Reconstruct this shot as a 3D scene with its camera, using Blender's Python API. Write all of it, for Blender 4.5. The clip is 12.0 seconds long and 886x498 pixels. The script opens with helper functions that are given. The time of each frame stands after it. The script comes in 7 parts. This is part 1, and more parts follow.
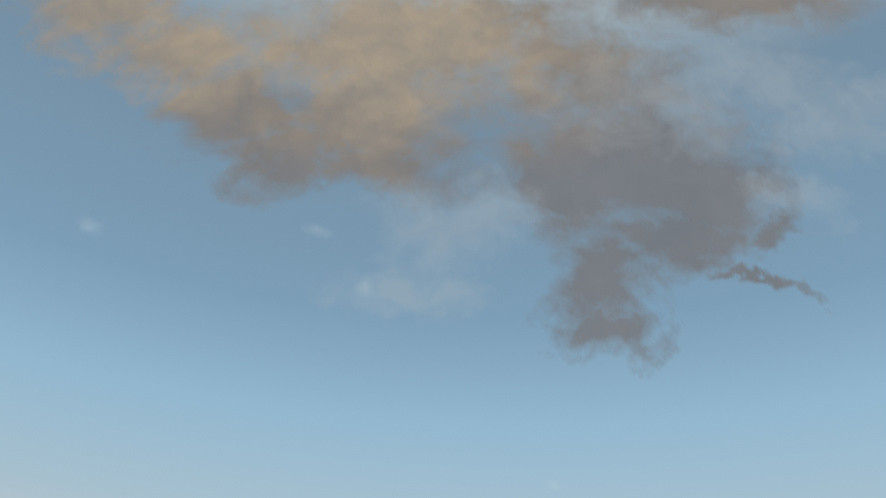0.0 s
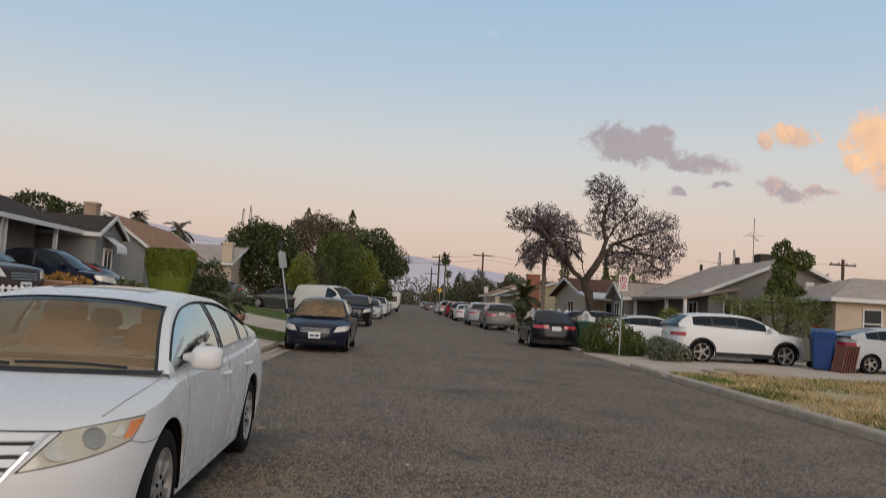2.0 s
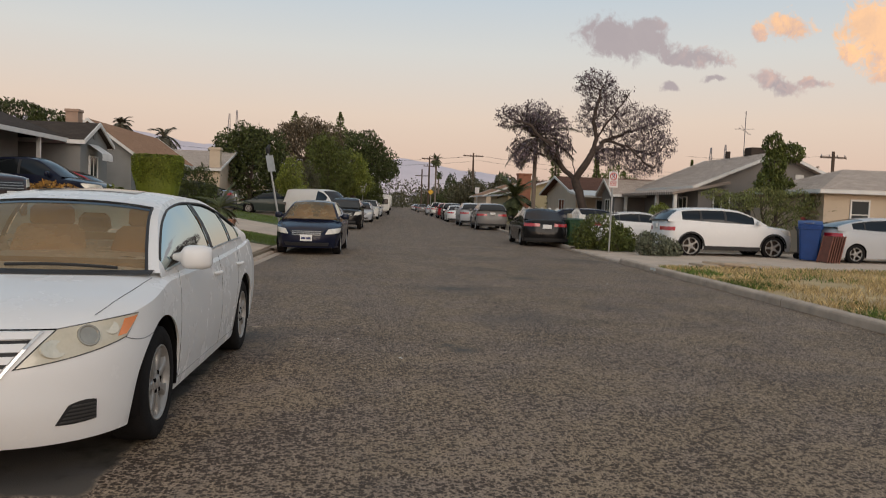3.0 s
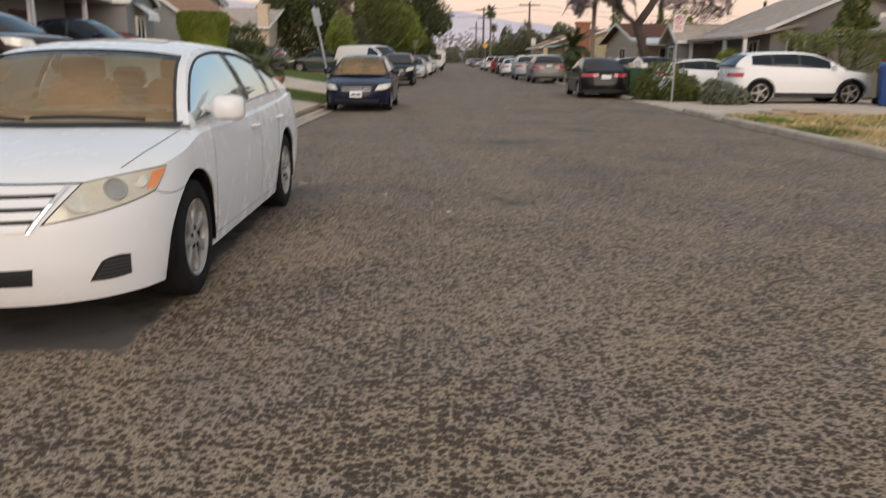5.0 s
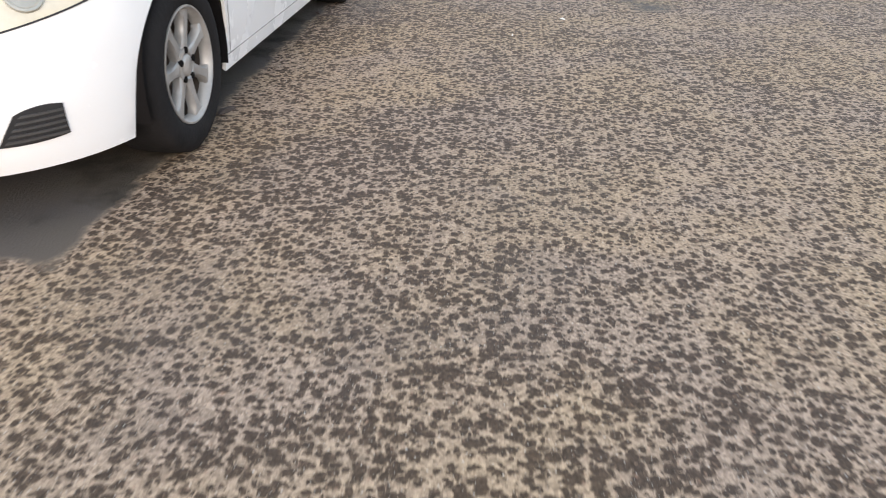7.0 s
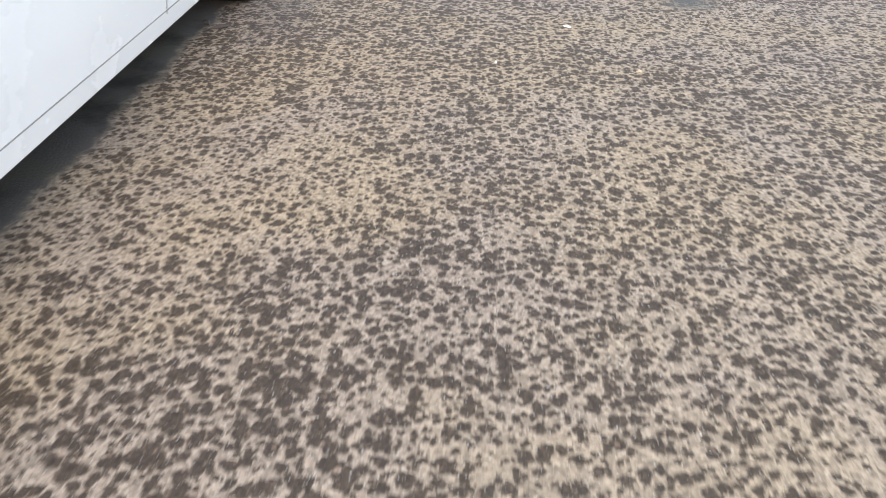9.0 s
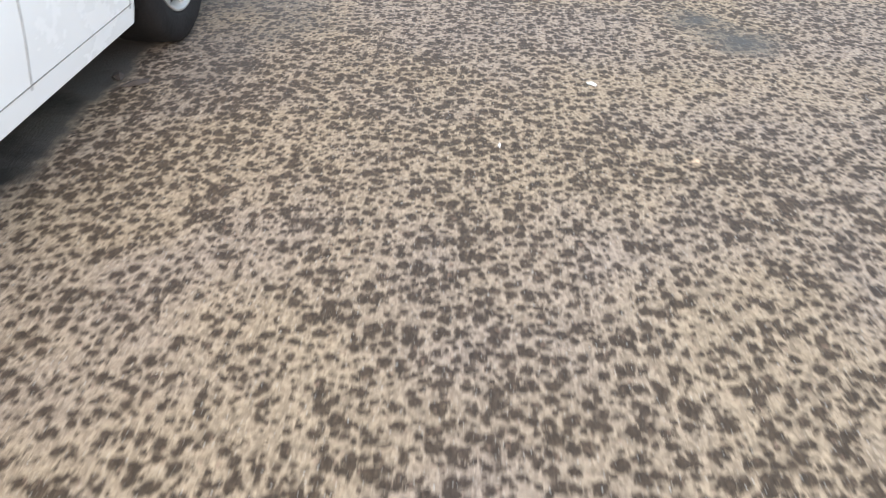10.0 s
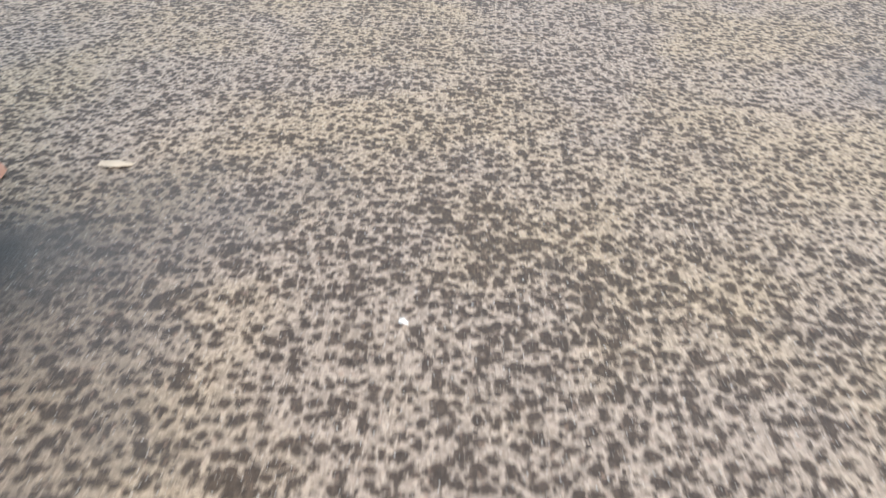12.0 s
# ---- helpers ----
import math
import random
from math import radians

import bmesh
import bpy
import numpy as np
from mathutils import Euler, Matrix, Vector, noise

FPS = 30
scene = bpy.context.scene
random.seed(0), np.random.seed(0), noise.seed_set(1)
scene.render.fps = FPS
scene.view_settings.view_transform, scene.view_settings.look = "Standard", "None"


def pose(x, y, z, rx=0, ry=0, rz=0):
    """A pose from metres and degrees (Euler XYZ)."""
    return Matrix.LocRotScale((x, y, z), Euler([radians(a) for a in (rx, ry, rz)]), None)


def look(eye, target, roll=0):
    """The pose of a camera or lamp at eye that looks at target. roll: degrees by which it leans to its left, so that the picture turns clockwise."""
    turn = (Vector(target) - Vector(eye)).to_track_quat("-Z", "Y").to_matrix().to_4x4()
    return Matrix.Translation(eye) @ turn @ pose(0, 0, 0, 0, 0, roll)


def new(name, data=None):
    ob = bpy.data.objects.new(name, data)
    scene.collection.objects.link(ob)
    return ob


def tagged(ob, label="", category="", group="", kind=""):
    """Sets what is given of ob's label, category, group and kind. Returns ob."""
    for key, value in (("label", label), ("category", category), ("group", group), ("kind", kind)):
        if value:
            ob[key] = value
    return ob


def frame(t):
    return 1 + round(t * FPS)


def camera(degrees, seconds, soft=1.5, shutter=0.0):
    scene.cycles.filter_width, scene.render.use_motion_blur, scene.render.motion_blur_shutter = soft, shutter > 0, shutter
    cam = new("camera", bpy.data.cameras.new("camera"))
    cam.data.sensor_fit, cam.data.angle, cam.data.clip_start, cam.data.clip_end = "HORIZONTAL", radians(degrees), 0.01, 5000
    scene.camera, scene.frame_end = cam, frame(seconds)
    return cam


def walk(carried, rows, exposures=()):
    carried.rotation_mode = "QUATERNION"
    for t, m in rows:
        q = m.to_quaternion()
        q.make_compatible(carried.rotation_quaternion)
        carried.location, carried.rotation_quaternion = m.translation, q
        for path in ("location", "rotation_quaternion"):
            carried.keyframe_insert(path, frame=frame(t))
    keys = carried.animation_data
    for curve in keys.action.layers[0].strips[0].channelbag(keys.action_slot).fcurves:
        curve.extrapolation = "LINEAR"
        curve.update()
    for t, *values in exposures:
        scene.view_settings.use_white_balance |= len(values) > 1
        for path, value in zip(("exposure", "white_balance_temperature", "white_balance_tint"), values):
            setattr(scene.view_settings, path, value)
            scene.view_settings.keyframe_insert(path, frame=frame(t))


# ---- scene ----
cam = camera(59.6, 12.0, 0.6, 0.42)
PATH = [
    (0, (-0.594, -0.065, 1.516), (-0.663, 1.542, 2.705), 3.1),
    (0.5, (-0.505, -0.05, 1.517), (-0.506, 1.737, 2.415), 3.2),
    (0.7, (-0.47, -0.045, 1.519), (-0.441, 1.798, 2.295), 3.3),
    (1, (-0.414, -0.036, 1.531), (-0.352, 1.871, 2.133), 3.4),
    (1.3, (-0.399, -0.005, 1.553), (-0.312, 1.944, 1.992), 3.6),
    (1.5, (-0.398, 0.012, 1.519), (-0.292, 1.98, 1.862), 3.5),
    (2, (-0.389, 0.022, 1.477), (-0.25, 2.013, 1.616), 3.3),
    (2.5, (-0.38, 0.015, 1.449), (-0.22, 2.009, 1.44), 2.8),
    (3, (-0.36, 0.025, 1.427), (-0.187, 2.014, 1.314), 2.0),
    (3.2, (-0.348, 0.034, 1.438), (-0.172, 2.021, 1.291), 1.6),
    (4.8, (-0.261, 0.232, 1.361), (-0.181, 2.189, 0.957), -0.1),
    (5, (-0.264, 0.297, 1.331), (-0.232, 2.239, 0.855), 0.4),
    (5.5, (-0.292, 0.617, 1.277), (-0.383, 2.482, 0.562), 1.1),
    (6, (-0.285, 1.012, 1.225), (-0.441, 2.819, 0.38), 1.7),
    (6.5, (-0.334, 1.422, 1.18), (-0.506, 3.19, 0.262), 1.6),
    (6.7, (-0.351, 1.601, 1.181), (-0.526, 3.353, 0.233), 1.2),
    (8.3, (-0.472, 3.004, 1.107), (-0.563, 4.701, 0.054), 0.6),
    (8.5, (-0.47, 3.161, 1.117), (-0.559, 4.848, 0.046), 0.5),
    (9, (-0.466, 3.629, 1.107), (-0.553, 5.288, -0.007), 0.7),
    (9.5, (-0.473, 4.087, 1.072), (-0.547, 5.739, -0.054), 0.9),
    (10, (-0.489, 4.583, 1.066), (-0.562, 6.215, -0.088), 1.1),
    (10.5, (-0.504, 5.085, 1.084), (-0.572, 6.711, -0.078), 1.3),
    (11, (-0.51, 5.605, 1.083), (-0.588, 7.239, -0.067), 1.4),
    (11.5, (-0.55, 6.136, 1.092), (-0.619, 7.793, -0.026), 1.9),
    (12, (-0.583, 6.662, 1.083), (-0.651, 8.342, -0.001), 2.3),
]

# ---- exposure ----
walk(cam, [(t, look(e, g, r)) for t, e, g, r in PATH],
     [(0.0, 0.02, 6500, 2), (0.5, -0.12, 6330, 9), (1.0, -0.08, 6330, 11), (1.5, 0.02, 6500, 11), (2.5, 0.24, 6970, 12), (3.2, 0.24, 7080, 12), (4.8, 0.55, 7050, 13),
      (5.5, 1.18, 6900, 13), (6.0, 1.43, 6760, 13), (6.5, 1.60, 6600, 12), (8.5, 2.13, 6150, 8), (10.0, 2.14, 6230, 8), (11.0, 2.26, 6170, 8), (12.0, 2.28, 6200, 8)])


# ---- world: clear evening sky with broken cloud, sun just down behind the camera ----
def build_world():
    world = bpy.data.worlds.new("evening_sky")
    scene.world = world
    world.use_nodes = True
    nt = world.node_tree
    nt.nodes.clear()
    N, L = nt.nodes.new, nt.links.new

    def link(a, b):
        L(a, b)

    def math_node(op, a, b=None, c=None, clamp=False):
        n = N("ShaderNodeMath")
        n.operation, n.use_clamp = op, clamp
        for k, v in enumerate((a, b, c)):
            if v is None:
                continue
            if isinstance(v, (int, float)):
                n.inputs[k].default_value = v
            else:
                link(v, n.inputs[k])
        return n.outputs[0]

    def ramp(fac, stops, mode="LINEAR"):
        n = N("ShaderNodeValToRGB")
        n.color_ramp.interpolation = mode
        el = n.color_ramp.elements
        while len(el) < len(stops):
            el.new(0.5)
        for e, (p, c) in zip(el, stops):
            e.position, e.color = p, (*c, 1)
        link(fac, n.inputs[0])
        return n.outputs[0]

    def mix(fac, a, b):
        n = N("ShaderNodeMix")
        n.data_type = "RGBA"
        for s, v in ((n.inputs[0], fac), (n.inputs[6], a), (n.inputs[7], b)):
            if isinstance(v, (int, float)):
                s.default_value = v
            elif isinstance(v, tuple):
                s.default_value = (*v, 1)
            else:
                link(v, s)
        return n.outputs[2]

    geo = N("ShaderNodeTexCoord")
    sep = N("ShaderNodeSeparateXYZ")
    link(geo.outputs["Generated"], sep.inputs[0])
    x, y, z = sep.outputs
    # twilight by height: pink belt near the horizon, pale above, blue high up
    # the last stop is an added bright zenith, unseen, that lights upward faces
    grad = ramp(z, [(0.0, (0.52, 0.39, 0.36)), (0.05, (0.64, 0.495, 0.44)), (0.11, (0.68, 0.575, 0.52)), (0.19, (0.60, 0.625, 0.645)),
                    (0.29, (0.43, 0.56, 0.70)), (0.40, (0.33, 0.51, 0.70)), (0.52, (0.23, 0.365, 0.53)), (0.72, (0.20, 0.29, 0.41)), (0.88, (0.56, 0.58, 0.60))])
    sky = N("ShaderNodeTexSky")
    sky.sky_type, sky.sun_disc = "NISHITA", False
    sky.sun_elevation, sky.sun_rotation = radians(3), radians(190)
    sky.air_density, sky.dust_density = 1.0, 1.5
    dim = N("ShaderNodeVectorMath")
    dim.operation = "SCALE"
    dim.inputs[3].default_value = SKY_STRENGTH
    link(sky.outputs[0], dim.inputs[0])
    # clouds live on the plane one unit ahead: a = x / y, b = z / y
    ahead = math_node("MAXIMUM", y, 0.02)
    a, b = math_node("DIVIDE", x, ahead), math_node("DIVIDE", z, ahead)
    pos = N("ShaderNodeCombineXYZ")
    link(a, pos.inputs[0])
    link(b, pos.inputs[1])

    def noise_tex(scale, detail, rough, off=0.0, dist=0.0):
        n = N("ShaderNodeTexNoise")
        n.inputs["Scale"].default_value, n.inputs["Detail"].default_value = scale, detail
        n.inputs["Roughness"].default_value, n.inputs["Distortion"].default_value = rough, dist
        m = N("ShaderNodeMapping")
        m.inputs["Location"].default_value = (off, off * 0.7, off * 1.3)
        link(pos.outputs[0], m.inputs[0])
        link(m.outputs[0], n.inputs["Vector"])
        return n.outputs[0]

    def torn(scale, amount, off, slide):
        """Cloud coordinates pulled about by turbulence."""
        n = N("ShaderNodeTexNoise")
        n.inputs["Scale"].default_value, n.inputs["Detail"].default_value, n.inputs["Roughness"].default_value = scale, 7.0, 0.62
        m = N("ShaderNodeMapping")
        m.inputs["Location"].default_value = (off, off, 0)
        link(pos.outputs[0], m.inputs[0])
        link(m.outputs[0], n.inputs["Vector"])
        v = N("ShaderNodeVectorMath")
        v.operation = "MULTIPLY_ADD"
        v.inputs[1].default_value = (amount, amount, 0)
        link(n.outputs["Color"], v.inputs[0])
        w = N("ShaderNodeVectorMath")
        w.operation = "SUBTRACT"
        w.inputs[1].default_value = (amount / 2 + slide, amount / 2, 0)
        link(pos.outputs[0], w.inputs[0])
        link(w.outputs[0], v.inputs[2])
        return v.outputs[0]

    def blobs(rows, where=None):
        best = None
        for ca, cb, ra, rb, turn in rows:
            m = N("ShaderNodeMapping")
            m.vector_type = "TEXTURE"
            m.inputs["Location"].default_value = (ca, cb, 0)
            m.inputs["Rotation"].default_value = (0, 0, radians(turn))
            m.inputs["Scale"].default_value = (ra, rb, 1)
            link(where or pos.outputs[0], m.inputs[0])
            v = N("ShaderNodeVectorMath")
            v.operation = "LENGTH"
            link(m.outputs[0], v.inputs[0])
            d = math_node("SUBTRACT", 1.0, v.outputs["Value"])
            best = d if best is None else math_node("SMOOTH_MAX", best, d, 0.12)
        return best

    storm = torn(7.0, 0.26, 3.0, 0.028)
    high = blobs([(-0.80, 1.38, 0.20, 0.15, -35), (-0.60, 1.22, 0.19, 0.13, -45), (-0.46, 1.05, 0.15, 0.13, -45), (-0.37, 0.95, 0.12, 0.09, -30), (-0.22, 1.06, 0.19, 0.17, 0), (-0.22, 0.92, 0.17, 0.08, -8),
                  (-0.16, 1.25, 0.42, 0.18, 0), (0.19, 1.16, 0.17, 0.17, 0), (0.24, 0.95, 0.23, 0.15, 0), (0.38, 0.88, 0.12, 0.12, 0), (0.14, 0.84, 0.10, 0.14, 25), (0.30, 0.78, 0.13, 0.06, 12),
                  (0.19, 0.68, 0.085, 0.085, 10), (0.19, 0.59, 0.075, 0.045, 0), (0.43, 0.70, 0.085, 0.014, -14), (0.45, 0.78, 0.05, 0.025, 15), (0.5, 1.42, 0.3, 0.10, 0)], storm)
    haze = blobs([(0.62, 1.04, 0.20, 0.10, 8), (0.52, 1.17, 0.18, 0.10, -10), (0.80, 1.12, 0.2, 0.1, 0), (-0.05, 0.80, 0.14, 0.10, 0), (-0.10, 0.66, 0.12, 0.05, 0), (0.52, 0.86, 0.08, 0.06, 0), (0.32, 1.10, 0.2, 0.14, 0)], storm)
    low = blobs([(0.315, 0.226, 0.058, 0.030, -8), (0.355, 0.222, 0.045, 0.024, -8), (0.42, 0.207, 0.055, 0.013, -3), (0.553, 0.252, 0.036, 0.019, 0), (0.508, 0.244, 0.010, 0.014, 0), (0.36, 0.243, 0.03, 0.014, 0),
                 (0.672, 0.258, 0.056, 0.048, 10), (0.70, 0.230, 0.065, 0.042, 0), (0.636, 0.222, 0.016, 0.022, 0), (0.70, 0.195, 0.035, 0.016, 0), (0.540, 0.178, 0.040, 0.016, -8), (0.585, 0.181, 0.026, 0.010, 0),
                 (0.395, 0.165, 0.015, 0.009, 0), (0.452, 0.18, 0.020, 0.005, 0)], torn(30.0, 0.035, 6.0, -0.012))
    wisp = blobs([(-0.63, 0.765, 0.035, 0.02, -35), (-0.25, 0.77, 0.035, 0.015, -20), (-0.16, 0.66, 0.02, 0.02, 0), (0.12, 0.36, 0.014, 0.008, -20)])
    n1, n2 = noise_tex(7.5, 12.0, 0.66, 1.7, 0.5), noise_tex(38.0, 9.0, 0.68, 4.1, 0.5)
    n3 = noise_tex(2.6, 5.0, 0.55, 8.0, 0.2)
    fh = math_node("ADD", high, math_node("MULTIPLY", math_node("SUBTRACT", n1, 0.5), 2.2))
    mh = math_node("MULTIPLY", math_node("MULTIPLY_ADD", fh, 1.3, 0.40, True), 0.90)
    fz = math_node("ADD", haze, math_node("MULTIPLY", math_node("SUBTRACT", noise_tex(11.0, 10.0, 0.66, 23.0, 0.4), 0.5), 2.4))
    mz = math_node("MULTIPLY", math_node("MULTIPLY_ADD", fz, 0.9, 0.15, True), 0.34)
    fl = math_node("ADD", low, math_node("MULTIPLY", math_node("SUBTRACT", n2, 0.5), 2.3))
    ml = math_node("MULTIPLY", math_node("MULTIPLY_ADD", fl, 2.3, 0.10, True), 0.90)
    fw = math_node("ADD", wisp, math_node("MULTIPLY", math_node("SUBTRACT", n2, 0.5), 1.5))
    mw = math_node("MULTIPLY", math_node("MULTIPLY_ADD", fw, 1.0, -0.05, True), 0.22)
    in_front = math_node("GREATER_THAN", y, 0.05)
    # high cloud: warm where the last sun still catches it, grey-mauve below
    warm_h = math_node("MULTIPLY_ADD", math_node("ADD", math_node("SUBTRACT", b, math_node("MULTIPLY", a, 0.5)), math_node("MULTIPLY", math_node("SUBTRACT", n3, 0.5), 1.3)), 1.7, -1.30, True)
    puff_h = noise_tex(9.0, 8.0, 0.62, 15.0, 0.4)
    col_h = ramp(warm_h, [(0.0, (0.20, 0.195, 0.215)), (0.35, (0.235, 0.205, 0.20)), (0.7, (0.285, 0.225, 0.185)), (1.0, (0.42, 0.32, 0.235))])
    col_h = mix(math_node("MULTIPLY_ADD", puff_h, 3.0, -1.0, True), mix(0.5, col_h, (0.15, 0.155, 0.18)), col_h)
    # low cloud: lit orange towards its outer edge and top
    lit_b = math_node("MULTIPLY_ADD", math_node("SUBTRACT", b, 0.225), 9.0, 0.24)
    lit_a = math_node("MULTIPLY_ADD", math_node("SUBTRACT", a, 0.42), 3.2, 0.0)
    warm_l = math_node("ADD", math_node("ADD", lit_b, lit_a), math_node("MULTIPLY", math_node("SUBTRACT", n2, 0.5), 2.0), None, True)
    warm_l = math_node("MULTIPLY", warm_l, math_node("MULTIPLY_ADD", math_node("SUBTRACT", a, 0.35), 14.0, 0.0, True))
    col_l = ramp(warm_l, [(0.0, (0.36, 0.325, 0.355)), (0.35, (0.52, 0.40, 0.39)), (0.7, (0.72, 0.47, 0.36)), (1.0, (0.96, 0.58, 0.31))])
    puff = noise_tex(26.0, 6.0, 0.6, 11.0, 0.3)
    col_l = mix(math_node("MULTIPLY_ADD", puff, 2.6, -0.85, True), mix(0.35, col_l, (0.30, 0.27, 0.31)), col_l)
    base = mix(0.86, dim.outputs[0], grad)
    base = mix(math_node("MULTIPLY", mh, in_front), base, col_h)
    base = mix(math_node("MULTIPLY", mz, in_front), base, (0.42, 0.45, 0.50))
    base = mix(math_node("MULTIPLY", mw, in_front), base, (0.55, 0.62, 0.70))
    base = mix(math_node("MULTIPLY", ml, in_front), base, col_l)
    bg = N("ShaderNodeBackground")
    bg.inputs[1].default_value = 1.0
    link(base, bg.inputs[0])
    out = N("ShaderNodeOutputWorld")
    link(bg.outputs[0], out.inputs[0])


SKY_STRENGTH = 0.12
build_world()
sun_data = bpy.data.lights.new("afterglow_sun", "SUN")
sun_data.energy, sun_data.angle, sun_data.color = 1.1, radians(45), (1.0, 0.87, 0.76)
sun = new("afterglow_sun", sun_data)
sun.matrix_world = look((3, -20, 6.5), (0, 0, 0))


# ---- materials ----
class Nodes:
    """A small wrapper to write node materials in few lines."""

    def __init__(self, name):
        self.mat = bpy.data.materials.new(name)
        self.mat.use_nodes = True
        self.nt = self.mat.node_tree
        self.bsdf = self.nt.nodes["Principled BSDF"]
        self.co = self.nt.nodes.new("ShaderNodeTexCoord").outputs["Object"]

    def node(self, kind, **sets):
        n = self.nt.nodes.new(kind)
        for k, v in sets.items():
            n.inputs[k.replace("_", " ")].default_value = v
        return n

    def put(self, a, b):
        self.nt.links.new(a, b)

    def noise(self, scale, detail=4.0, rough=0.55, stretch=(1, 1, 1), shift=0.0):
        m = self.node("ShaderNodeMapping", Scale=stretch, Location=(shift, shift, shift))
        self.put(self.co, m.inputs[0])
        n = self.node("ShaderNodeTexNoise", Scale=scale, Detail=detail, Roughness=rough)
        self.put(m.outputs[0], n.inputs["Vector"])
        return n.outputs[0]

    def ramp(self, fac, stops):
        n = self.node("ShaderNodeValToRGB")
        el = n.color_ramp.elements
        while len(el) < len(stops):
            el.new(0.5)
        for e, (p, c) in zip(el, stops):
            e.position, e.color = p, ((c, c, c, 1) if isinstance(c, float) else (*c, 1))
        self.put(fac, n.inputs[0])
        return n.outputs[0]

    def mix(self, fac, a, b, how="MIX"):
        n = self.node("ShaderNodeMix")
        n.data_type, n.blend_type = "RGBA", how
        for s, v in ((n.inputs[0], fac), (n.inputs[6], a), (n.inputs[7], b)):
            if isinstance(v, (int, float)):
                s.default_value = v
            elif isinstance(v, tuple):
                s.default_value = (*v, 1)
            else:
                self.put(v, s)
        return n.outputs[2]

    def math(self, op, a, b=0.0, c=0.0, clamp=False):
        n = self.node("ShaderNodeMath")
        n.operation, n.use_clamp = op, clamp
        for s, v in zip(n.inputs, (a, b, c)):
            if isinstance(v, (int, float)):
                s.default_value = v
            else:
                self.put(v, s)
        return n.outputs[0]

    def bump(self, height, strength, distance):
        n = self.node("ShaderNodeBump", Strength=strength, Distance=distance)
        self.put(height, n.inputs["Height"])
        self.put(n.outputs[0], self.bsdf.inputs["Normal"])

    def done(self, color=None, rough=None, metal=0.0, **more):
        for key, v in (("Base Color", color), ("Roughness", rough), ("Metallic", metal), *more.items()):
            s = self.bsdf.inputs[key.replace("_", " ")]
            if v is None:
                continue
            if isinstance(v, tuple):
                s.default_value = (*v, 1) if len(v) == 3 else v
            elif isinstance(v, (int, float)):
                s.default_value = v
            else:
                self.put(v, s)
        return self.mat


def plain(name, color, rough=0.6, metal=0.0, scale=6.0, vary=0.18, fine=60.0, bump=0.12, each=0.0, **more):
    """A surface with variation at two scales, light relief and, with each, a tone of its own for every object."""
    m = Nodes(name)
    lo = tuple(c * (1 - vary) for c in color)
    hi = tuple(min(1.0, c * (1 + vary)) for c in color)
    c = m.mix(m.ramp(m.noise(scale), [(0.3, 0.0), (0.7, 1.0)]), lo, hi)
    f = m.noise(fine, 3.0)
    c = m.mix(0.35, c, m.mix(f, tuple(v * 0.75 for v in color), tuple(min(1, v * 1.2) for v in color)))
    if each:
        info = m.node("ShaderNodeObjectInfo")
        hsv = m.node("ShaderNodeHueSaturation")
        m.put(m.math("MULTIPLY_ADD", info.outputs["Random"], each, 1 - each / 2), hsv.inputs["Value"])
        m.put(c, hsv.inputs["Color"])
        c = hsv.outputs[0]
    if bump:
        m.bump(f, bump, 0.01)
    r = m.math("MULTIPLY_ADD", m.noise(scale * 2.3, 3.0), 0.2, max(0.02, rough - 0.1))
    return m.done(c, r, metal, **more)


def paint(name, color, rough=0.12, dust=None):
    """Car paint under clear coat, with a film of dust and faint ripple."""
    m = Nodes(name)
    dust = (0.03 if max(color) < 0.15 else 0.08) if dust is None else dust
    film = m.ramp(m.noise(2.2, 6.0, 0.65), [(0.35, 0.0), (0.75, 1.0)])
    c = m.mix(m.math("MULTIPLY", film, dust), color, (0.36, 0.32, 0.27))
    c = m.mix(m.math("MULTIPLY", m.ramp(m.noise(90.0, 2.0), [(0.62, 0.0), (0.75, 1.0)]), dust * 0.7), c, (0.3, 0.27, 0.23))
    return m.done(c, m.math("MULTIPLY_ADD", film, 0.15, rough), 0.0, Coat_Weight=0.12, Coat_Roughness=0.03, Specular_IOR_Level=0.2)


def leaf(name, color, dark=0.45):
    m = Nodes(name)
    geo = m.node("ShaderNodeNewGeometry")
    c = m.ramp(geo.outputs["Random Per Island"], [(0.0, tuple(v * dark for v in color)), (0.6, color), (1.0, tuple(min(1, v * 1.55) for v in color))])
    c = m.mix(m.ramp(m.noise(0.6, 3.0), [(0.35, 0.0), (0.65, 1.0)]), m.mix(1.0, c, (0.72, 0.68, 0.62), "MULTIPLY"), c)
    return m.done(c, 0.6, 0.0, Specular_IOR_Level=0.3)


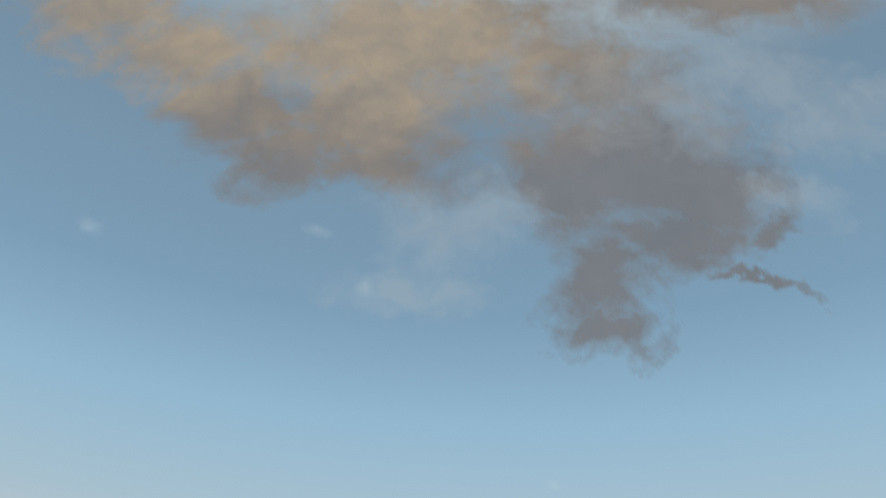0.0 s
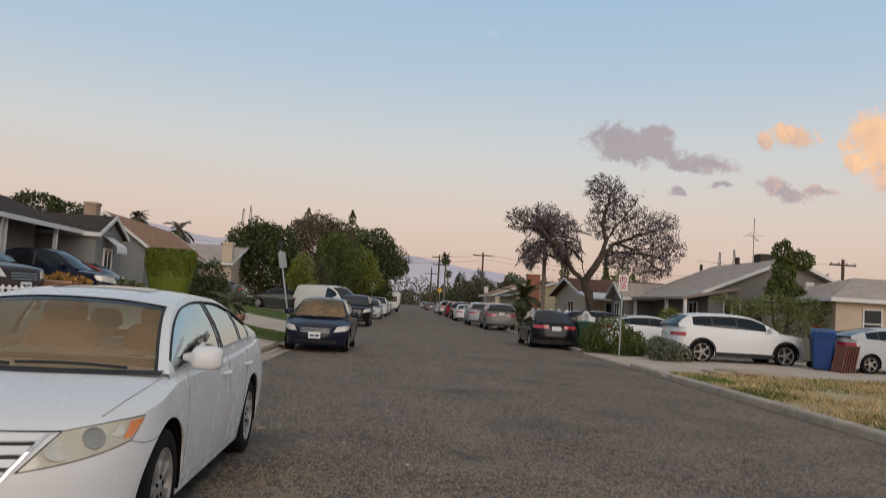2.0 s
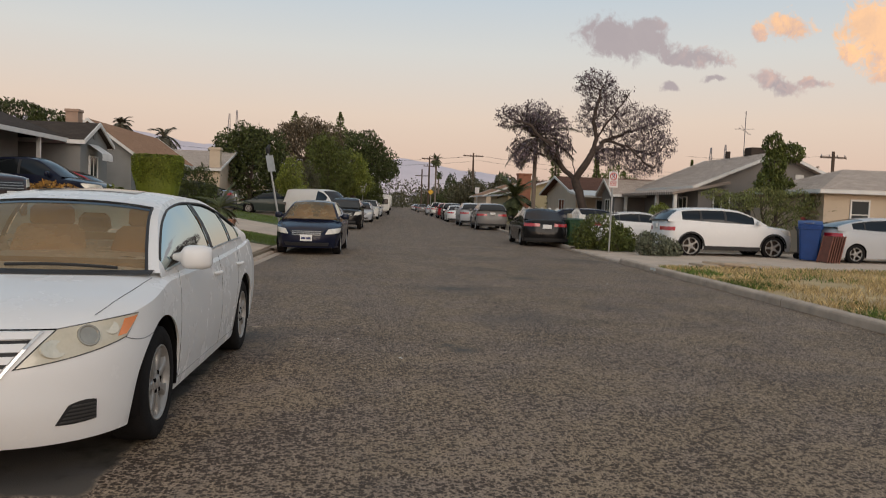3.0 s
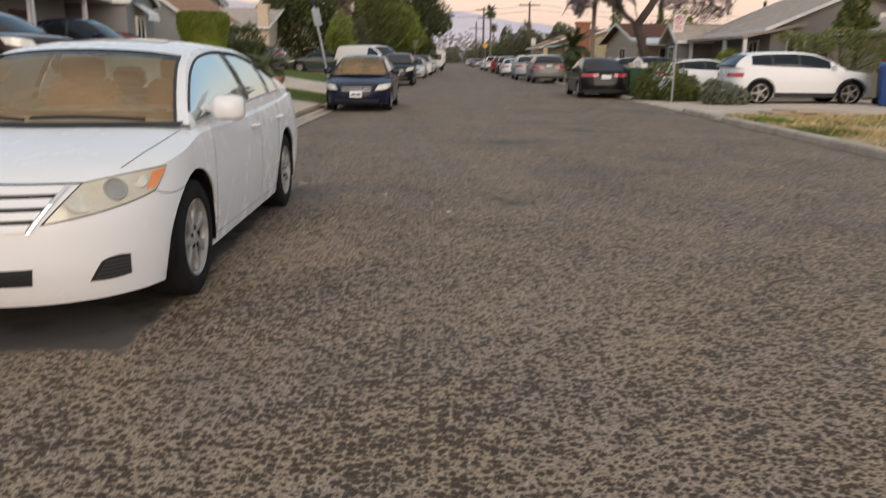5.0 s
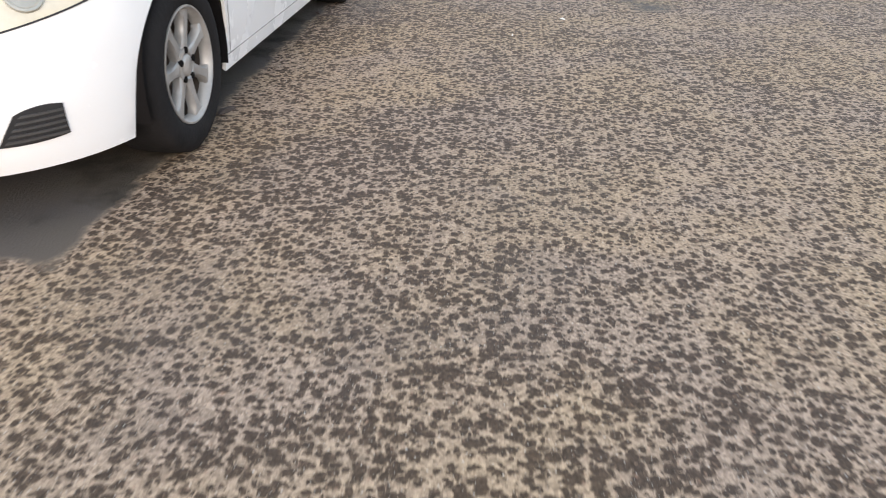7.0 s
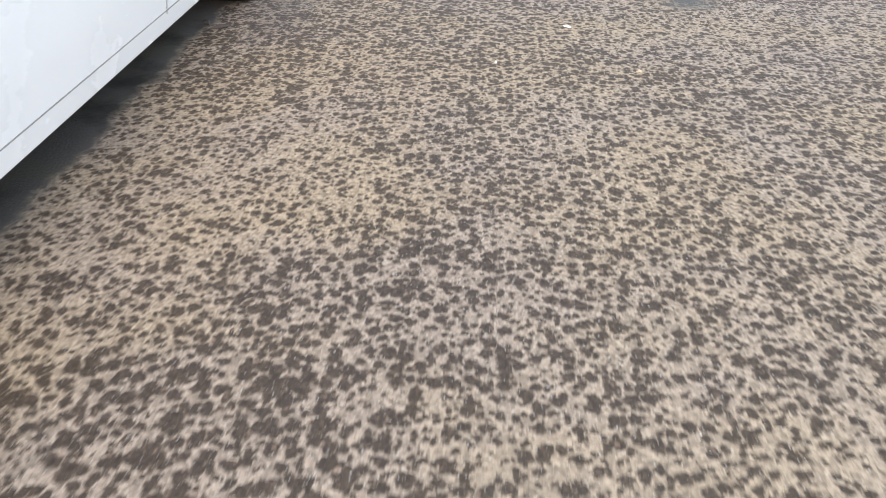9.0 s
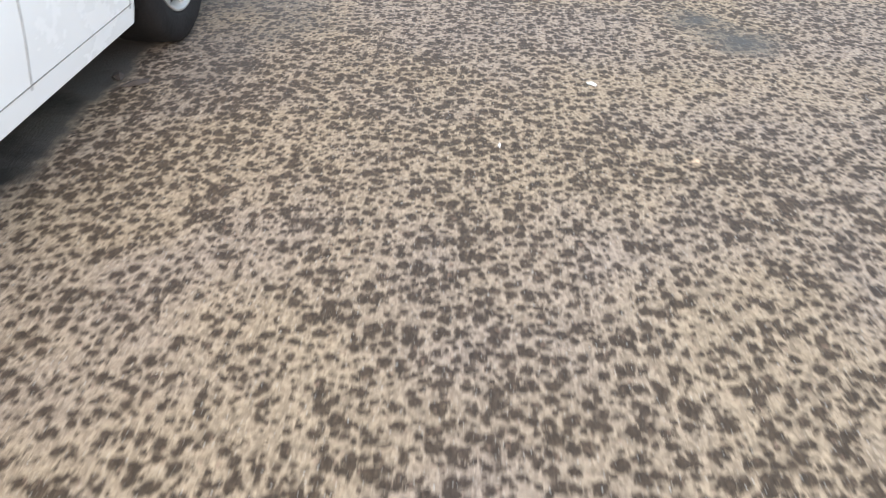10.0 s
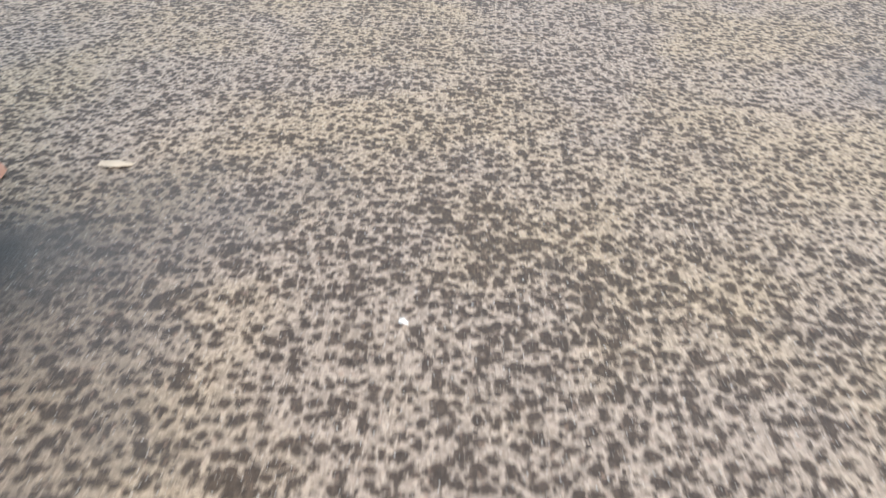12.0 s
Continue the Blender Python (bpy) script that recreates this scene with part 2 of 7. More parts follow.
def asphalt(name="wet_spotted_asphalt"):
    m = Nodes(name)
    sep = m.node("ShaderNodeSeparateXYZ")
    m.put(m.co, sep.inputs[0])
    x, y, _ = sep.outputs
    # drying rain drops: round dark wet spots that run together on pale dry stone
    broad = m.noise(0.8, 3.0, 0.5, shift=5.0)
    fray = m.node("ShaderNodeTexNoise", Scale=70.0, Detail=3.0, Roughness=0.6)
    m.put(m.co, fray.inputs["Vector"])
    pull = m.node("ShaderNodeVectorMath")
    pull.operation = "MULTIPLY_ADD"
    pull.inputs[1].default_value = (0.026, 0.026, 0.0)
    m.put(fray.outputs["Color"], pull.inputs[0])
    m.put(m.co, pull.inputs[2])

    clump = m.noise(9.0, 3.0, 0.6, shift=15.0)

    def drops(scale, low, spread, shift):
        shove = m.node("ShaderNodeMapping", Location=(shift, shift * 0.6, 0.0))
        m.put(pull.outputs[0], shove.inputs[0])
        v = m.node("ShaderNodeTexVoronoi", Scale=scale)
        v.voronoi_dimensions = "2D"
        m.put(shove.outputs[0], v.inputs["Vector"])
        tone = m.node("ShaderNodeSeparateColor")
        m.put(v.outputs["Color"], tone.inputs[0])
        reach = m.math("MULTIPLY_ADD", tone.outputs[0], spread, low)
        reach = m.math("ADD", reach, m.math("MULTIPLY", m.math("SUBTRACT", broad, 0.5), 0.35))
        reach = m.math("ADD", reach, m.math("MULTIPLY", m.math("SUBTRACT", clump, 0.5), 0.55))
        return m.math("MULTIPLY_ADD", m.math("SUBTRACT", reach, v.outputs["Distance"]), 7.0, 0.5, True)

    wet = m.math("MAXIMUM", drops(28.0, 0.12, 0.42, 1.7), drops(47.0, 0.0, 0.46, 6.3))

    # the parked car's outline: free of drops, with its shade painted in below
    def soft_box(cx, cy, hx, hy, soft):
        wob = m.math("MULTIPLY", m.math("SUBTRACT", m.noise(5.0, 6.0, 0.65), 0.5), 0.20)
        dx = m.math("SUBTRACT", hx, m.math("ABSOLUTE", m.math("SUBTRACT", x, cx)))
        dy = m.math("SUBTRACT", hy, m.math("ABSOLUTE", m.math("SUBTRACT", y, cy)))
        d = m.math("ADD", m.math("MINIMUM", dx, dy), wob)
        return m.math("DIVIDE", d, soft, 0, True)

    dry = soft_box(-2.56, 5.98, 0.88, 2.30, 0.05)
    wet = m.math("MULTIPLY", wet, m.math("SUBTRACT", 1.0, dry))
    grit = m.noise(210.0, 2.0, 0.6)
    stone = m.node("ShaderNodeTexVoronoi", Scale=120.0)
    m.put(m.co, stone.inputs["Vector"])
    pale = m.mix(grit, (0.17, 0.138, 0.106), (0.56, 0.465, 0.365))
    pale = m.mix(m.ramp(m.noise(2.4, 4.0), [(0.35, 0.0), (0.7, 0.5)]), pale, m.mix(grit, (0.2, 0.16, 0.13), (0.38, 0.32, 0.26)))
    mid = m.ramp(m.noise(85.0, 3.0, 0.6, shift=17.0), [(0.35, 0.0), (0.65, 1.0)])
    pale = m.mix(0.45, pale, m.mix(mid, (0.236, 0.186, 0.14), (0.58, 0.475, 0.36)))
    dark = m.mix(grit, (0.030, 0.021, 0.014), (0.115, 0.084, 0.058))
    dark = m.mix(0.4, dark, m.mix(mid, (0.03, 0.023, 0.017), (0.15, 0.115, 0.088)))
    # each stone of the surface has a tone of its own
    pebble = m.node("ShaderNodeSeparateColor")
    m.put(stone.outputs["Color"], pebble.inputs[0])
    pale = m.mix(1.0, pale, m.mix(pebble.outputs[0], (0.70, 0.68, 0.66), (1.42, 1.40, 1.36)), "MULTIPLY")
    dark = m.mix(1.0, dark, m.mix(pebble.outputs[1], (0.75, 0.74, 0.72), (1.30, 1.25, 1.20)), "MULTIPLY")
    c = m.mix(wet, pale, dark)
    # dry ground under the car: smoother, old drips, grey darkened to paint its shade
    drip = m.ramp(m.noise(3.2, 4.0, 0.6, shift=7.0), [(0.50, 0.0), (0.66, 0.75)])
    shaded_dry = m.mix(drip, m.mix(grit, (0.085, 0.078, 0.068), (0.165, 0.150, 0.130)), (0.030, 0.026, 0.020))
    c = m.mix(dry, c, shaded_dry)
    # clay-coloured and mauve-grey stone lie in drifts
    cool = m.ramp(m.noise(1.5, 3.0, 0.55, shift=21.0), [(0.40, 0.0), (0.60, 1.0)])
    c = m.mix(1.0, c, m.mix(cool, (0.785, 0.71, 0.625), (0.735, 0.68, 0.675)), "MULTIPLY")
    # older, darker patches, oil near the kerb lane and pale chips
    old = m.ramp(m.noise(0.45, 5.0, 0.6, shift=13.0), [(0.58, 0.0), (0.72, 0.55)])
    c = m.mix(old, c, (0.07, 0.062, 0.058))
    for sx, sy, sr in ((0.53, 7.58, 0.22), (0.40, 7.82, 0.15), (-1.75, 8.15, 0.34), (0.95, 13.2, 0.5), (2.6, 15.5, 0.4)):
        d = m.node("ShaderNodeVectorMath")
        d.operation = "DISTANCE"
        d.inputs[1].default_value = (sx, sy, 0.0)
        m.put(m.co, d.inputs[0])
        edge = m.math("ADD", d.outputs["Value"], m.math("MULTIPLY", m.math("SUBTRACT", m.noise(11.0, 4.0), 0.5), 0.25))
        f = m.math("SUBTRACT", 1.0, m.math("DIVIDE", edge, sr), 0, True)
        c = m.mix(m.math("MULTIPLY", f, 1.0, 0, True), c, (0.075, 0.067, 0.058))
    chips = m.ramp(m.noise(140.0, 1.0, 0.4, shift=31.0), [(0.71, 0.0), (0.74, 1.0)])
    c = m.mix(m.math("MULTIPLY", chips, m.math("MULTIPLY_ADD", dry, -0.65, 0.65)), c, (0.62, 0.58, 0.52))
    rust = m.ramp(m.noise(55.0, 2.0, 0.5, shift=41.0), [(0.64, 0.0), (0.72, 0.5)])
    rust = m.math("MULTIPLY", rust, m.math("SUBTRACT", 1.0, dry))
    c = m.mix(rust, c, (0.34, 0.215, 0.15))
    h = m.math("ADD", m.math("MULTIPLY", stone.outputs["Distance"], 0.6), m.math("MULTIPLY", grit, 0.6))
    m.bump(h, 0.55, 0.006)
    return m.done(c, m.math("MULTIPLY_ADD", wet, -0.06, 0.80), 0.0, Specular_IOR_Level=0.27)


def glass(name, tint=(0.80, 0.86, 0.86), dust=0.0):
    """A thin pane: clear, with a Fresnel sheen and, where it is dirty, a film of dust."""
    m = Nodes(name)
    nt = m.nt
    clear = m.node("ShaderNodeBsdfTransparent")
    clear.inputs[0].default_value = (*tint, 1)
    gloss = m.node("ShaderNodeBsdfGlossy", Roughness=0.02, Color=(0.55, 0.62, 0.62, 1.0))
    fres = m.node("ShaderNodeFresnel", IOR=1.28)
    mix = m.node("ShaderNodeMixShader")
    m.put(fres.outputs[0], mix.inputs[0])
    m.put(clear.outputs[0], mix.inputs[1])
    m.put(gloss.outputs[0], mix.inputs[2])
    last = mix
    if dust:
        film = m.node("ShaderNodeBsdfDiffuse")
        film.inputs[0].default_value = (0.40, 0.285, 0.165, 1)
        amount = m.math("MULTIPLY", m.ramp(m.noise(1.7, 6.0, 0.62), [(0.3, 0.35), (0.75, 1.0)]), dust)
        last = m.node("ShaderNodeMixShader")
        m.put(amount, last.inputs[0])
        m.put(mix.outputs[0], last.inputs[1])
        m.put(film.outputs[0], last.inputs[2])
    out = nt.nodes["Material Output"]
    m.put(last.outputs[0], out.inputs[0])
    nt.nodes.remove(m.bsdf)
    return m.mat


def dark_glass(name, color=(0.012, 0.014, 0.016)):
    m = Nodes(name)
    return m.done(color, m.math("MULTIPLY_ADD", m.noise(3.0), 0.05, 0.03), 0.0, Specular_IOR_Level=0.45)


M = dict(
    asphalt=asphalt(),
    concrete=plain("pavement_concrete", (0.56, 0.44, 0.34), 0.85, scale=1.4, fine=120, bump=0.25),
    kerb=plain("kerb_concrete", (0.46, 0.365, 0.285), 0.88, scale=2.5, vary=0.3, fine=90, bump=0.4),
    soil=plain("dry_soil", (0.20, 0.15, 0.10), 0.95, scale=0.8, vary=0.35, fine=40, bump=0.5),
    lawn=plain("lawn_ground", (0.10, 0.13, 0.045), 0.95, scale=0.7, vary=0.4, fine=50, bump=0.5),
    straw=plain("dry_lawn_ground", (0.46, 0.34, 0.18), 0.95, scale=0.9, vary=0.4, fine=50, bump=0.5),
    white_car=paint("white_car_paint", (0.75, 0.742, 0.728), 0.20, 0.05),
    navy=paint("dark_blue_car_paint", (0.007, 0.010, 0.026)),
    black_car=paint("black_car_paint", (0.006, 0.006, 0.007)),
    grey_car=paint("grey_car_paint", (0.10, 0.10, 0.105)),
    silver=paint("silver_car_paint", (0.48, 0.49, 0.50)),
    pewter=paint("pewter_car_paint", (0.20, 0.19, 0.18)),
    green_car=paint("dark_green_car_paint", (0.045, 0.06, 0.055)),
    red_car=paint("red_car_paint", (0.33, 0.02, 0.025)),
    brown_car=paint("dark_brown_car_paint", (0.045, 0.028, 0.028)),
    cream_van=paint("white_van_paint", (0.74, 0.71, 0.66)),
    rubber=plain("tyre_rubber", (0.013, 0.012, 0.012), 0.85, scale=9, vary=0.3, fine=70, bump=0.2, Specular_IOR_Level=0.15),
    black=plain("black_plastic", (0.018, 0.018, 0.019), 0.55, scale=9, fine=120, bump=0.05),
    under=plain("underbody_grime", (0.008, 0.007, 0.007), 0.95, Specular_IOR_Level=0.1),
    alloy=plain("alloy_wheel", (0.33, 0.315, 0.295), 0.42, 0.35, scale=9, vary=0.22, fine=80, bump=0.03),
    slat=plain("dark_grey_plastic", (0.055, 0.052, 0.05), 0.6, scale=9, bump=0.05),
    reflector=plain("pale_headlight_reflector", (0.66, 0.61, 0.49), 0.2, 0.2, scale=14, vary=0.2, bump=0.0, Coat_Weight=1.0),
    barrel=plain("brake_dust_on_rim", (0.05, 0.037, 0.028), 0.75, 0.2, scale=20, vary=0.3),
    brake=plain("brake_rust", (0.05, 0.036, 0.028), 0.7, 0.4, scale=20),
    chrome=plain("chrome", (0.75, 0.75, 0.74), 0.12, 1.0, vary=0.05, bump=0.0),
    lamp=plain("yellowed_headlight_plastic", (0.52, 0.47, 0.36), 0.18, scale=5, vary=0.25, bump=0.02, Coat_Weight=1.0, Coat_Roughness=0.05),
    lamp_clear=plain("clear_headlight_plastic", (0.70, 0.66, 0.58), 0.15, scale=7, vary=0.25, bump=0.02, Coat_Weight=1.0),
    lamp_ring=plain("headlight_projector", (0.36, 0.34, 0.29), 0.15, 0.3, bump=0.0),
    amber=plain("amber_lens", (0.75, 0.21, 0.05), 0.2, scale=9, bump=0.0, Coat_Weight=1.0),
    red_lens=plain("red_lens", (0.42, 0.012, 0.014), 0.18, scale=9, bump=0.0, Coat_Weight=1.0),
    glass=glass("car_glass", (0.62, 0.74, 0.73)),
    dusty=glass("dusty_windshield_glass", (0.72, 0.64, 0.52), 0.58),
    tint=dark_glass("tinted_car_glass"),
    window=dark_glass("house_window_glass", (0.03, 0.04, 0.042)),
    plate=plain("number_plate", (0.72, 0.72, 0.70), 0.5, scale=9, bump=0.0),
    plate_ink=plain("number_plate_ink", (0.03, 0.04, 0.12), 0.5, bump=0.0),
    tan_cloth=plain("tan_seat_cloth", (0.36, 0.21, 0.105), 0.9, scale=4, fine=150),
    dash=plain("tan_dashboard", (0.24, 0.155, 0.09), 0.8, scale=4, fine=90),
    stucco_grey=plain("grey_stucco", (0.25, 0.245, 0.23), 0.92, scale=1.2, vary=0.12, fine=45, bump=0.35),
    stucco_dark=plain("dark_grey_stucco", (0.20, 0.185, 0.17), 0.92, scale=1.2, vary=0.12, fine=45, bump=0.35),
    stucco_tan=plain("tan_stucco", (0.56, 0.45, 0.335), 0.92, scale=1.0, vary=0.1, fine=45, bump=0.35),
    stucco_yellow=plain("cream_stucco", (0.48, 0.40, 0.24), 0.92, scale=1.0, vary=0.1, fine=45, bump=0.3),
    trim=plain("white_painted_wood", (0.70, 0.68, 0.64), 0.6, scale=3, vary=0.1, fine=60, bump=0.08),
    maroon=plain("dark_red_paint", (0.06, 0.014, 0.014), 0.6),
    brick=plain("red_brick", (0.30, 0.125, 0.075), 0.92, scale=5, vary=0.3, fine=40, bump=0.3, each=0.35),
    chimney=plain("tan_chimney_stucco", (0.40, 0.27, 0.20), 0.92, scale=3),
    bark=plain("tree_bark", (0.075, 0.055, 0.045), 0.95, scale=5, vary=0.35, fine=30, bump=0.8),
    twig=plain("grey_brown_twig", (0.085, 0.062, 0.056), 0.95, scale=3, vary=0.3, bump=0.2),
    palm_bark=plain("palm_bark", (0.19, 0.15, 0.12), 0.95, scale=8, vary=0.3, fine=30, bump=0.7),
    timber=plain("weathered_pole_timber", (0.10, 0.068, 0.05), 0.95, scale=3, vary=0.3, fine=30, bump=0.4),
    steel=plain("galvanised_steel", (0.40, 0.40, 0.39), 0.5, 0.7, scale=12, vary=0.15, bump=0.03),
    # steel tone made paler to paint in the haze before the far pylons
    pylon=plain("haze_paled_steel", (0.36, 0.33, 0.33), 0.7, 0.3),
    wire=plain("power_cable", (0.05, 0.045, 0.045), 0.7, bump=0.0),
    sign=plain("white_sign_face", (0.68, 0.64, 0.62), 0.5, scale=6, vary=0.08, bump=0.0),
    sign_back=plain("sign_back_metal", (0.42, 0.42, 0.40), 0.5, 0.5),
    sign_red=plain("sign_red", (0.50, 0.03, 0.03), 0.5, bump=0.0),
    sign_yellow=plain("sign_yellow", (0.70, 0.38, 0.03), 0.5, bump=0.0),
    blue_bin=plain("blue_bin_plastic", (0.004, 0.045, 0.19), 0.45, scale=4, vary=0.15, bump=0.05),
    green_bin=plain("green_bin_plastic", (0.02, 0.075, 0.03), 0.5, scale=4, vary=0.15, bump=0.05),
    dark_bin=plain("dark_bin_plastic", (0.02, 0.025, 0.035), 0.5),
    red_plastic=plain("red_plastic", (0.50, 0.02, 0.03), 0.4),
    red_wood=plain("red_brown_wood", (0.16, 0.06, 0.04), 0.75, scale=5, vary=0.3, fine=40, each=0.3),
    terracotta=plain("terracotta_pot", (0.36, 0.17, 0.10), 0.85, scale=6, vary=0.2),
    card=plain("flattened_cardboard", (0.46, 0.36, 0.26), 0.9, scale=4),
    leaf_dark=leaf("dark_green_leaves", (0.066, 0.085, 0.024)),
    leaf_mid=leaf("mid_green_leaves", (0.115, 0.14, 0.035)),
    leaf_bright=leaf("bright_green_leaves", (0.20, 0.24, 0.045)),
    leaf_olive=leaf("olive_grey_leaves", (0.10, 0.10, 0.055)),
    leaf_brown=leaf("brown_bronze_leaves", (0.16, 0.125, 0.08)),
    leaf_hedge=leaf("clipped_hedge_leaves", (0.15, 0.185, 0.022)),
    leaf_grey=leaf("grey_green_leaves", (0.17, 0.19, 0.13)),
    leaf_feather=leaf("feathery_light_leaves", (0.20, 0.225, 0.08)),
    bloom=leaf("mauve_blossom", (0.17, 0.13, 0.145)),
    flower=leaf("orange_flowers", (0.55, 0.30, 0.07)),
    frond=leaf("palm_fronds", (0.09, 0.105, 0.04)),
    frond_olive=leaf("olive_palm_fronds", (0.15, 0.135, 0.095)),
    frond_dry=leaf("dry_palm_fronds", (0.20, 0.14, 0.085)),
    blade_dry=leaf("dry_grass_blades", (0.56, 0.42, 0.21), 0.6),
    blade_green=leaf("green_grass_blades", (0.13, 0.19, 0.04), 0.6),
    far_leaf=leaf("distant_foliage", (0.12, 0.115, 0.065)),
    # distance haze is painted into this pale mauve base colour
    mountain=plain("haze_tinted_mountain", (0.60, 0.55, 0.60), 1.0, scale=0.004, vary=0.08, fine=0.02, bump=0.0),
)


def shingle(name, color):
    m = Nodes(name)
    uv = m.node("ShaderNodeTexCoord").outputs["UV"]
    b = m.node("ShaderNodeTexBrick", Scale=1.0, Mortar_Size=0.012, Bias=-0.2, Brick_Width=0.30, Row_Height=0.14)
    b.inputs["Color1"].default_value = (*(c * 0.84 for c in color), 1)
    b.inputs["Color2"].default_value = (*(min(1, c * 1.16) for c in color), 1)
    b.inputs["Mortar"].default_value = (*(c * 0.45 for c in color), 1)
    m.put(uv, b.inputs["Vector"])
    stain = m.noise(0.7, 5.0)
    c = m.mix(m.ramp(stain, [(0.4, 0.0), (0.75, 0.6)]), b.outputs["Color"], tuple(v * 0.75 for v in color))
    m.bump(b.outputs["Fac"], -0.5, 0.02)
    return m.done(c, 0.95, 0.0, Specular_IOR_Level=0.08)


M["roof_dark"] = shingle("dark_shingles", (0.085, 0.068, 0.057))
M["roof_brown"] = shingle("brown_shingles", (0.42, 0.245, 0.155))
M["roof_grey"] = shingle("grey_shingles", (0.54, 0.445, 0.375))
M["roof_red"] = shingle("red_brown_shingles", (0.17, 0.085, 0.06))


# ---- mesh helpers ----
class Shape:
    """Vertices and faces of one mesh, gathered from simple pieces."""

    def __init__(self):
        self.v, self.f = [], []

    def add(self, verts, faces):
        k = len(self.v)
        self.v += [tuple(p) for p in verts]
        self.f += [tuple(i + k for i in q) for q in faces]
        return self

    def box(self, x0, x1, y0, y1, z0, z1, taper=1.0, bevel=0.0):
        cx, cy = (x0 + x1) / 2, (y0 + y1) / 2
        if bevel <= 0:
            t = [(cx + (x - cx) * s, cy + (y - cy) * s, z) for z, s in ((z0, 1.0), (z1, taper)) for x, y in ((x0, y0), (x1, y0), (x1, y1), (x0, y1))]
            return self.add(t, [(3, 2, 1, 0), (4, 5, 6, 7), (0, 1, 5, 4), (1, 2, 6, 5), (2, 3, 7, 6), (3, 0, 4, 7)])
        rings = []
        for z, s, b in ((z0, 1.0, bevel), (z0 + bevel, 1.0, 0.0), (z1 - bevel, taper, 0.0), (z1, taper, bevel)):
            hx, hy = (x1 - x0) / 2 * s - b, (y1 - y0) / 2 * s - b
            c = bevel * 0.9
            rings.append([(cx + px, cy + py, z) for px, py in ((-hx + c, -hy), (hx - c, -hy), (hx, -hy + c), (hx, hy - c), (hx - c, hy), (-hx + c, hy), (-hx, hy - c), (-hx, -hy + c))])
        return self.rings(rings, True, True, True)

    def rings(self, rings, closed=True, cap0=False, cap1=False):
        n = len(rings[0])
        v = [p for r in rings for p in r]
        f = []
        for i in range(len(rings) - 1):
            for j in range(n if closed else n - 1):
                k = (j + 1) % n
                f.append((i * n + j, i * n + k, (i + 1) * n + k, (i + 1) * n + j))
        if cap0:
            f.append(tuple(range(n - 1, -1, -1)))
        if cap1:
            f.append(tuple((len(rings) - 1) * n + j for j in range(n)))
        return self.add(v, f)

    def tube(self, pts, radii, n=8, cap=True):
        pts = [Vector(p) for p in pts]
        rings, side = [], None
        for i, p in enumerate(pts):
            d = (pts[min(i + 1, len(pts) - 1)] - pts[max(i - 1, 0)]).normalized()
            if side is None:
                side = d.orthogonal().normalized()
            side = (side - d * side.dot(d)).normalized()
            up = d.cross(side)
            r = radii[i] if isinstance(radii, (list, tuple)) else radii
            rings.append([tuple(p + (side * math.cos(a) + up * math.sin(a)) * r) for a in (2 * math.pi * j / n for j in range(n))])
        return self.rings(rings, True, cap, cap)

    def lathe(self, prof, n=32, axis="x", at=(0, 0, 0)):
        """prof: (along the axis, radius) rows."""
        rings = []
        for s, r in prof:
            ring = []
            for j in range(n):
                a = 2 * math.pi * j / n
                p, q = r * math.cos(a), r * math.sin(a)
                o = (s, p, q) if axis == "x" else ((p, s, q) if axis == "y" else (p, q, s))
                ring.append((o[0] + at[0], o[1] + at[1], o[2] + at[2]))
            rings.append(ring)
        return self.rings(rings)

    def mesh(self, name, smooth=False, sharp=35):
        me = bpy.data.meshes.new(name)
        me.from_pydata(self.v, [], self.f)
        me.validate()
        me.update()
        if smooth:
            me.polygons.foreach_set("use_smooth", [True] * len(me.polygons))
            me.set_sharp_from_angle(angle=radians(sharp))
        return me


def part(name, shape, material, parent=None, label="", smooth=False, sharp=35, recalc=False):
    me = shape.mesh(name, smooth, sharp) if isinstance(shape, Shape) else shape
    if recalc:
        b = bmesh.new()
        b.from_mesh(me)
        bmesh.ops.recalc_face_normals(b, faces=b.faces)
        b.to_mesh(me)
        b.free()
    if not me.materials:
        me.materials.append(M[material] if isinstance(material, str) else material)
    ob = new(name, me)
    if parent is not None:
        ob.parent = parent
    if label:
        tagged(ob, label)
    return ob


def thing(name, label, category, at=(0, 0, 0), turn=0.0, group="", kind=""):
    ob = new(name)
    ob.empty_display_size = 0.2
    ob.matrix_basis = pose(*at, 0, 0, turn)
    return tagged(ob, label, category, group, kind)


def table(rows):
    """A smooth curve through (x, y) rows with no overshoot."""
    xs, ys = [r[0] for r in rows], [r[1] for r in rows]
    n = len(xs)
    d = [(ys[i + 1] - ys[i]) / (xs[i + 1] - xs[i]) for i in range(n - 1)]
    m = [d[0]] + [0.0 if d[i - 1] * d[i] <= 0 else 2 * d[i - 1] * d[i] / (d[i - 1] + d[i]) for i in range(1, n - 1)] + [d[-1]]

    def f(x):
        if x <= xs[0]:
            return ys[0]
        if x >= xs[-1]:
            return ys[-1]
        i = max(k for k in range(n - 1) if xs[k] <= x)
        h = xs[i + 1] - xs[i]
        t = (x - xs[i]) / h
        return (2 * t ** 3 - 3 * t ** 2 + 1) * ys[i] + (t ** 3 - 2 * t ** 2 + t) * h * m[i] + (-2 * t ** 3 + 3 * t ** 2) * ys[i + 1] + (t ** 3 - t ** 2) * h * m[i + 1]

    return f


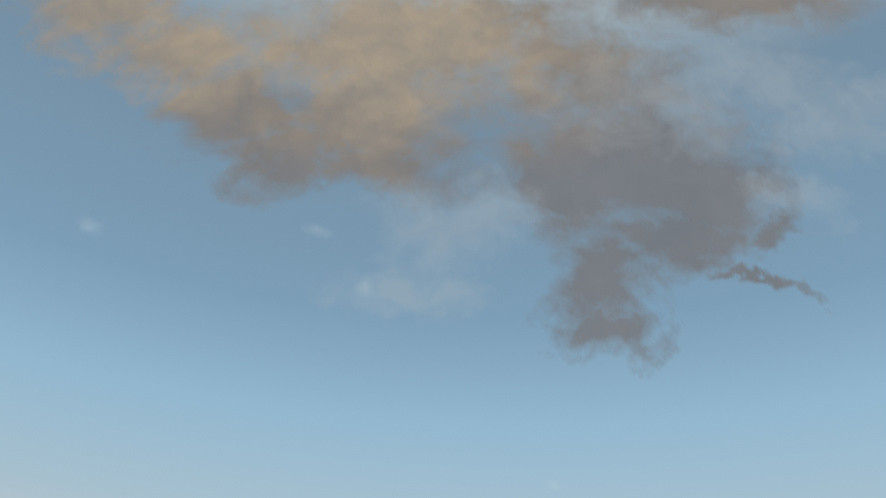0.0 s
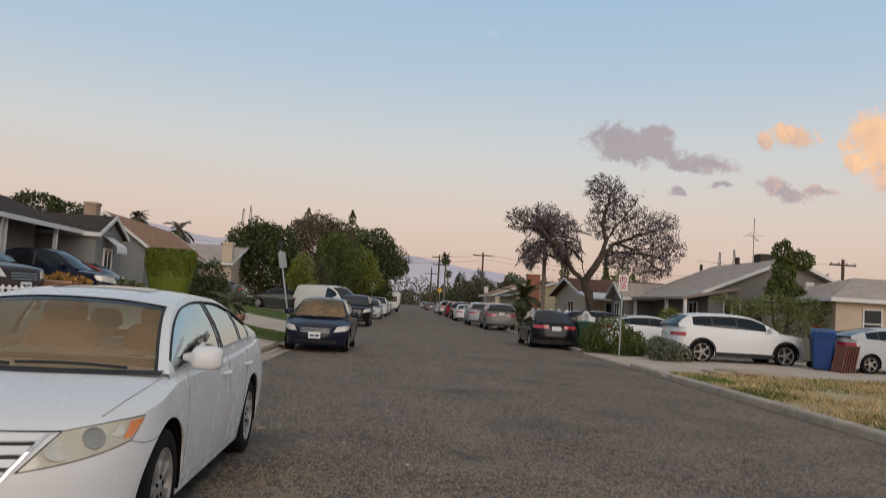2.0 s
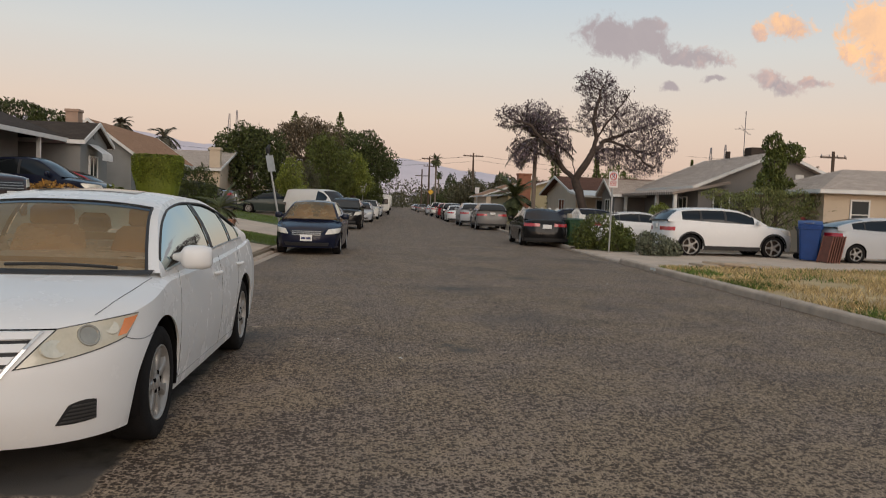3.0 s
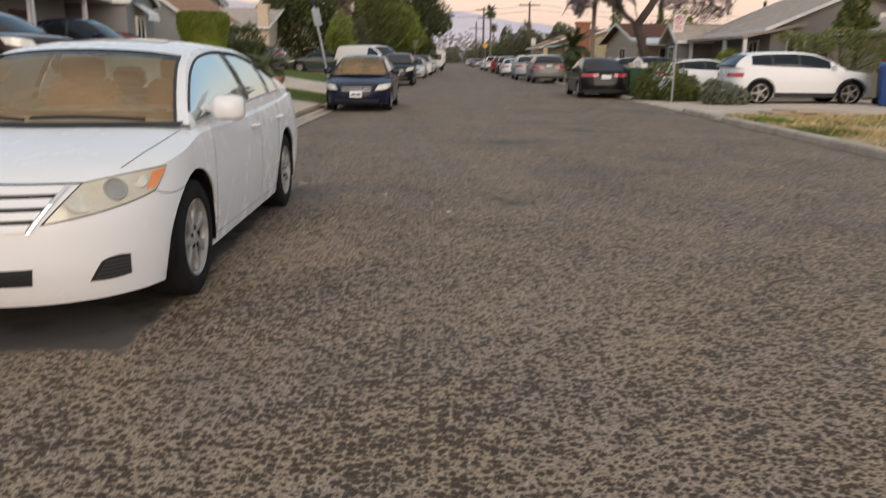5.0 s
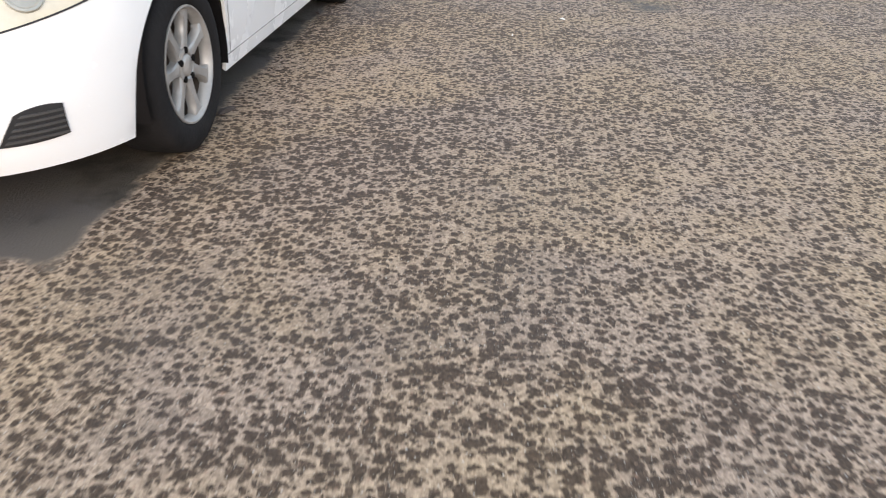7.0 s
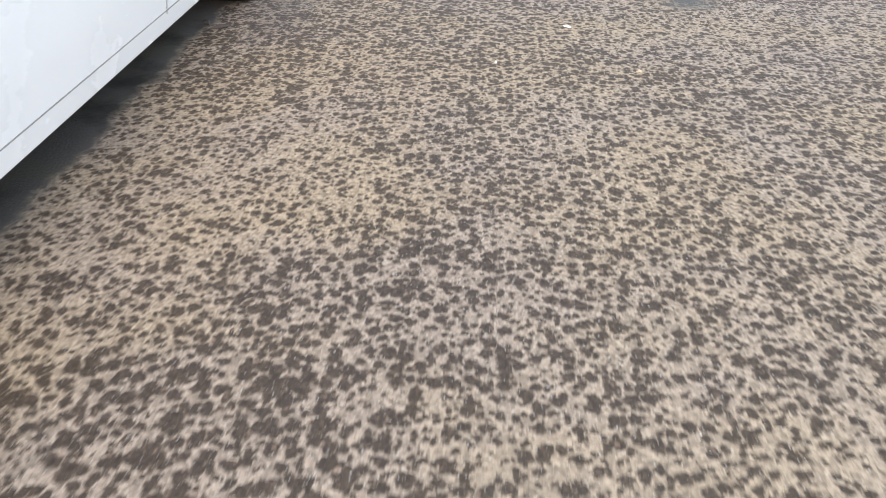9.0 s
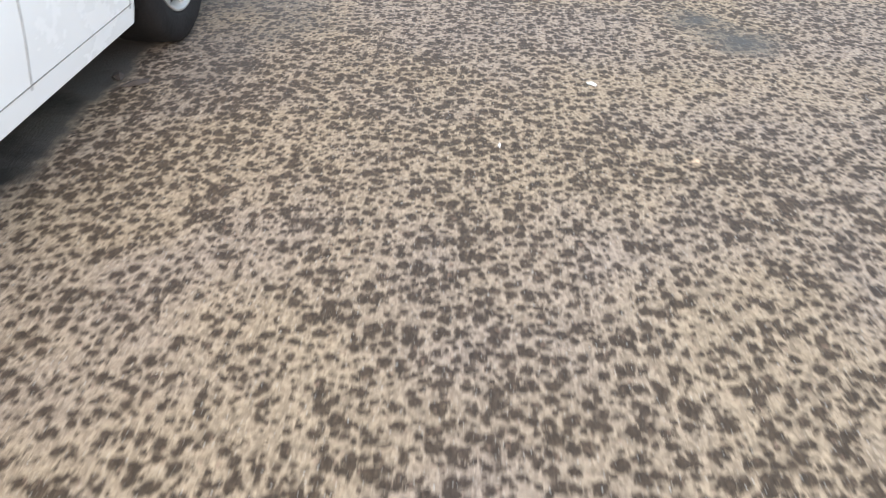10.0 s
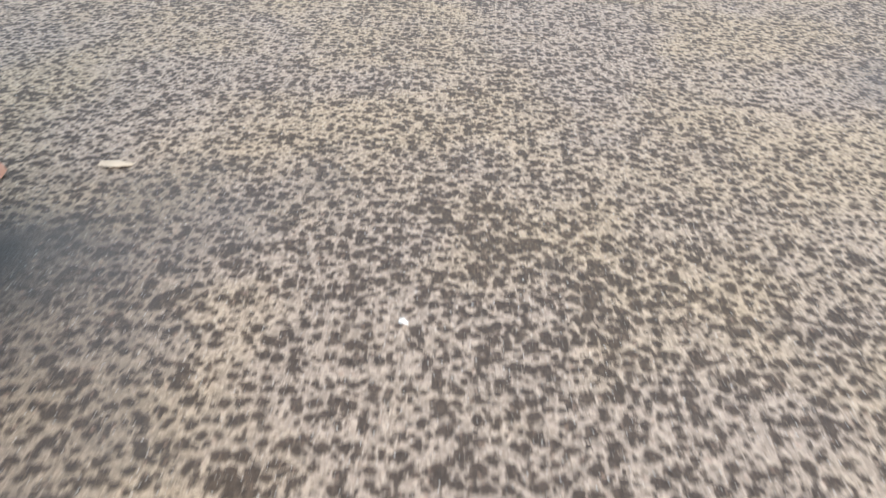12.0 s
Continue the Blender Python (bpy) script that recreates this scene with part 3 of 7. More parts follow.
# ---- vehicles ----
SEDAN = dict(L=4.806, hw=0.91, hub=(0.955, 3.731), wheel=0.332, arch=0.395, sill=0.19,
             top=[(0, 0.645), (0.05, 0.728), (0.16, 0.79), (0.40, 0.858), (0.80, 0.922), (1.25, 0.985), (2.2, 0.99), (3.9, 1.05), (4.2, 1.08), (4.62, 1.075), (4.76, 1.0), (4.806, 0.85)],
             belt=[(1.2, 0.95), (2.5, 0.985), (4.3, 1.06)],
             rail=[(1.15, 0.955), (1.45, 1.14), (1.75, 1.29), (2.05, 1.375), (2.5, 1.415), (3.0, 1.40), (3.45, 1.325), (3.85, 1.19), (4.25, 1.065)],
             crown=0.048, wind=(1.15, 1.86), back=(3.4, 4.2), glass=[(1.27, 2.62), (2.72, 3.42), (3.47, 3.85)], box=False)
OLD_SEDAN = dict(SEDAN, L=4.48, hw=0.868, hub=(0.90, 3.51), wheel=0.31, arch=0.345,
                 top=[(0, 0.55), (0.05, 0.64), (0.18, 0.72), (0.45, 0.79), (0.8, 0.86), (1.15, 0.94), (2.2, 0.95), (3.7, 1.0), (3.95, 1.03), (4.3, 1.02), (4.43, 0.95), (4.48, 0.8)],
                 belt=[(1.1, 0.93), (2.5, 0.95), (4.0, 1.0)],
                 rail=[(1.05, 0.94), (1.4, 1.14), (1.7, 1.29), (1.95, 1.36), (2.4, 1.40), (2.9, 1.385), (3.25, 1.31), (3.6, 1.16), (3.95, 1.01)],
                 wind=(1.05, 1.9), back=(3.2, 3.92), glass=[(1.4, 2.45), (2.53, 3.2), (3.25, 3.55)])
SUV = dict(blunt=0.62, L=4.66, hw=0.945, hub=(0.87, 3.74), wheel=0.375, arch=0.425, sill=0.26,
           top=[(0, 0.74), (0.05, 0.90), (0.15, 0.99), (0.40, 1.05), (0.8, 1.10), (1.2, 1.14), (2.2, 1.15), (3.8, 1.21), (4.3, 1.23), (4.55, 1.20), (4.63, 1.08), (4.66, 0.92)],
           belt=[(1.1, 1.11), (2.5, 1.135), (4.5, 1.235)],
           rail=[(1.1, 1.13), (1.4, 1.30), (1.75, 1.48), (2.1, 1.58), (2.7, 1.62), (3.3, 1.61), (3.9, 1.57), (4.2, 1.50), (4.42, 1.36), (4.55, 1.22)],
           crown=0.05, wind=(1.1, 2.0), back=(4.15, 4.54), glass=[(1.55, 2.5), (2.58, 3.35), (3.43, 4.05)], box=True)
VAN = dict(SUV, L=5.3, hw=0.99, hub=(0.95, 4.2), wheel=0.36, arch=0.40, sill=0.26,
           top=[(0, 0.62), (0.05, 0.80), (0.15, 0.92), (0.4, 1.04), (0.8, 1.14), (1.0, 1.18), (2.2, 1.2), (5.1, 1.2), (5.25, 1.15), (5.3, 0.9)],
           belt=[(0.9, 1.15), (2.5, 1.2), (5.2, 1.2)],
           rail=[(0.85, 1.15), (1.2, 1.42), (1.6, 1.72), (1.95, 1.9), (2.5, 1.98), (4.8, 1.96), (5.1, 1.9), (5.2, 1.6), (5.25, 1.2)],
           wind=(0.85, 1.85), back=(5.12, 5.24), glass=[(1.35, 2.25)])
HATCH = dict(SEDAN, L=4.45, hw=0.872, hub=(0.93, 3.63), wheel=0.315, arch=0.35,
             top=[(0, 0.56), (0.05, 0.66), (0.16, 0.75), (0.40, 0.84), (0.80, 0.93), (1.05, 0.98), (2.2, 1.0), (3.9, 1.10), (4.3, 1.14), (4.4, 1.05), (4.45, 0.85)],
             belt=[(1.0, 0.97), (2.5, 1.01), (4.4, 1.13)],
             rail=[(0.9, 0.97), (1.3, 1.17), (1.7, 1.34), (2.0, 1.41), (2.4, 1.44), (2.9, 1.42), (3.4, 1.36), (3.9, 1.26), (4.3, 1.14)],
             wind=(0.9, 1.85), back=(3.3, 4.25), glass=[(1.4, 2.4), (2.48, 3.3), (3.36, 3.75)])
PICKUP = dict(SUV, L=5.3, hw=0.93, hub=(0.9, 4.1), wheel=0.38, arch=0.43, sill=0.36,
              top=[(0, 0.74), (0.05, 0.88), (0.15, 0.97), (0.5, 1.06), (1.0, 1.12), (1.3, 1.15), (2.2, 1.16), (3.3, 1.16), (5.2, 1.16), (5.27, 1.1), (5.3, 0.9)],
              belt=[(1.2, 1.13), (3.4, 1.16)],
              rail=[(1.2, 1.14), (1.5, 1.33), (1.8, 1.53), (2.05, 1.64), (2.5, 1.68), (3.0, 1.66), (3.3, 1.6), (3.42, 1.4), (3.48, 1.16)],
              crown=0.05, wind=(1.2, 1.98), back=(3.25, 3.46), glass=[(1.55, 2.4), (2.48, 3.15)])


class Body:
    """The outer surface of a car: u runs from the nose (0) to the tail, z up."""

    def __init__(self, s):
        self.s, self.top, self.belt, self.rail = s, table(s["top"]), table(s["belt"]), table(s["rail"])
        z1 = s["top"][5][1] / 0.985
        self.prof = table([(0.12 * z1, 0.90), (0.2 * z1, 0.945), (0.30 * z1, 0.965), (0.42 * z1, 0.985), (0.62 * z1, 1.0), (0.80 * z1, 0.99), (0.95 * z1, 0.955), (1.1 * z1, 0.90)])
        self.nose = table([(0.12 * z1, 0.13), (0.22 * z1, 0.05), (0.40 * z1, 0.0), (0.55 * z1, 0.01), (0.66 * z1, 0.05), (0.76 * z1, 0.13), (1.0 * z1, 0.2)])
        self.tail = table([(0.12 * z1, 0.12), (0.25 * z1, 0.03), (0.5 * z1, 0.0), (0.8 * z1, 0.05), (1.05 * z1, 0.09)])

    def half(self, u, z):
        s = self.s
        p = 1.0
        n = s.get("blunt", 0.92)
        if u < n:
            p = max(0.0, 1 - (1 - max(u, 0) / n) ** 2.5) ** (1 / 2.5)
        r = s["L"] - u
        n = 0.75 if "blunt" not in s else 0.5
        if r < n:
            p = max(0.0, 1 - (1 - max(r, 0) / n) ** 3.2) ** (1 / 3.2)
        return s["hw"] * p * self.prof(z)

    def shift(self, u, z):
        d = 0.0
        if u < 1.0:
            d += self.nose(z) * (1 - u) ** 1.6 * (0.45 if "blunt" in self.s else 1.0)
        r = self.s["L"] - u
        if r < 0.8:
            d -= self.tail(z) * (1 - r / 0.8) ** 1.4
        return u + d

    def bottom(self, u):
        s = self.s
        z = s["sill"]
        for h in s["hub"]:
            d = abs(u - h)
            if d < s["arch"]:
                z = max(z, s["wheel"] + math.sqrt(s["arch"] ** 2 - d * d))
        return z

    def shoulder(self, u):
        return self.top(u) - 0.075 * min(1.0, 0.25 + u / 0.6) * min(1.0, 0.25 + (self.s["L"] - u) / 0.4)

    def point(self, u, z):
        return Vector((self.half(u, z), self.shift(u, z), z))

    def front(self, phi, z):
        """The point of the nose at a heading (degrees from straight ahead) and height."""
        lo, hi = 0.0, 1.7
        c, si = math.cos(radians(abs(phi))), math.sin(radians(abs(phi)))
        for _ in range(28):
            r = (lo + hi) / 2
            if 1.1 - r * c < 0 or self.half(1.1 - r * c, z) < r * si:
                hi = r
            else:
                lo = r
        u = max(0.0, 1.1 - lo * c)
        return Vector((math.copysign(lo * si, phi), self.shift(u, z), z))

    def patch(self, at, corners, nu, nv, proud, deep=0.02, top_bow=0.0, low_bow=0.0):
        """A plate that lies on the surface; corners: (a, z) at lower-left, lower-right, upper-right, upper-left."""
        def place(i, j):
            p, q = i / nu, j / nv
            a = [corners[0][k] * (1 - p) + corners[1][k] * p for k in (0, 1)]
            b = [corners[3][k] * (1 - p) + corners[2][k] * p for k in (0, 1)]
            w = 4 * p * (1 - p)
            a[1] -= low_bow * w
            b[1] += top_bow * w
            return a[0] * (1 - q) + b[0] * q, a[1] * (1 - q) + b[1] * q

        rows, back = [], []
        for j in range(nv + 1):
            row, brow = [], []
            for i in range(nu + 1):
                a, z = place(i, j)
                p = at(a, z)
                n = (at(a + 0.5, z) - at(a - 0.5, z)).cross(at(a, z + 0.01) - at(a, z - 0.01)) if at == self.front else Vector((1, 0, 0))
                n = n.normalized()
                if at == self.front and n.y > 0:
                    n = -n
                row.append(tuple(p + n * proud))
                brow.append(tuple(p - n * deep))
            rows.append(row)
            back.append(brow)
        sh = Shape().rings(rows, False)
        edge = rows[0] + [r[-1] for r in rows[1:]] + rows[-1][-2::-1] + [r[0] for r in rows[-2:0:-1]]
        bedge = back[0] + [r[-1] for r in back[1:]] + back[-1][-2::-1] + [r[0] for r in back[-2:0:-1]]
        return sh.rings([edge, bedge], True)


def body_shell(b, fine):
    s = b.s
    n_end, n_mid = (16, 10) if fine else (7, 5)
    us = set()
    for i in range(n_end + 1):
        c = (1 - math.cos(math.pi / 2 * i / n_end))
        us |= {round(0.55 * c, 4), round(s["L"] - 0.45 * c, 4)}
    for h in s["hub"]:
        for i in range((28 if fine else 12) + 1):
            us.add(round(h - s["arch"] * math.cos(math.pi * i / (28 if fine else 12)), 4))
        us |= {round(h - s["arch"] - 0.012, 4), round(h + s["arch"] + 0.012, 4)}
    lo = s["hub"][0] + s["arch"]
    for i in range(n_mid * 3):
        us.add(round(lo + (s["hub"][1] - s["arch"] - lo) * i / (n_mid * 3), 4))
    us = sorted(u for u in us if 0 <= u <= s["L"])
    keep = [us[0]]
    for u in us[1:]:
        if u - keep[-1] > 0.004:
            keep.append(u)
    rows_n, top_n = (18, 9) if fine else (8, 5)
    loops = []
    for u in keep:
        zb, zs, zt = b.bottom(u), b.shoulder(u), b.top(u)
        zb = min(zb, zs - 0.02)
        half = [(b.half(u, zb) - 0.015, b.shift(u, zb), zb + 0.010), (max(0, b.half(u, zb) - 0.006), b.shift(u, zb), zb + 0.002)]
        half[0] = (max(0, half[0][0]), half[0][1], half[0][2])
        for i in range(rows_n + 1):
            z = zb + (zs - zb) * i / rows_n
            p = b.point(u, z)
            half.append(tuple(p))
        ws = half[-1][0]
        for i in range(1, top_n + 1):
            q = i / top_n
            x = ws * (1 - q) ** 1.0
            f = 1 - (x / ws) ** 2.6 if ws > 1e-6 else 1
            z = zs + (zt - zs) * max(0, f) ** 0.62
            half.append((x, b.shift(u, z), z))
        loops.append([(-x, y, z) for x, y, z in half] + half[-2::-1])
    return Shape().rings(loops, False)


def greenhouse(b, fine):
    """Shell with openings, and the panes that fill them."""
    s = b.s
    u0, u1 = s["wind"][0], s["back"][1]
    marks = {u0, s["wind"][1], s["back"][0], u1} | {e for g in s["glass"] for e in g}
    n = 46 if fine else 20
    marks |= {u0 + (u1 - u0) * i / n for i in range(n + 1)}
    us = [u for u in sorted(marks)]
    us = [u for i, u in enumerate(us) if i == 0 or u - us[i - 1] > 1e-4]
    levels = [0.0, 0.07, 0.3, 0.55, 0.78, 0.90, 0.96, 1.0]

    def side(u, t):
        zb, zr = b.belt(u), b.rail(u)
        wb = s["hw"] * (0.905 if not s["box"] else 0.93)
        wr = s["hw"] * (0.655 if not s["box"] else 0.72)
        k = max(0.0, min(1.0, (zr - zb) / 0.42))
        wr = wb + (wr - wb) * k
        return Vector((wb + (wr - wb) * t + 0.03 * math.sin(math.pi * t) * k, u, zb + (zr - zb) * t))

    bow = lambda u: 0.16 * max(0.0, 1 - abs(u - u0) / 0.9) - 0.10 * max(0.0, 1 - abs(u1 - u) / 0.8)

    def across(u, r):
        e = side(u, 1.0)
        k = max(0.0, min(1.0, (b.rail(u) - b.belt(u)) / 0.3))
        return Vector((e.x * r, u - bow(u) * (1 - r * r), e.z + s["crown"] * k * (1 - abs(r) ** 2.4)))

    shell, trims, panes = Shape(), {(a, k): Shape() for a in (1, -1) for k in range(4)}, []
    for sg in (1, -1):
        for i in range(len(us) - 1):
            a, c = us[i], us[i + 1]
            m = (a + c) / 2
            inside = any(g[0] <= m <= g[1] for g in s["glass"])
            shell.add([(sg * p.x, p.y, p.z) for p in (side(a, 0.0) + Vector((0.014, 0, -0.07)), side(c, 0.0) + Vector((0.014, 0, -0.07)), side(c, 0.0), side(a, 0.0))], [(0, 1, 2, 3) if sg > 0 else (3, 2, 1, 0)])
            for j in range(len(levels) - 1):
                if inside and 0 < j < 5:
                    continue
                q = [side(a, levels[j]), side(c, levels[j]), side(c, levels[j + 1]), side(a, levels[j + 1])]
                q = [(sg * p.x, p.y, p.z) for p in q]
                (trims[(sg, sum(g[1] <= m for g in s["glass"]))] if (0 < j < 5 and any(g[1] <= m <= h[0] for g, h in zip(s["glass"], s["glass"][1:]))) else shell).add(q, [(0, 1, 2, 3) if sg > 0 else (3, 2, 1, 0)])
        for g in s["glass"]:
            seg = [u for u in us if g[0] - 1e-6 <= u <= g[1] + 1e-6]
            pane = Shape().rings([[(sg * (side(u, t).x - 0.008), u, side(u, t).z) for t in levels[1:6]] for u in seg], False)
            panes.append(("side_window", pane))
    rs = [-1, -0.915, -0.86, -0.7, -0.45, -0.2, 0, 0.2, 0.45, 0.7, 0.86, 0.915, 1]
    for i in range(len(us) - 1):
        a, c = us[i], us[i + 1]
        m = (a + c) / 2
        wind, back = s["wind"][0] <= m <= s["wind"][1], s["back"][0] <= m <= s["back"][1]
        for j in range(len(rs) - 1):
            if (wind or back) and 0 < j < len(rs) - 2:
                continue
            shell.add([across(a, rs[j]), across(a, rs[j + 1]), across(c, rs[j + 1]), across(c, rs[j])], [(0, 3, 2, 1)])
    for nm, (a, c) in (("windshield", s["wind"]), ("rear_window", s["back"])):
        seg = [u for u in us if a - 1e-6 <= u <= c + 1e-6]
        pane = Shape().rings([[tuple(across(u, r) - Vector((0, 0, 0.007))) for r in rs[1:-1]] for u in seg], False)
        panes.append((nm, pane))
    return shell, trims, panes, side, across


def wheel_meshes(r, spokes, width=0.215, fine=False, rim_r=None):
    rim_r = rim_r or r * 0.65
    f = 1.3 if fine else 1.5
    n = 64 if fine else 28
    w = width
    tyre = Shape().lathe([(0.0 - w * 0.86, rim_r * 0.97), (-w * 0.98, rim_r * 1.12), (-w, r * 0.9), (-w * 0.93, r * 0.985), (-w * 0.72, r), (-w * 0.28, r), (-w * 0.07, r * 0.985),
                          (-0.002, r * 0.93), (0.006, r * 0.84), (0.004, rim_r * 1.10), (-0.006, rim_r * 1.01), (-0.03, rim_r * 0.97)], n).mesh("tyre", True, 50)
    rim = Shape()
    rim.lathe([(-0.008, rim_r * 1.02), (-0.001, rim_r * 1.015), (0.0, rim_r * 0.985), (-0.012, rim_r * 0.94), (-0.035, rim_r * 0.90), (-0.045, rim_r * 0.9)], n)
    for k in range(spokes):
        a0 = 2 * math.pi * (k + 0.5) / spokes
        rings = []
        for t, wd, out in ((0.16, 0.10 * f, -0.020), (0.35, 0.056 * f, -0.018), (0.6, 0.042 * f, -0.014), (0.80, 0.050 * f, -0.012), (0.90, 0.085 * f, -0.013), (0.97, 0.125 * f, -0.016)):
            rr, hw = rim_r * t, r * wd
            ring = []
            for sx, dy in ((out - 0.035, -hw), (out - 0.006, -hw), (out, -hw * 0.75), (out, hw * 0.75), (out - 0.006, hw), (out - 0.035, hw)):
                ca, sa = math.cos(a0), math.sin(a0)
                ring.append((sx, rr * ca - dy * sa, rr * sa + dy * ca))
            rings.append(ring)
        rim.rings(rings, True, True, True)
    rim.lathe([(-0.05, rim_r * 0.33), (-0.016, rim_r * 0.31), (-0.013, rim_r * 0.24), (-0.02, rim_r * 0.20), (-0.012, rim_r * 0.18), (-0.008, rim_r * 0.14), (-0.006, 0.001)], n // 2)
    lugs = Shape().lathe([(-0.03, 0.013), (-0.010, 0.013), (-0.008, 0.008), (-0.008, 0.001)], 8, "x")
    disc = Shape().lathe([(-0.125, rim_r * 0.78), (-0.115, rim_r * 0.76), (-0.115, 0.01)], n // 2)
    barrel = Shape().lathe([(-0.03, rim_r * 0.915), (-0.08, rim_r * 0.89), (-0.19, rim_r * 0.86), (-0.19, 0.02)], n // 2)
    out = {"tyre": tyre, "rim": rim.mesh("rim", True, 40), "lug_nut": lugs.mesh("lug_nut"), "brake_disc": disc.mesh("brake_disc"), "rim_barrel": barrel.mesh("rim_barrel", True)}
    for k, m in (("tyre", "rubber"), ("rim", "alloy"), ("lug_nut", "under"), ("brake_disc", "brake"), ("rim_barrel", "barrel")):
        out[k].materials.append(M[m])
    return out


def interior(car, s):
    """Seats and dashboard seen through the glass."""
    seat = Shape()
    for x in (-0.37, 0.37):
        seat = Shape().box(x - 0.25, x + 0.25, 2.05, 2.5, 0.35, 0.62, 0.95, 0.05)
        rings = []
        for z, w, y in ((0.6, 0.27, 2.36), (0.8, 0.29, 2.42), (1.0, 0.28, 2.48), (1.14, 0.25, 2.52), (1.18, 0.20, 2.53)):
            rings.append([(x + w * math.cos(a), y + 0.09 * math.sin(a), z) for a in (2 * math.pi * k / 12 for k in range(12))])
        seat.rings(rings, True, True, True)
        rings = []
        for z, w in ((1.17, 0.14), (1.20, 0.17), (1.30, 0.165), (1.335, 0.12)):
            rings.append([(x + w * math.cos(a), 2.55 + 0.055 * math.sin(a), z) for a in (2 * math.pi * k / 12 for k in range(12))])
        seat.rings(rings, True, True, True)
        part("front_seat", seat, "tan_cloth", car, "tan cloth front seat", True)
    bench = Shape().box(-0.68, 0.68, 3.0, 3.4, 0.35, 0.65, 0.95, 0.06).box(-0.66, 0.66, 3.35, 3.55, 0.6, 1.08, 0.94, 0.06)
    for x in (-0.4, 0.4):
        bench.box(x - 0.14, x + 0.14, 3.48, 3.6, 1.08, 1.25, 0.9, 0.04)
    part("rear_seat", bench, "tan_cloth", car, "tan cloth rear bench")
    part("dashboard", Shape().box(-0.74, 0.74, 1.3, 1.78, 0.6, 0.99, 0.93, 0.05), "dash", car, "tan dashboard")
    part("headliner", Shape().box(-0.58, 0.58, 2.05, 3.4, 1.355, 1.375, 0.98), "dash", car, "tan roof lining")
    for x in (-0.80, 0.80):
        part("door_card", Shape().box(x - 0.02, x + 0.02, 1.45, 3.7, 0.35, 0.95), "dash", car, "tan door lining")
    part("parcel_shelf", Shape().box(-0.7, 0.7, 3.55, 4.15, 0.9, 1.0), "dash", car)
    ring = Shape()
    c = [(0.37 + 0.18 * math.cos(a), 1.88 + 0.07 * math.sin(a), 0.83 + 0.15 * math.sin(a)) for a in (2 * math.pi * k / 20 for k in range(21))]
    part("steering_wheel", ring.tube(c, 0.014, 6, False), "black", car)


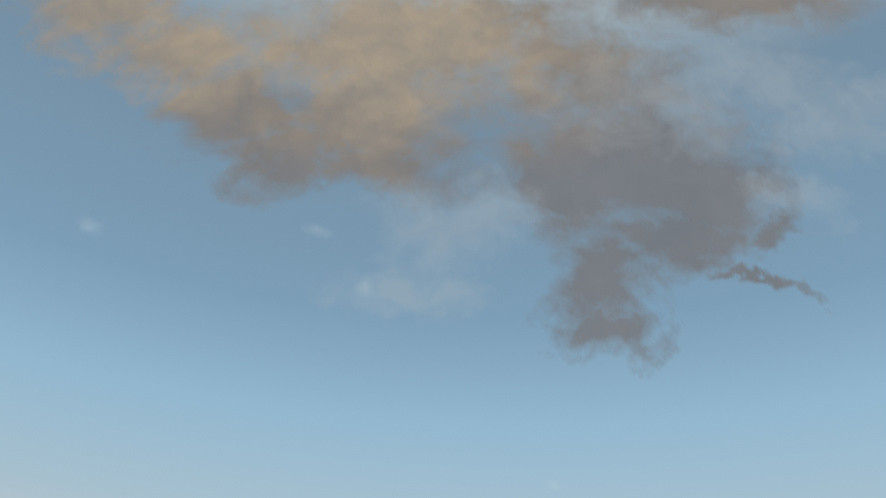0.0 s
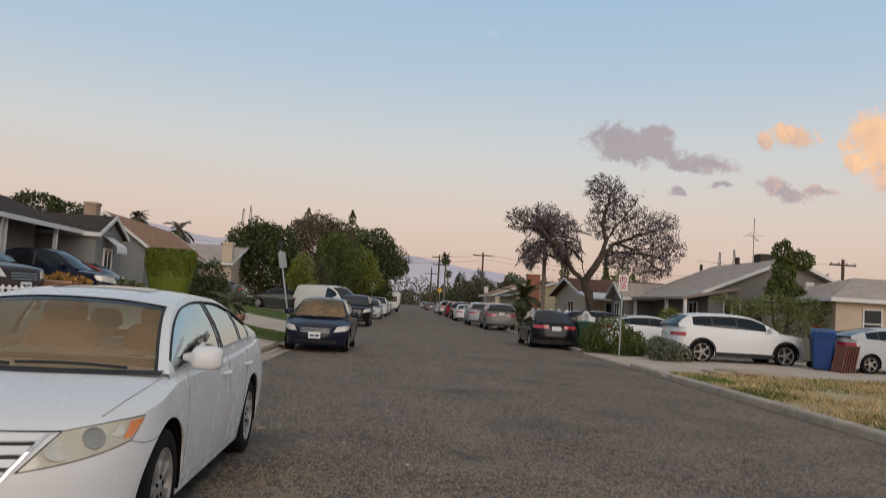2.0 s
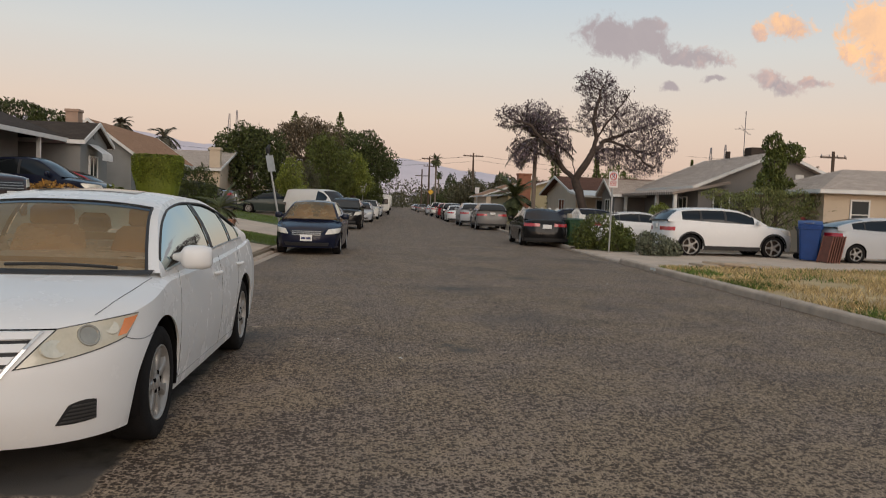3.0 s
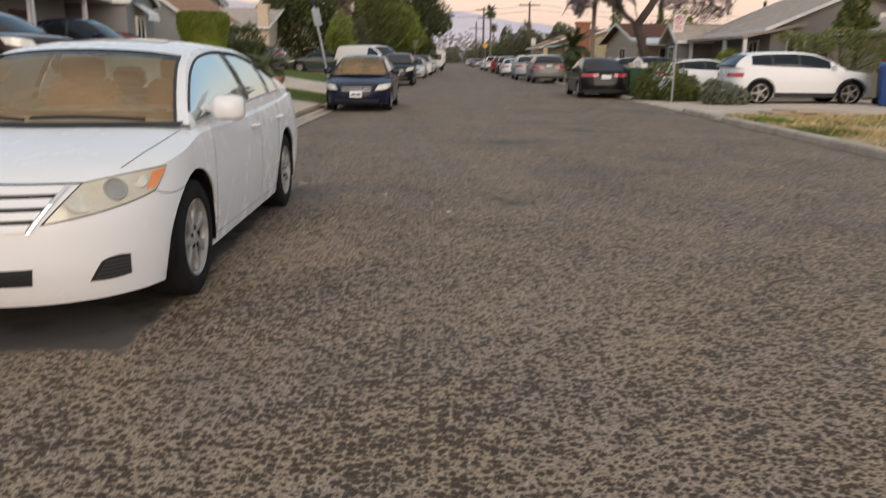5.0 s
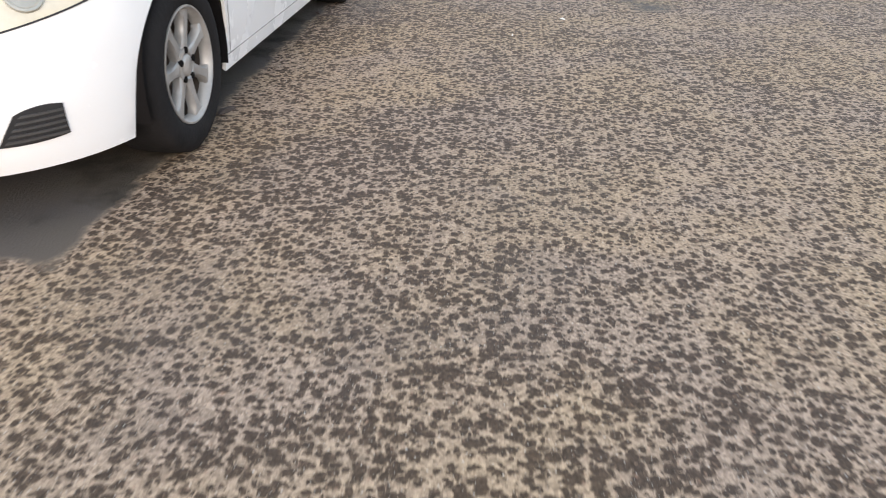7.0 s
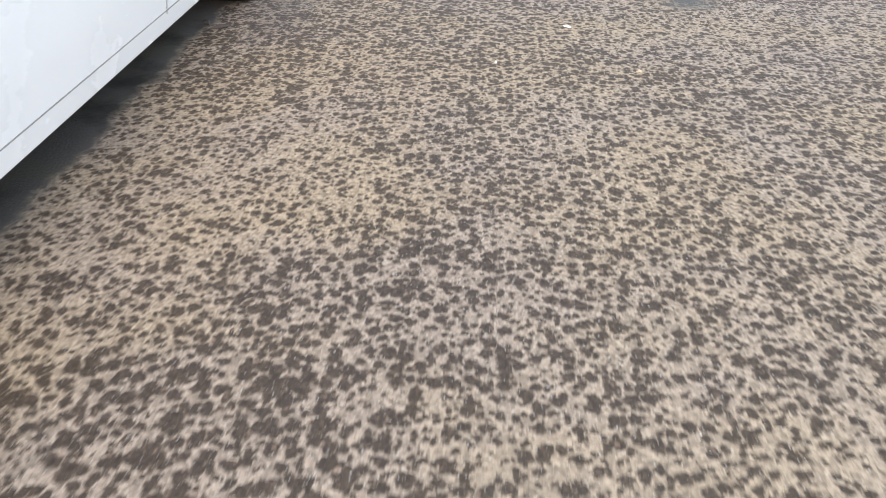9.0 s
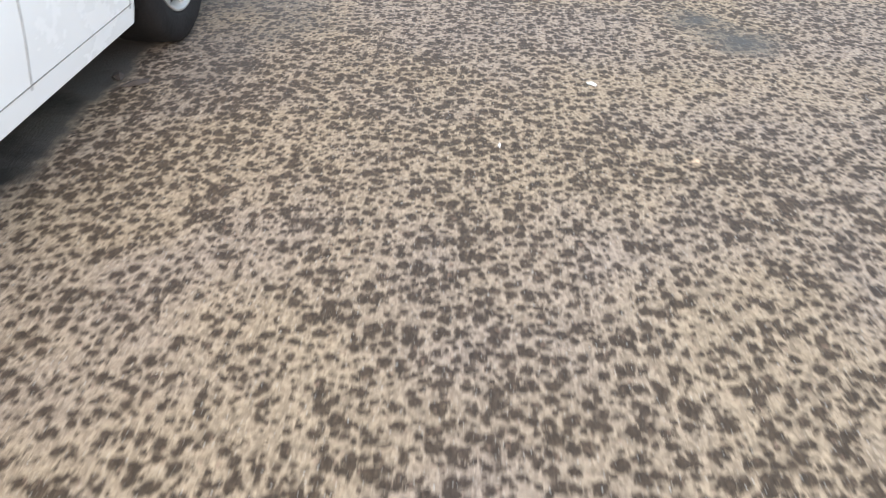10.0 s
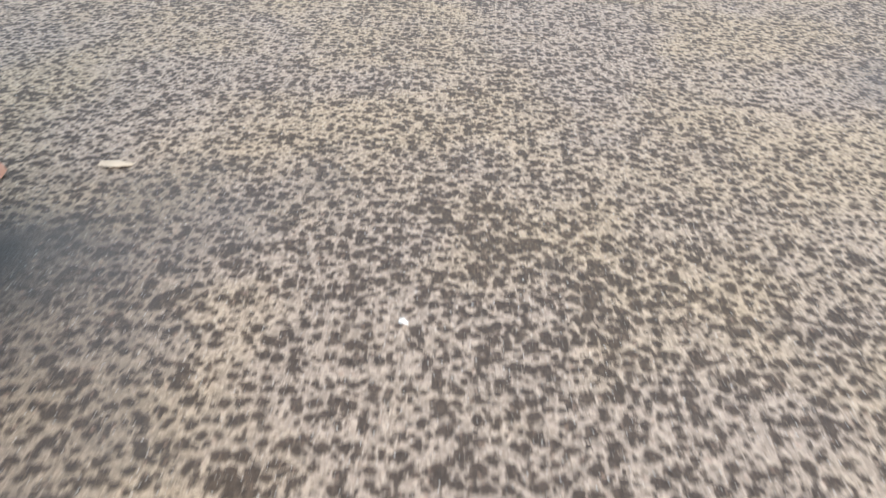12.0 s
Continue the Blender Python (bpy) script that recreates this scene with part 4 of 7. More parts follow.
def car(name, spec, colour, label, at, turn, group="", fine=False, clear=False, spokes=5, rim_mat=None, category="car", plate_front=True, lamp="lamp_clear", grille_bars=3):
    s = spec
    b = Body(s)
    o = thing(name, label, category, at, turn, group)
    part("body", body_shell(b, fine), colour, o, smooth=True, sharp=38)
    shell, trims, panes, side, across = greenhouse(b, fine)
    part("roof", shell, colour, o, smooth=True, sharp=30)
    for tr in trims.values():
        if tr.f:
            part("door_pillar", tr, "black", o, "black door pillar")
    for nm, pane in panes:
        g = part(nm, pane, ("dusty" if nm == "windshield" else "glass") if clear else "tint", o, smooth=True)
        g.visible_shadow = not clear
    hw, L = s["hw"], s["L"]
    part("underbody", Shape().box(-hw * 0.66, hw * 0.66, 0.35, L - 0.3, s["sill"] + 0.0, 0.62, 0.96, 0.04), "under", o)
    if not clear:
        part("cabin", Shape().box(-hw * 0.6, hw * 0.6, s["wind"][0] + 0.6, s["back"][0] + 0.1, 0.6, b.belt(2.2) + 0.02), "under", o)
    meshes = wheel_meshes(s["wheel"], spokes, fine=fine, rim_r=s["wheel"] * (0.73 if "blunt" in s else 0.65))
    for h in s["hub"]:
        for sg in (1, -1):
            w = new("wheel")
            w.parent = o
            w.matrix_basis = pose(sg * (hw - 0.026), h, s["wheel"], 0, 0, 0 if sg > 0 else 180)
            for k in ("tyre", "rim", "rim_barrel", "brake_disc"):
                part(k, meshes[k], None, w)
            for k in range(5 if fine else 0):
                a = 2 * math.pi * (k + 0.2) / 5
                ln = part("lug_nut", meshes["lug_nut"], None, w)
                ln.location = (0, s["wheel"] * 0.65 * 0.262 * math.cos(a), s["wheel"] * 0.65 * 0.262 * math.sin(a))
            arc = [math.pi * (k / 20) * 1.16 - 0.08 * math.pi for k in range(21)]
            part("wheel_liner", Shape().rings([[(sg * x, h + (s["arch"] - 0.004) * math.cos(a), s["wheel"] + (s["arch"] - 0.004) * math.sin(a)) for a in arc] for x in (hw * 0.985 - 0.013, hw - 0.36)], False), "under", o)
    if s["box"] and s["sill"] < 0.3:
        for sg in (1, -1):
            us = [s["hub"][0] + s["arch"] + 0.02 + (s["hub"][1] - s["hub"][0] - 2 * s["arch"] - 0.04) * k / 12 for k in range(13)]
            part("sill_cladding", Shape().rings([[(sg * (b.half(u, z) + 0.008), u, z) for z in (s["sill"] - 0.01, s["sill"] + 0.06, s["sill"] + 0.13)] for u in us], False), "black", o, "black plastic sill cladding")
            for h in s["hub"]:
                arc = [math.pi * k / 24 for k in range(25)]
                rr = s["arch"]
                part("arch_cladding", Shape().rings([[(sg * (b.half(h + q * math.cos(a), min(s["wheel"] + q * math.sin(a), b.shoulder(h))) + 0.007), b.shift(h + q * math.cos(a), 0.5), s["wheel"] + q * math.sin(a)) for q in (rr - 0.005, rr + 0.055)] for a in arc], False), "black", o, "black plastic arch cladding")
    z1 = s["top"][2][1]
    for sg in (1, -1):
        hl = b.patch(b.front, [(sg * 25, z1 * 0.765), (sg * 57, z1 * 0.85), (sg * 63, z1 * 0.995), (sg * 30, z1 * 0.945)], 12, 5, 0.006, 0.02, 0.012, 0.012)
        if not fine:
            part("headlight", hl, lamp, o, smooth=True)
        tl = Shape()
        zt = s["top"][-2][1]
        rows = []
        for z in (zt * 0.80, zt * 0.85, zt * 0.92):
            rows.append([(sg * (b.half(L - r, z) + 0.006), b.shift(L - r, z) + 0.006, z) for r in (0.34, 0.22, 0.12, 0.06, 0.03, 0.015, 0.006)])
        part("taillight", tl.rings(rows, False), "red_lens", o, smooth=True)
        mx, my, mz = side(s["wind"][0] + 0.36, 0.1)
        mir = Shape()
        rings = []
        for x, ry, rz in ((0.0, 0.03, 0.02), (0.05, 0.05, 0.035), (0.075, 0.085, 0.070), (0.10, 0.095, 0.078), (0.19, 0.085, 0.080), (0.235, 0.06, 0.068), (0.25, 0.03, 0.045)):
            rings.append([(sg * (mx - 0.01 + x), my + 0.02 + ry * math.copysign(abs(math.cos(a)) ** 0.75, math.cos(a)) * (1.0 if math.cos(a) < 0 else 0.4), mz + 0.05 + rz * math.copysign(abs(math.sin(a)) ** 0.6, math.sin(a))) for a in (2 * math.pi * k / 18 for k in range(18))])
        part("wing_mirror", mir.rings(rings, True, True, True), colour, o, smooth=True, sharp=60)
    if not fine:
        part("grille", b.patch(b.front, [(-17, z1 * 0.70), (17, z1 * 0.70), (24, z1 * 0.90), (-24, z1 * 0.90)], 10, 3, 0.004), "black", o)
        for k in range(grille_bars):
            z = z1 * (0.73 + 0.06 * k)
            part("grille_bar", b.patch(b.front, [(-19, z), (19, z), (20, z + 0.016), (-20, z + 0.016)], 10, 1, 0.012), "steel", o)
        part("lower_intake", b.patch(b.front, [(-30, z1 * 0.34), (30, z1 * 0.34), (32, z1 * 0.46), (-32, z1 * 0.46)], 12, 2, 0.004), "black", o)
        rear = Shape().box(-0.17, 0.17, L - 0.03, L + 0.012, z1 * 0.95, z1 * 0.95 + 0.15)
        part("rear_plate", rear, "plate", o)
        part("rear_bumper_trim", Shape().rings([[(x, b.shift(L, z) - 0.02 - 0.16 * abs(x / hw) ** 4 + 0.025, z) for x in [hw * 0.94 * (k / 6 - 1) for k in range(13)]] for z in (s["sill"] + 0.02, s["sill"] + 0.14)], False), "black", o)
        if plate_front:
            p = b.front(0, z1 * 0.55)
            pl = part("number_plate", Shape().box(-0.155, 0.155, p.y - 0.022, p.y - 0.005, z1 * 0.52, z1 * 0.52 + 0.155), "plate", o)
            part("number_bars", Shape().box(-0.12, -0.015, p.y - 0.027, p.y - 0.02, z1 * 0.52 + 0.045, z1 * 0.52 + 0.10).box(0.01, 0.12, p.y - 0.027, p.y - 0.02, z1 * 0.52 + 0.045, z1 * 0.52 + 0.10), "plate_ink", pl)
    return o, b, side, across


# ---- the white saloon beside the walk ----
def white_saloon():
    o, b, side, across = car("parked_sedan", SEDAN, "white_car", "white four-door sedan with dusty windshield parked facing oncoming at kerb", (-2.485, 3.69, 0), 0.0, "cars parked along the street", True, True, 7)
    interior(o, SEDAN)
    for sg in (1, -1):
        rim = b.patch(b.front, [(sg * 23.0, 0.580), (sg * 52.2, 0.682), (sg * 57.6, 0.798), (sg * 31.0, 0.757)], 22, 7, 0.003, 0.03, 0.010, 0.008)
        h = part("headlight", rim, "black", o, "yellowed wedge-shaped headlight", True)
        part("lens", b.patch(b.front, [(sg * 23.9, 0.587), (sg * 51.8, 0.688), (sg * 57.0, 0.793), (sg * 31.3, 0.752)], 22, 7, 0.008, 0.01, 0.010, 0.008), "lamp", h, smooth=True)
        part("turn_lens", b.patch(b.front, [(sg * 48.6, 0.694), (sg * 51.6, 0.700), (sg * 56.4, 0.786), (sg * 50.6, 0.778)], 6, 4, 0.011, 0.01), "amber", h, "amber turn lens", True)
        p = b.front(sg * 39.5, 0.715)
        d = (b.front(sg * 40.0, 0.715) - b.front(sg * 39.0, 0.715)).cross(b.front(sg * 39.5, 0.725) - b.front(sg * 39.5, 0.705)).normalized()
        d = -d if d.y > 0 else d
        ring = Shape()
        sd = Vector((d.y, -d.x, 0)).normalized()
        rings = [[tuple(p + d * pr + sd * (rr * math.cos(a)) + sd.cross(d) * (rr * math.sin(a))) for a in (2 * math.pi * k / 24 for k in range(24))] for rr, pr in ((0.058, 0.004), (0.055, 0.015), (0.048, 0.016), (0.043, 0.011), (0.001, 0.013))]
        part("projector", ring.rings(rings), "lamp_ring", h, "grey projector ring", True)
        for ang, zc, rx, rz in ((31.5, 0.665, 0.066, 0.048), (46.2, 0.738, 0.040, 0.036)):
            c = b.front(sg * ang, zc)
            bowl = [[tuple(c + d * pr + sd * (rx * q * math.cos(a)) + sd.cross(d) * (rz * q * math.sin(a))) for a in (2 * math.pi * k / 24 for k in range(24))] for q, pr in ((1.0, 0.005), (0.94, 0.012), (0.80, 0.012), (0.62, 0.010), (0.2, 0.010), (0.02, 0.012))]
            part("reflector_bowl", Shape().rings(bowl), "reflector", h, "pale reflector bowl", True)
        fog = b.patch(b.front, [(sg * 32.6, 0.292), (sg * 43.4, 0.296), (sg * 43.4, 0.396), (sg * 36.0, 0.386)], 14, 6, 0.004, 0.03, 0.012, 0.006)
        f = part("fog_lamp_cover", fog, "black", o, "black slatted fog lamp blank")
        for k in range(5):
            z = 0.302 + 0.019 * k
            part("fog_slat", b.patch(b.front, [(sg * (33.6 + k * 0.75), z), (sg * 43.1, z - 0.001), (sg * 43.1, z + 0.006), (sg * (34.0 + k * 0.75), z + 0.007)], 6, 1, 0.010), "slat", f)
        # door seams, handles and side crease follow the flank
        def seam(pts, r=0.0022):
            return Shape().tube([(sg * (b.half(u, z) + 0.0012), b.shift(u, z), z) for u, z in pts], r, 5)
        for pts in ([(1.40 - 0.06 * math.sin(math.pi * k / 12), 0.26 + 0.69 * k / 12) for k in range(13)], [(2.66, 0.25 + 0.72 * k / 12) for k in range(13)], [(3.30 + 0.20 * max(0, k - 5) / 7, 0.25 + 0.74 * k / 12) for k in range(13)]):
            part("door_seam", seam(pts, 0.0017), "pewter", o)
        part("sill_groove", seam([(1.36 + 1.95 * k / 20, 0.262) for k in range(21)], 0.0018), "pewter", o)
        part("bumper_seam", seam([(0.74 - 0.34 * k / 12, 0.665 + 0.035 * (k / 12) ** 2 - 0.02 * math.sin(k / 12 * 3.1)) for k in range(13)], 0.002), "grey_car", o)
        for u in (2.48, 3.42):
            z = 0.845
            hnd = Shape().tube([(sg * (b.half(u, z) + q), u - 0.10 + 0.2 * k / 8, z) for k, q in enumerate((0.0, 0.018, 0.03, 0.034, 0.036, 0.034, 0.03, 0.018, 0.0))], [0.01, 0.013, 0.015, 0.016, 0.016, 0.016, 0.015, 0.013, 0.01], 8)
            part("door_handle", hnd, "white_car", o, smooth=True)
        # chrome strip below the windows, black seal above
        part("window_trim", Shape().tube([(sg * (side(u, 0.06).x + 0.003), u, side(u, 0.06).z) for u in [1.27 + 2.61 * k / 24 for k in range(25)]], 0.008, 6), "steel", o)
        part("window_seal", Shape().tube([(sg * (side(u, 0.905).x + 0.002), u, side(u, 0.905).z) for u in [1.27 + 2.63 * k / 30 for k in range(31)]], 0.009, 6), "black", o)
        part("windshield_seal", Shape().tube([tuple(across(u, sg * 0.915)) for u in [1.16 + 0.70 * k / 14 for k in range(15)]], 0.010, 6), "black", o)
        part("mud_guard", Shape().box(sg * 0.70 - 0.10, sg * 0.70 + 0.10, 1.335, 1.35, 0.15, 0.34), "black", o)
        # hood shut line
        hs = []
        for k in range(17):
            t = k / 16
            u = 0.33 + 0.77 * t
            x = 0.705 + 0.085 * t ** 0.8
            zs, zt, ws = b.shoulder(u), b.top(u), b.half(u, b.shoulder(u))
            f = max(0, 1 - (x / ws) ** 2.6)
            z = zs + (zt - zs) * f ** 0.62
            hs.append((sg * x, b.shift(u, z), z + 0.001))
        part("hood_seam", Shape().tube(hs, 0.002, 5), "grey_car", o)
    part("hood_front_seam", Shape().tube([tuple(b.front(a, 0.766 - 0.010 * abs(a) / 31) + Vector((0, -0.001, 0))) for a in [-31 + 62 * k / 30 for k in range(31)]], 0.004, 5), "under", o)
    part("windshield_header", Shape().tube([tuple(across(1.86, r) + Vector((0, 0, 0.001))) for r in [0.915 * (k / 10 - 1) for k in range(21)]], 0.006, 6), "black", o)
    cowl = [[tuple(across(1.15, r) + Vector((0, dy, dz))) for r in [0.96 * (k / 10 - 1) for k in range(21)]] for dy, dz in ((-0.05, -0.004), (-0.02, 0.010), (0.02, 0.018))]
    part("cowl_panel", Shape().rings(cowl, False), "black", o, "black cowl under the windshield")
    for x0, x1 in ((0.62, -0.02), (-0.05, -0.6)):
        wp = [tuple(across(1.165 + 0.012 * t, (x0 + (x1 - x0) * t) / 0.85) + Vector((0, -0.010, 0.022 + 0.012 * math.sin(3.1 * t)))) for t in [k / 8 for k in range(9)]]
        part("wiper", Shape().tube(wp, 0.010, 6), "black", o, "black windshield wiper")
    band = Shape().rings([[tuple(across(u, r) - Vector((0, 0.002, 0.003))) for r in [0.9 * (k / 8 - 1) for k in range(17)]] for u in (1.80, 1.825, 1.85)], False)
    part("shade_band", band, "tint", o, "dark tinted band along the windshield top", True)
    g = part("grille", b.patch(b.front, [(-20, 0.560), (20, 0.560), (26.8, 0.735), (-26.8, 0.735)], 24, 6, 0.003, 0.04, 0.006, 0.0), "black", o, "black grille with pale horizontal bars")
    for k in range(4):
        t = k / 3
        z = 0.556 + 0.155 * t
        a = 20.0 + 6.3 * t
        part("grille_bar", b.patch(b.front, [(-a, z), (a, z), (a + 1.1, z + 0.033), (-a - 1.1, z + 0.033)], 24, 2, 0.016, 0.02), "white_car", g)
    for sg in (1, -1):
        part("grille_frame", b.patch(b.front, [(sg * 20.2, 0.548), (sg * 20.9, 0.548), (sg * 28.2, 0.742), (sg * 27.3, 0.742)], 3, 8, 0.014, 0.02), "chrome", g)
    li = part("lower_intake", b.patch(b.front, [(-20, 0.300), (20, 0.300), (20.8, 0.382), (-20.8, 0.382)], 24, 4, 0.003, 0.03), "black", o, "black lower intake")
    for k in range(3):
        z = 0.315 + 0.022 * k
        part("intake_slat", b.patch(b.front, [(-20, z), (20, z), (20.2, z + 0.008), (-20.2, z + 0.008)], 24, 1, 0.010), "black", li)
    p = b.front(0, 0.40)
    pl = part("number_plate", Shape().box(-0.155, 0.155, p.y - 0.03, p.y - 0.012, 0.375, 0.53), "plate", o)
    part("number_bars", Shape().box(-0.12, -0.015, p.y - 0.034, p.y - 0.028, 0.42, 0.48).box(0.01, 0.12, p.y - 0.034, p.y - 0.028, 0.42, 0.48), "plate_ink", pl)
    sun_roof = Shape().rings([[tuple(across(u, r) + Vector((0, 0, 0.004))) for r in [0.6 * (k / 6 - 1) for k in range(13)]] for u in (2.2, 2.4, 2.6, 2.78)], False)
    part("sunroof", sun_roof, "tint", o, "dark glass sunroof", True)
    return o


white_saloon()


# ---- ground and street ----
SLANT = 0.022
KERB_L, KERB_R = -3.52, 5.94


def ground_height(x, y):
    xs = x - SLANT * y
    if xs < KERB_L - 0.1:
        d = KERB_L - 0.1 - xs
        lift = 0.66 - 0.30 * max(0.0, min(1.0, (y - 40) / 6))
        return 0.11 + lift * min(1.0, d / 4.6) ** 1.1
    if xs > KERB_R + 0.1:
        near = max(0.0, min(1.0, (20.0 - y) / 2.0))
        return -0.02 + 0.10 * near + 0.05 * min(1.0, (xs - 6.04) / 10)
    return -0.06


def sheet(x0, x1, y0, y1, lift, nx=6, ny=6, wob=0.0):
    """A patch of ground cover that follows the ground."""
    rows = []
    for j in range(ny + 1):
        y = y0 + (y1 - y0) * j / ny
        rows.append([])
        for i in range(nx + 1):
            x = x0 + (x1 - x0) * i / nx + SLANT * y
            edge = wob * (noise.noise((x * 0.9, y * 0.9, 3.0))) if i in (0, nx) or j in (0, ny) else 0.0
            rows[-1].append((x + edge, y + edge, ground_height(x, y) + lift))
    return Shape().rings(rows, False)


def build_ground():
    xs = [-3000, -900, -300, -120, -60, -30, -20, -14, -11, -9.5, -8.5, -7.5, -6.5, -5.5, -4.8, -4.2, -3.63, -3.61, 1.2, 6.03, 6.05, 7.5, 9, 11, 14, 18, 25, 40, 70, 130, 300, 900, 3000]
    ys = [-2500, -600, -150, -50, -20, -8, 0, 6, 12, 16, 18, 20, 24, 28, 32, 36, 40, 43, 46, 54, 64, 80, 100, 140, 200, 300, 500, 900, 1800, 4200]
    rows = []
    for y in ys:
        rows.append([(x + SLANT * y, y, ground_height(x + SLANT * y, y) - (0.03 if abs(x) > 200 else 0)) for x in xs])
    tagged(part("ground", Shape().rings(rows, False), "soil"), "bare dry earth and yards beside the street", "ground", kind="structure")
    rows = [[(KERB_L - 0.02 + SLANT * y, y, -0.02), (KERB_L + 0.5 + SLANT * y, y, 0.0), (1.2 + SLANT * y, y, 0.0), (KERB_R - 0.5 + SLANT * y, y, 0.0), (KERB_R + 0.02 + SLANT * y, y, -0.02)] for y in [-60 + 16 * i for i in range(61)]]
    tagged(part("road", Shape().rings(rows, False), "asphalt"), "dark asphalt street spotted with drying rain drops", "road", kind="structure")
    tagged(part("gutter", Shape().rings([[(KERB_L + dx + SLANT * y, y, z) for dx, z in ((-0.01, -0.012), (0.22, 0.003), (0.23, 0.004))] for y in [-20 + 4 * i for i in range(60)]], False), "kerb"), "pale concrete gutter along the kerb", "gutter", kind="structure")


def kerb(name, x_face, sign, y0, y1, top):
    """One cast length of kerb with a rounded nose and open joints."""
    prof = [(0.0, -0.05), (0.0, top - 0.045), (0.012, top - 0.015), (0.04, top), (0.15, top + 0.003), (0.16, top - 0.03), (0.16, -0.05)]
    n = max(1, int((y1 - y0) / 1.5))
    rows = []
    for i in range(n + 1):
        y = y0 + (y1 - y0) * i / n
        w = 0.012 * noise.noise((y * 1.3, sign * 4.0, 0.0))
        rows.append([(x_face + sign * (dx + w) + SLANT * y, y, z + 0.01 * noise.noise((y * 0.8, dx * 9, 2.0)) * (z > 0)) for dx, z in prof])
    return part(name, Shape().rings(rows, False), "kerb")


build_ground()
kl = tagged(new("kerb_west"), "worn pale concrete kerb along the street", "kerb", kind="structure")
kr = tagged(new("kerb_east"), "worn pale concrete kerb along the street", "kerb", kind="structure")
for k in range(-4, 40):
    a, b_ = k * 3.0, k * 3.0 + 2.985
    if not 18.5 <= a <= 26:
        kerb("kerb_length", KERB_R, 1, a, b_, 0.12).parent = kr
    else:
        kerb("kerb_length", KERB_R, 1, a, b_, 0.045).parent = kr
    low = 15 <= a < 21 or 27 <= a < 33
    kerb("kerb_length", KERB_L, -1, a, b_, 0.05 if low else 0.13).parent = kl
tagged(part("kerb_number_bars", Shape().box(6.325, 6.337, 18.0, 18.16, 0.03, 0.09).box(6.329, 6.341, 18.2, 18.36, 0.03, 0.09), "trim"), "faded white painted bars on the kerb face", "kerb marking", kind="structure")


def slab_field(name, label, x0, x1, y0, y1, nx, ny, lift):
    """Concrete drive poured in bays with open joints."""
    o = tagged(new(name), label, "driveway", kind="structure")
    for i in range(nx):
        for j in range(ny):
            xa, xb = x0 + (x1 - x0) * i / nx + 0.012, x0 + (x1 - x0) * (i + 1) / nx - 0.012
            ya, yb = y0 + (y1 - y0) * j / ny + 0.012, y0 + (y1 - y0) * (j + 1) / ny - 0.012
            top = [(x + SLANT * y, y, ground_height(x + SLANT * y, y) + lift) for x, y in ((xa, ya), (xb, ya), (xb, yb), (xa, yb))]
            low = [(x, y, z - 0.08) for x, y, z in top]
            part("slab", Shape().rings([low, top], True, False, True), "concrete", o)
    return o


slab_field("driveway_east", "pale concrete driveway in poured bays", 6.11, 16.5, 19.6, 27.5, 6, 4, 0.035)
slab_field("driveway_west", "pale concrete driveway rising from the kerb", -9.4, -3.72, 14.8, 21.6, 4, 3, 0.03)
slab_field("driveway_west_far", "pale concrete driveway beyond a grass strip", -9.4, -3.72, 26.4, 33.0, 4, 3, 0.03)


def grass(name, label, x0, x1, y0, y1, n, h, mat, seed):
    rnd = random.Random(seed)
    sh = Shape()
    made = 0
    while made < n:
        x, y = rnd.uniform(x0, x1), rnd.uniform(y0, y1)
        if noise.noise((x * 0.55, y * 0.55, seed)) + 0.35 < rnd.random() * 0.8:
            continue
        made += 1
        X = x + SLANT * y
        z = ground_height(X, y) + 0.01
        a, hh = rnd.uniform(0, 6.28), h * rnd.uniform(0.35, 1.2)
        dx, dy = math.cos(a) * 0.008, math.sin(a) * 0.008
        lx, ly = rnd.gauss(0, 0.45) * hh, rnd.gauss(0, 0.45) * hh
        sh.add([(X - dx, y - dy, z), (X + dx, y + dy, z), (X + dx * 0.6 + lx * 0.4, y + dy * 0.6 + ly * 0.4, z + hh * 0.6), (X + lx, y + ly, z + hh)], [(0, 1, 2), (0, 2, 3)])
    tagged(part(name, sh, mat), label, "grass", kind="stuff")


tagged(part("dry_lawn", sheet(6.11, 22, 1.0, 18.6, 0.012, 12, 14, 0.15), "straw"), "patchy straw-coloured lawn", "lawn", kind="structure")
tagged(part("green_lawn", sheet(-12, -3.72, 22.0, 26.2, 0.012, 8, 5, 0.1), "lawn"), "mown green lawn strip", "lawn", kind="structure")
tagged(part("green_lawn_far", sheet(-12, -3.72, 33.2, 44.0, 0.012, 8, 6, 0.1), "lawn"), "mown green lawn strip", "lawn", kind="structure")
tagged(part("planting_bed", sheet(6.11, 11.5, 27.7, 33, 0.015, 6, 5, 0.15), "soil"), "bare soil bed under shrubs", "planting bed", kind="structure")
grass("dry_grass", "straw-coloured dry grass blades on the lawn", 6.12, 15, 5.0, 18.6, 34000, 0.10, "blade_dry", 3)
grass("green_grass", "green weeds and grass growing over the kerb", 6.10, 6.9, 8.5, 18.4, 3600, 0.09, "blade_green", 4)
grass("weedy_grass", "green weeds among the dry lawn", 7.0, 13, 15.0, 18.6, 1500, 0.10, "blade_green", 14)
grass("lawn_grass", "short green lawn grass", -8.0, -3.72, 22.0, 26.2, 9000, 0.05, "blade_green", 5)
grass("lawn_grass_far", "short green lawn grass", -8.5, -3.72, 33.2, 44.0, 7000, 0.06, "blade_green", 6)


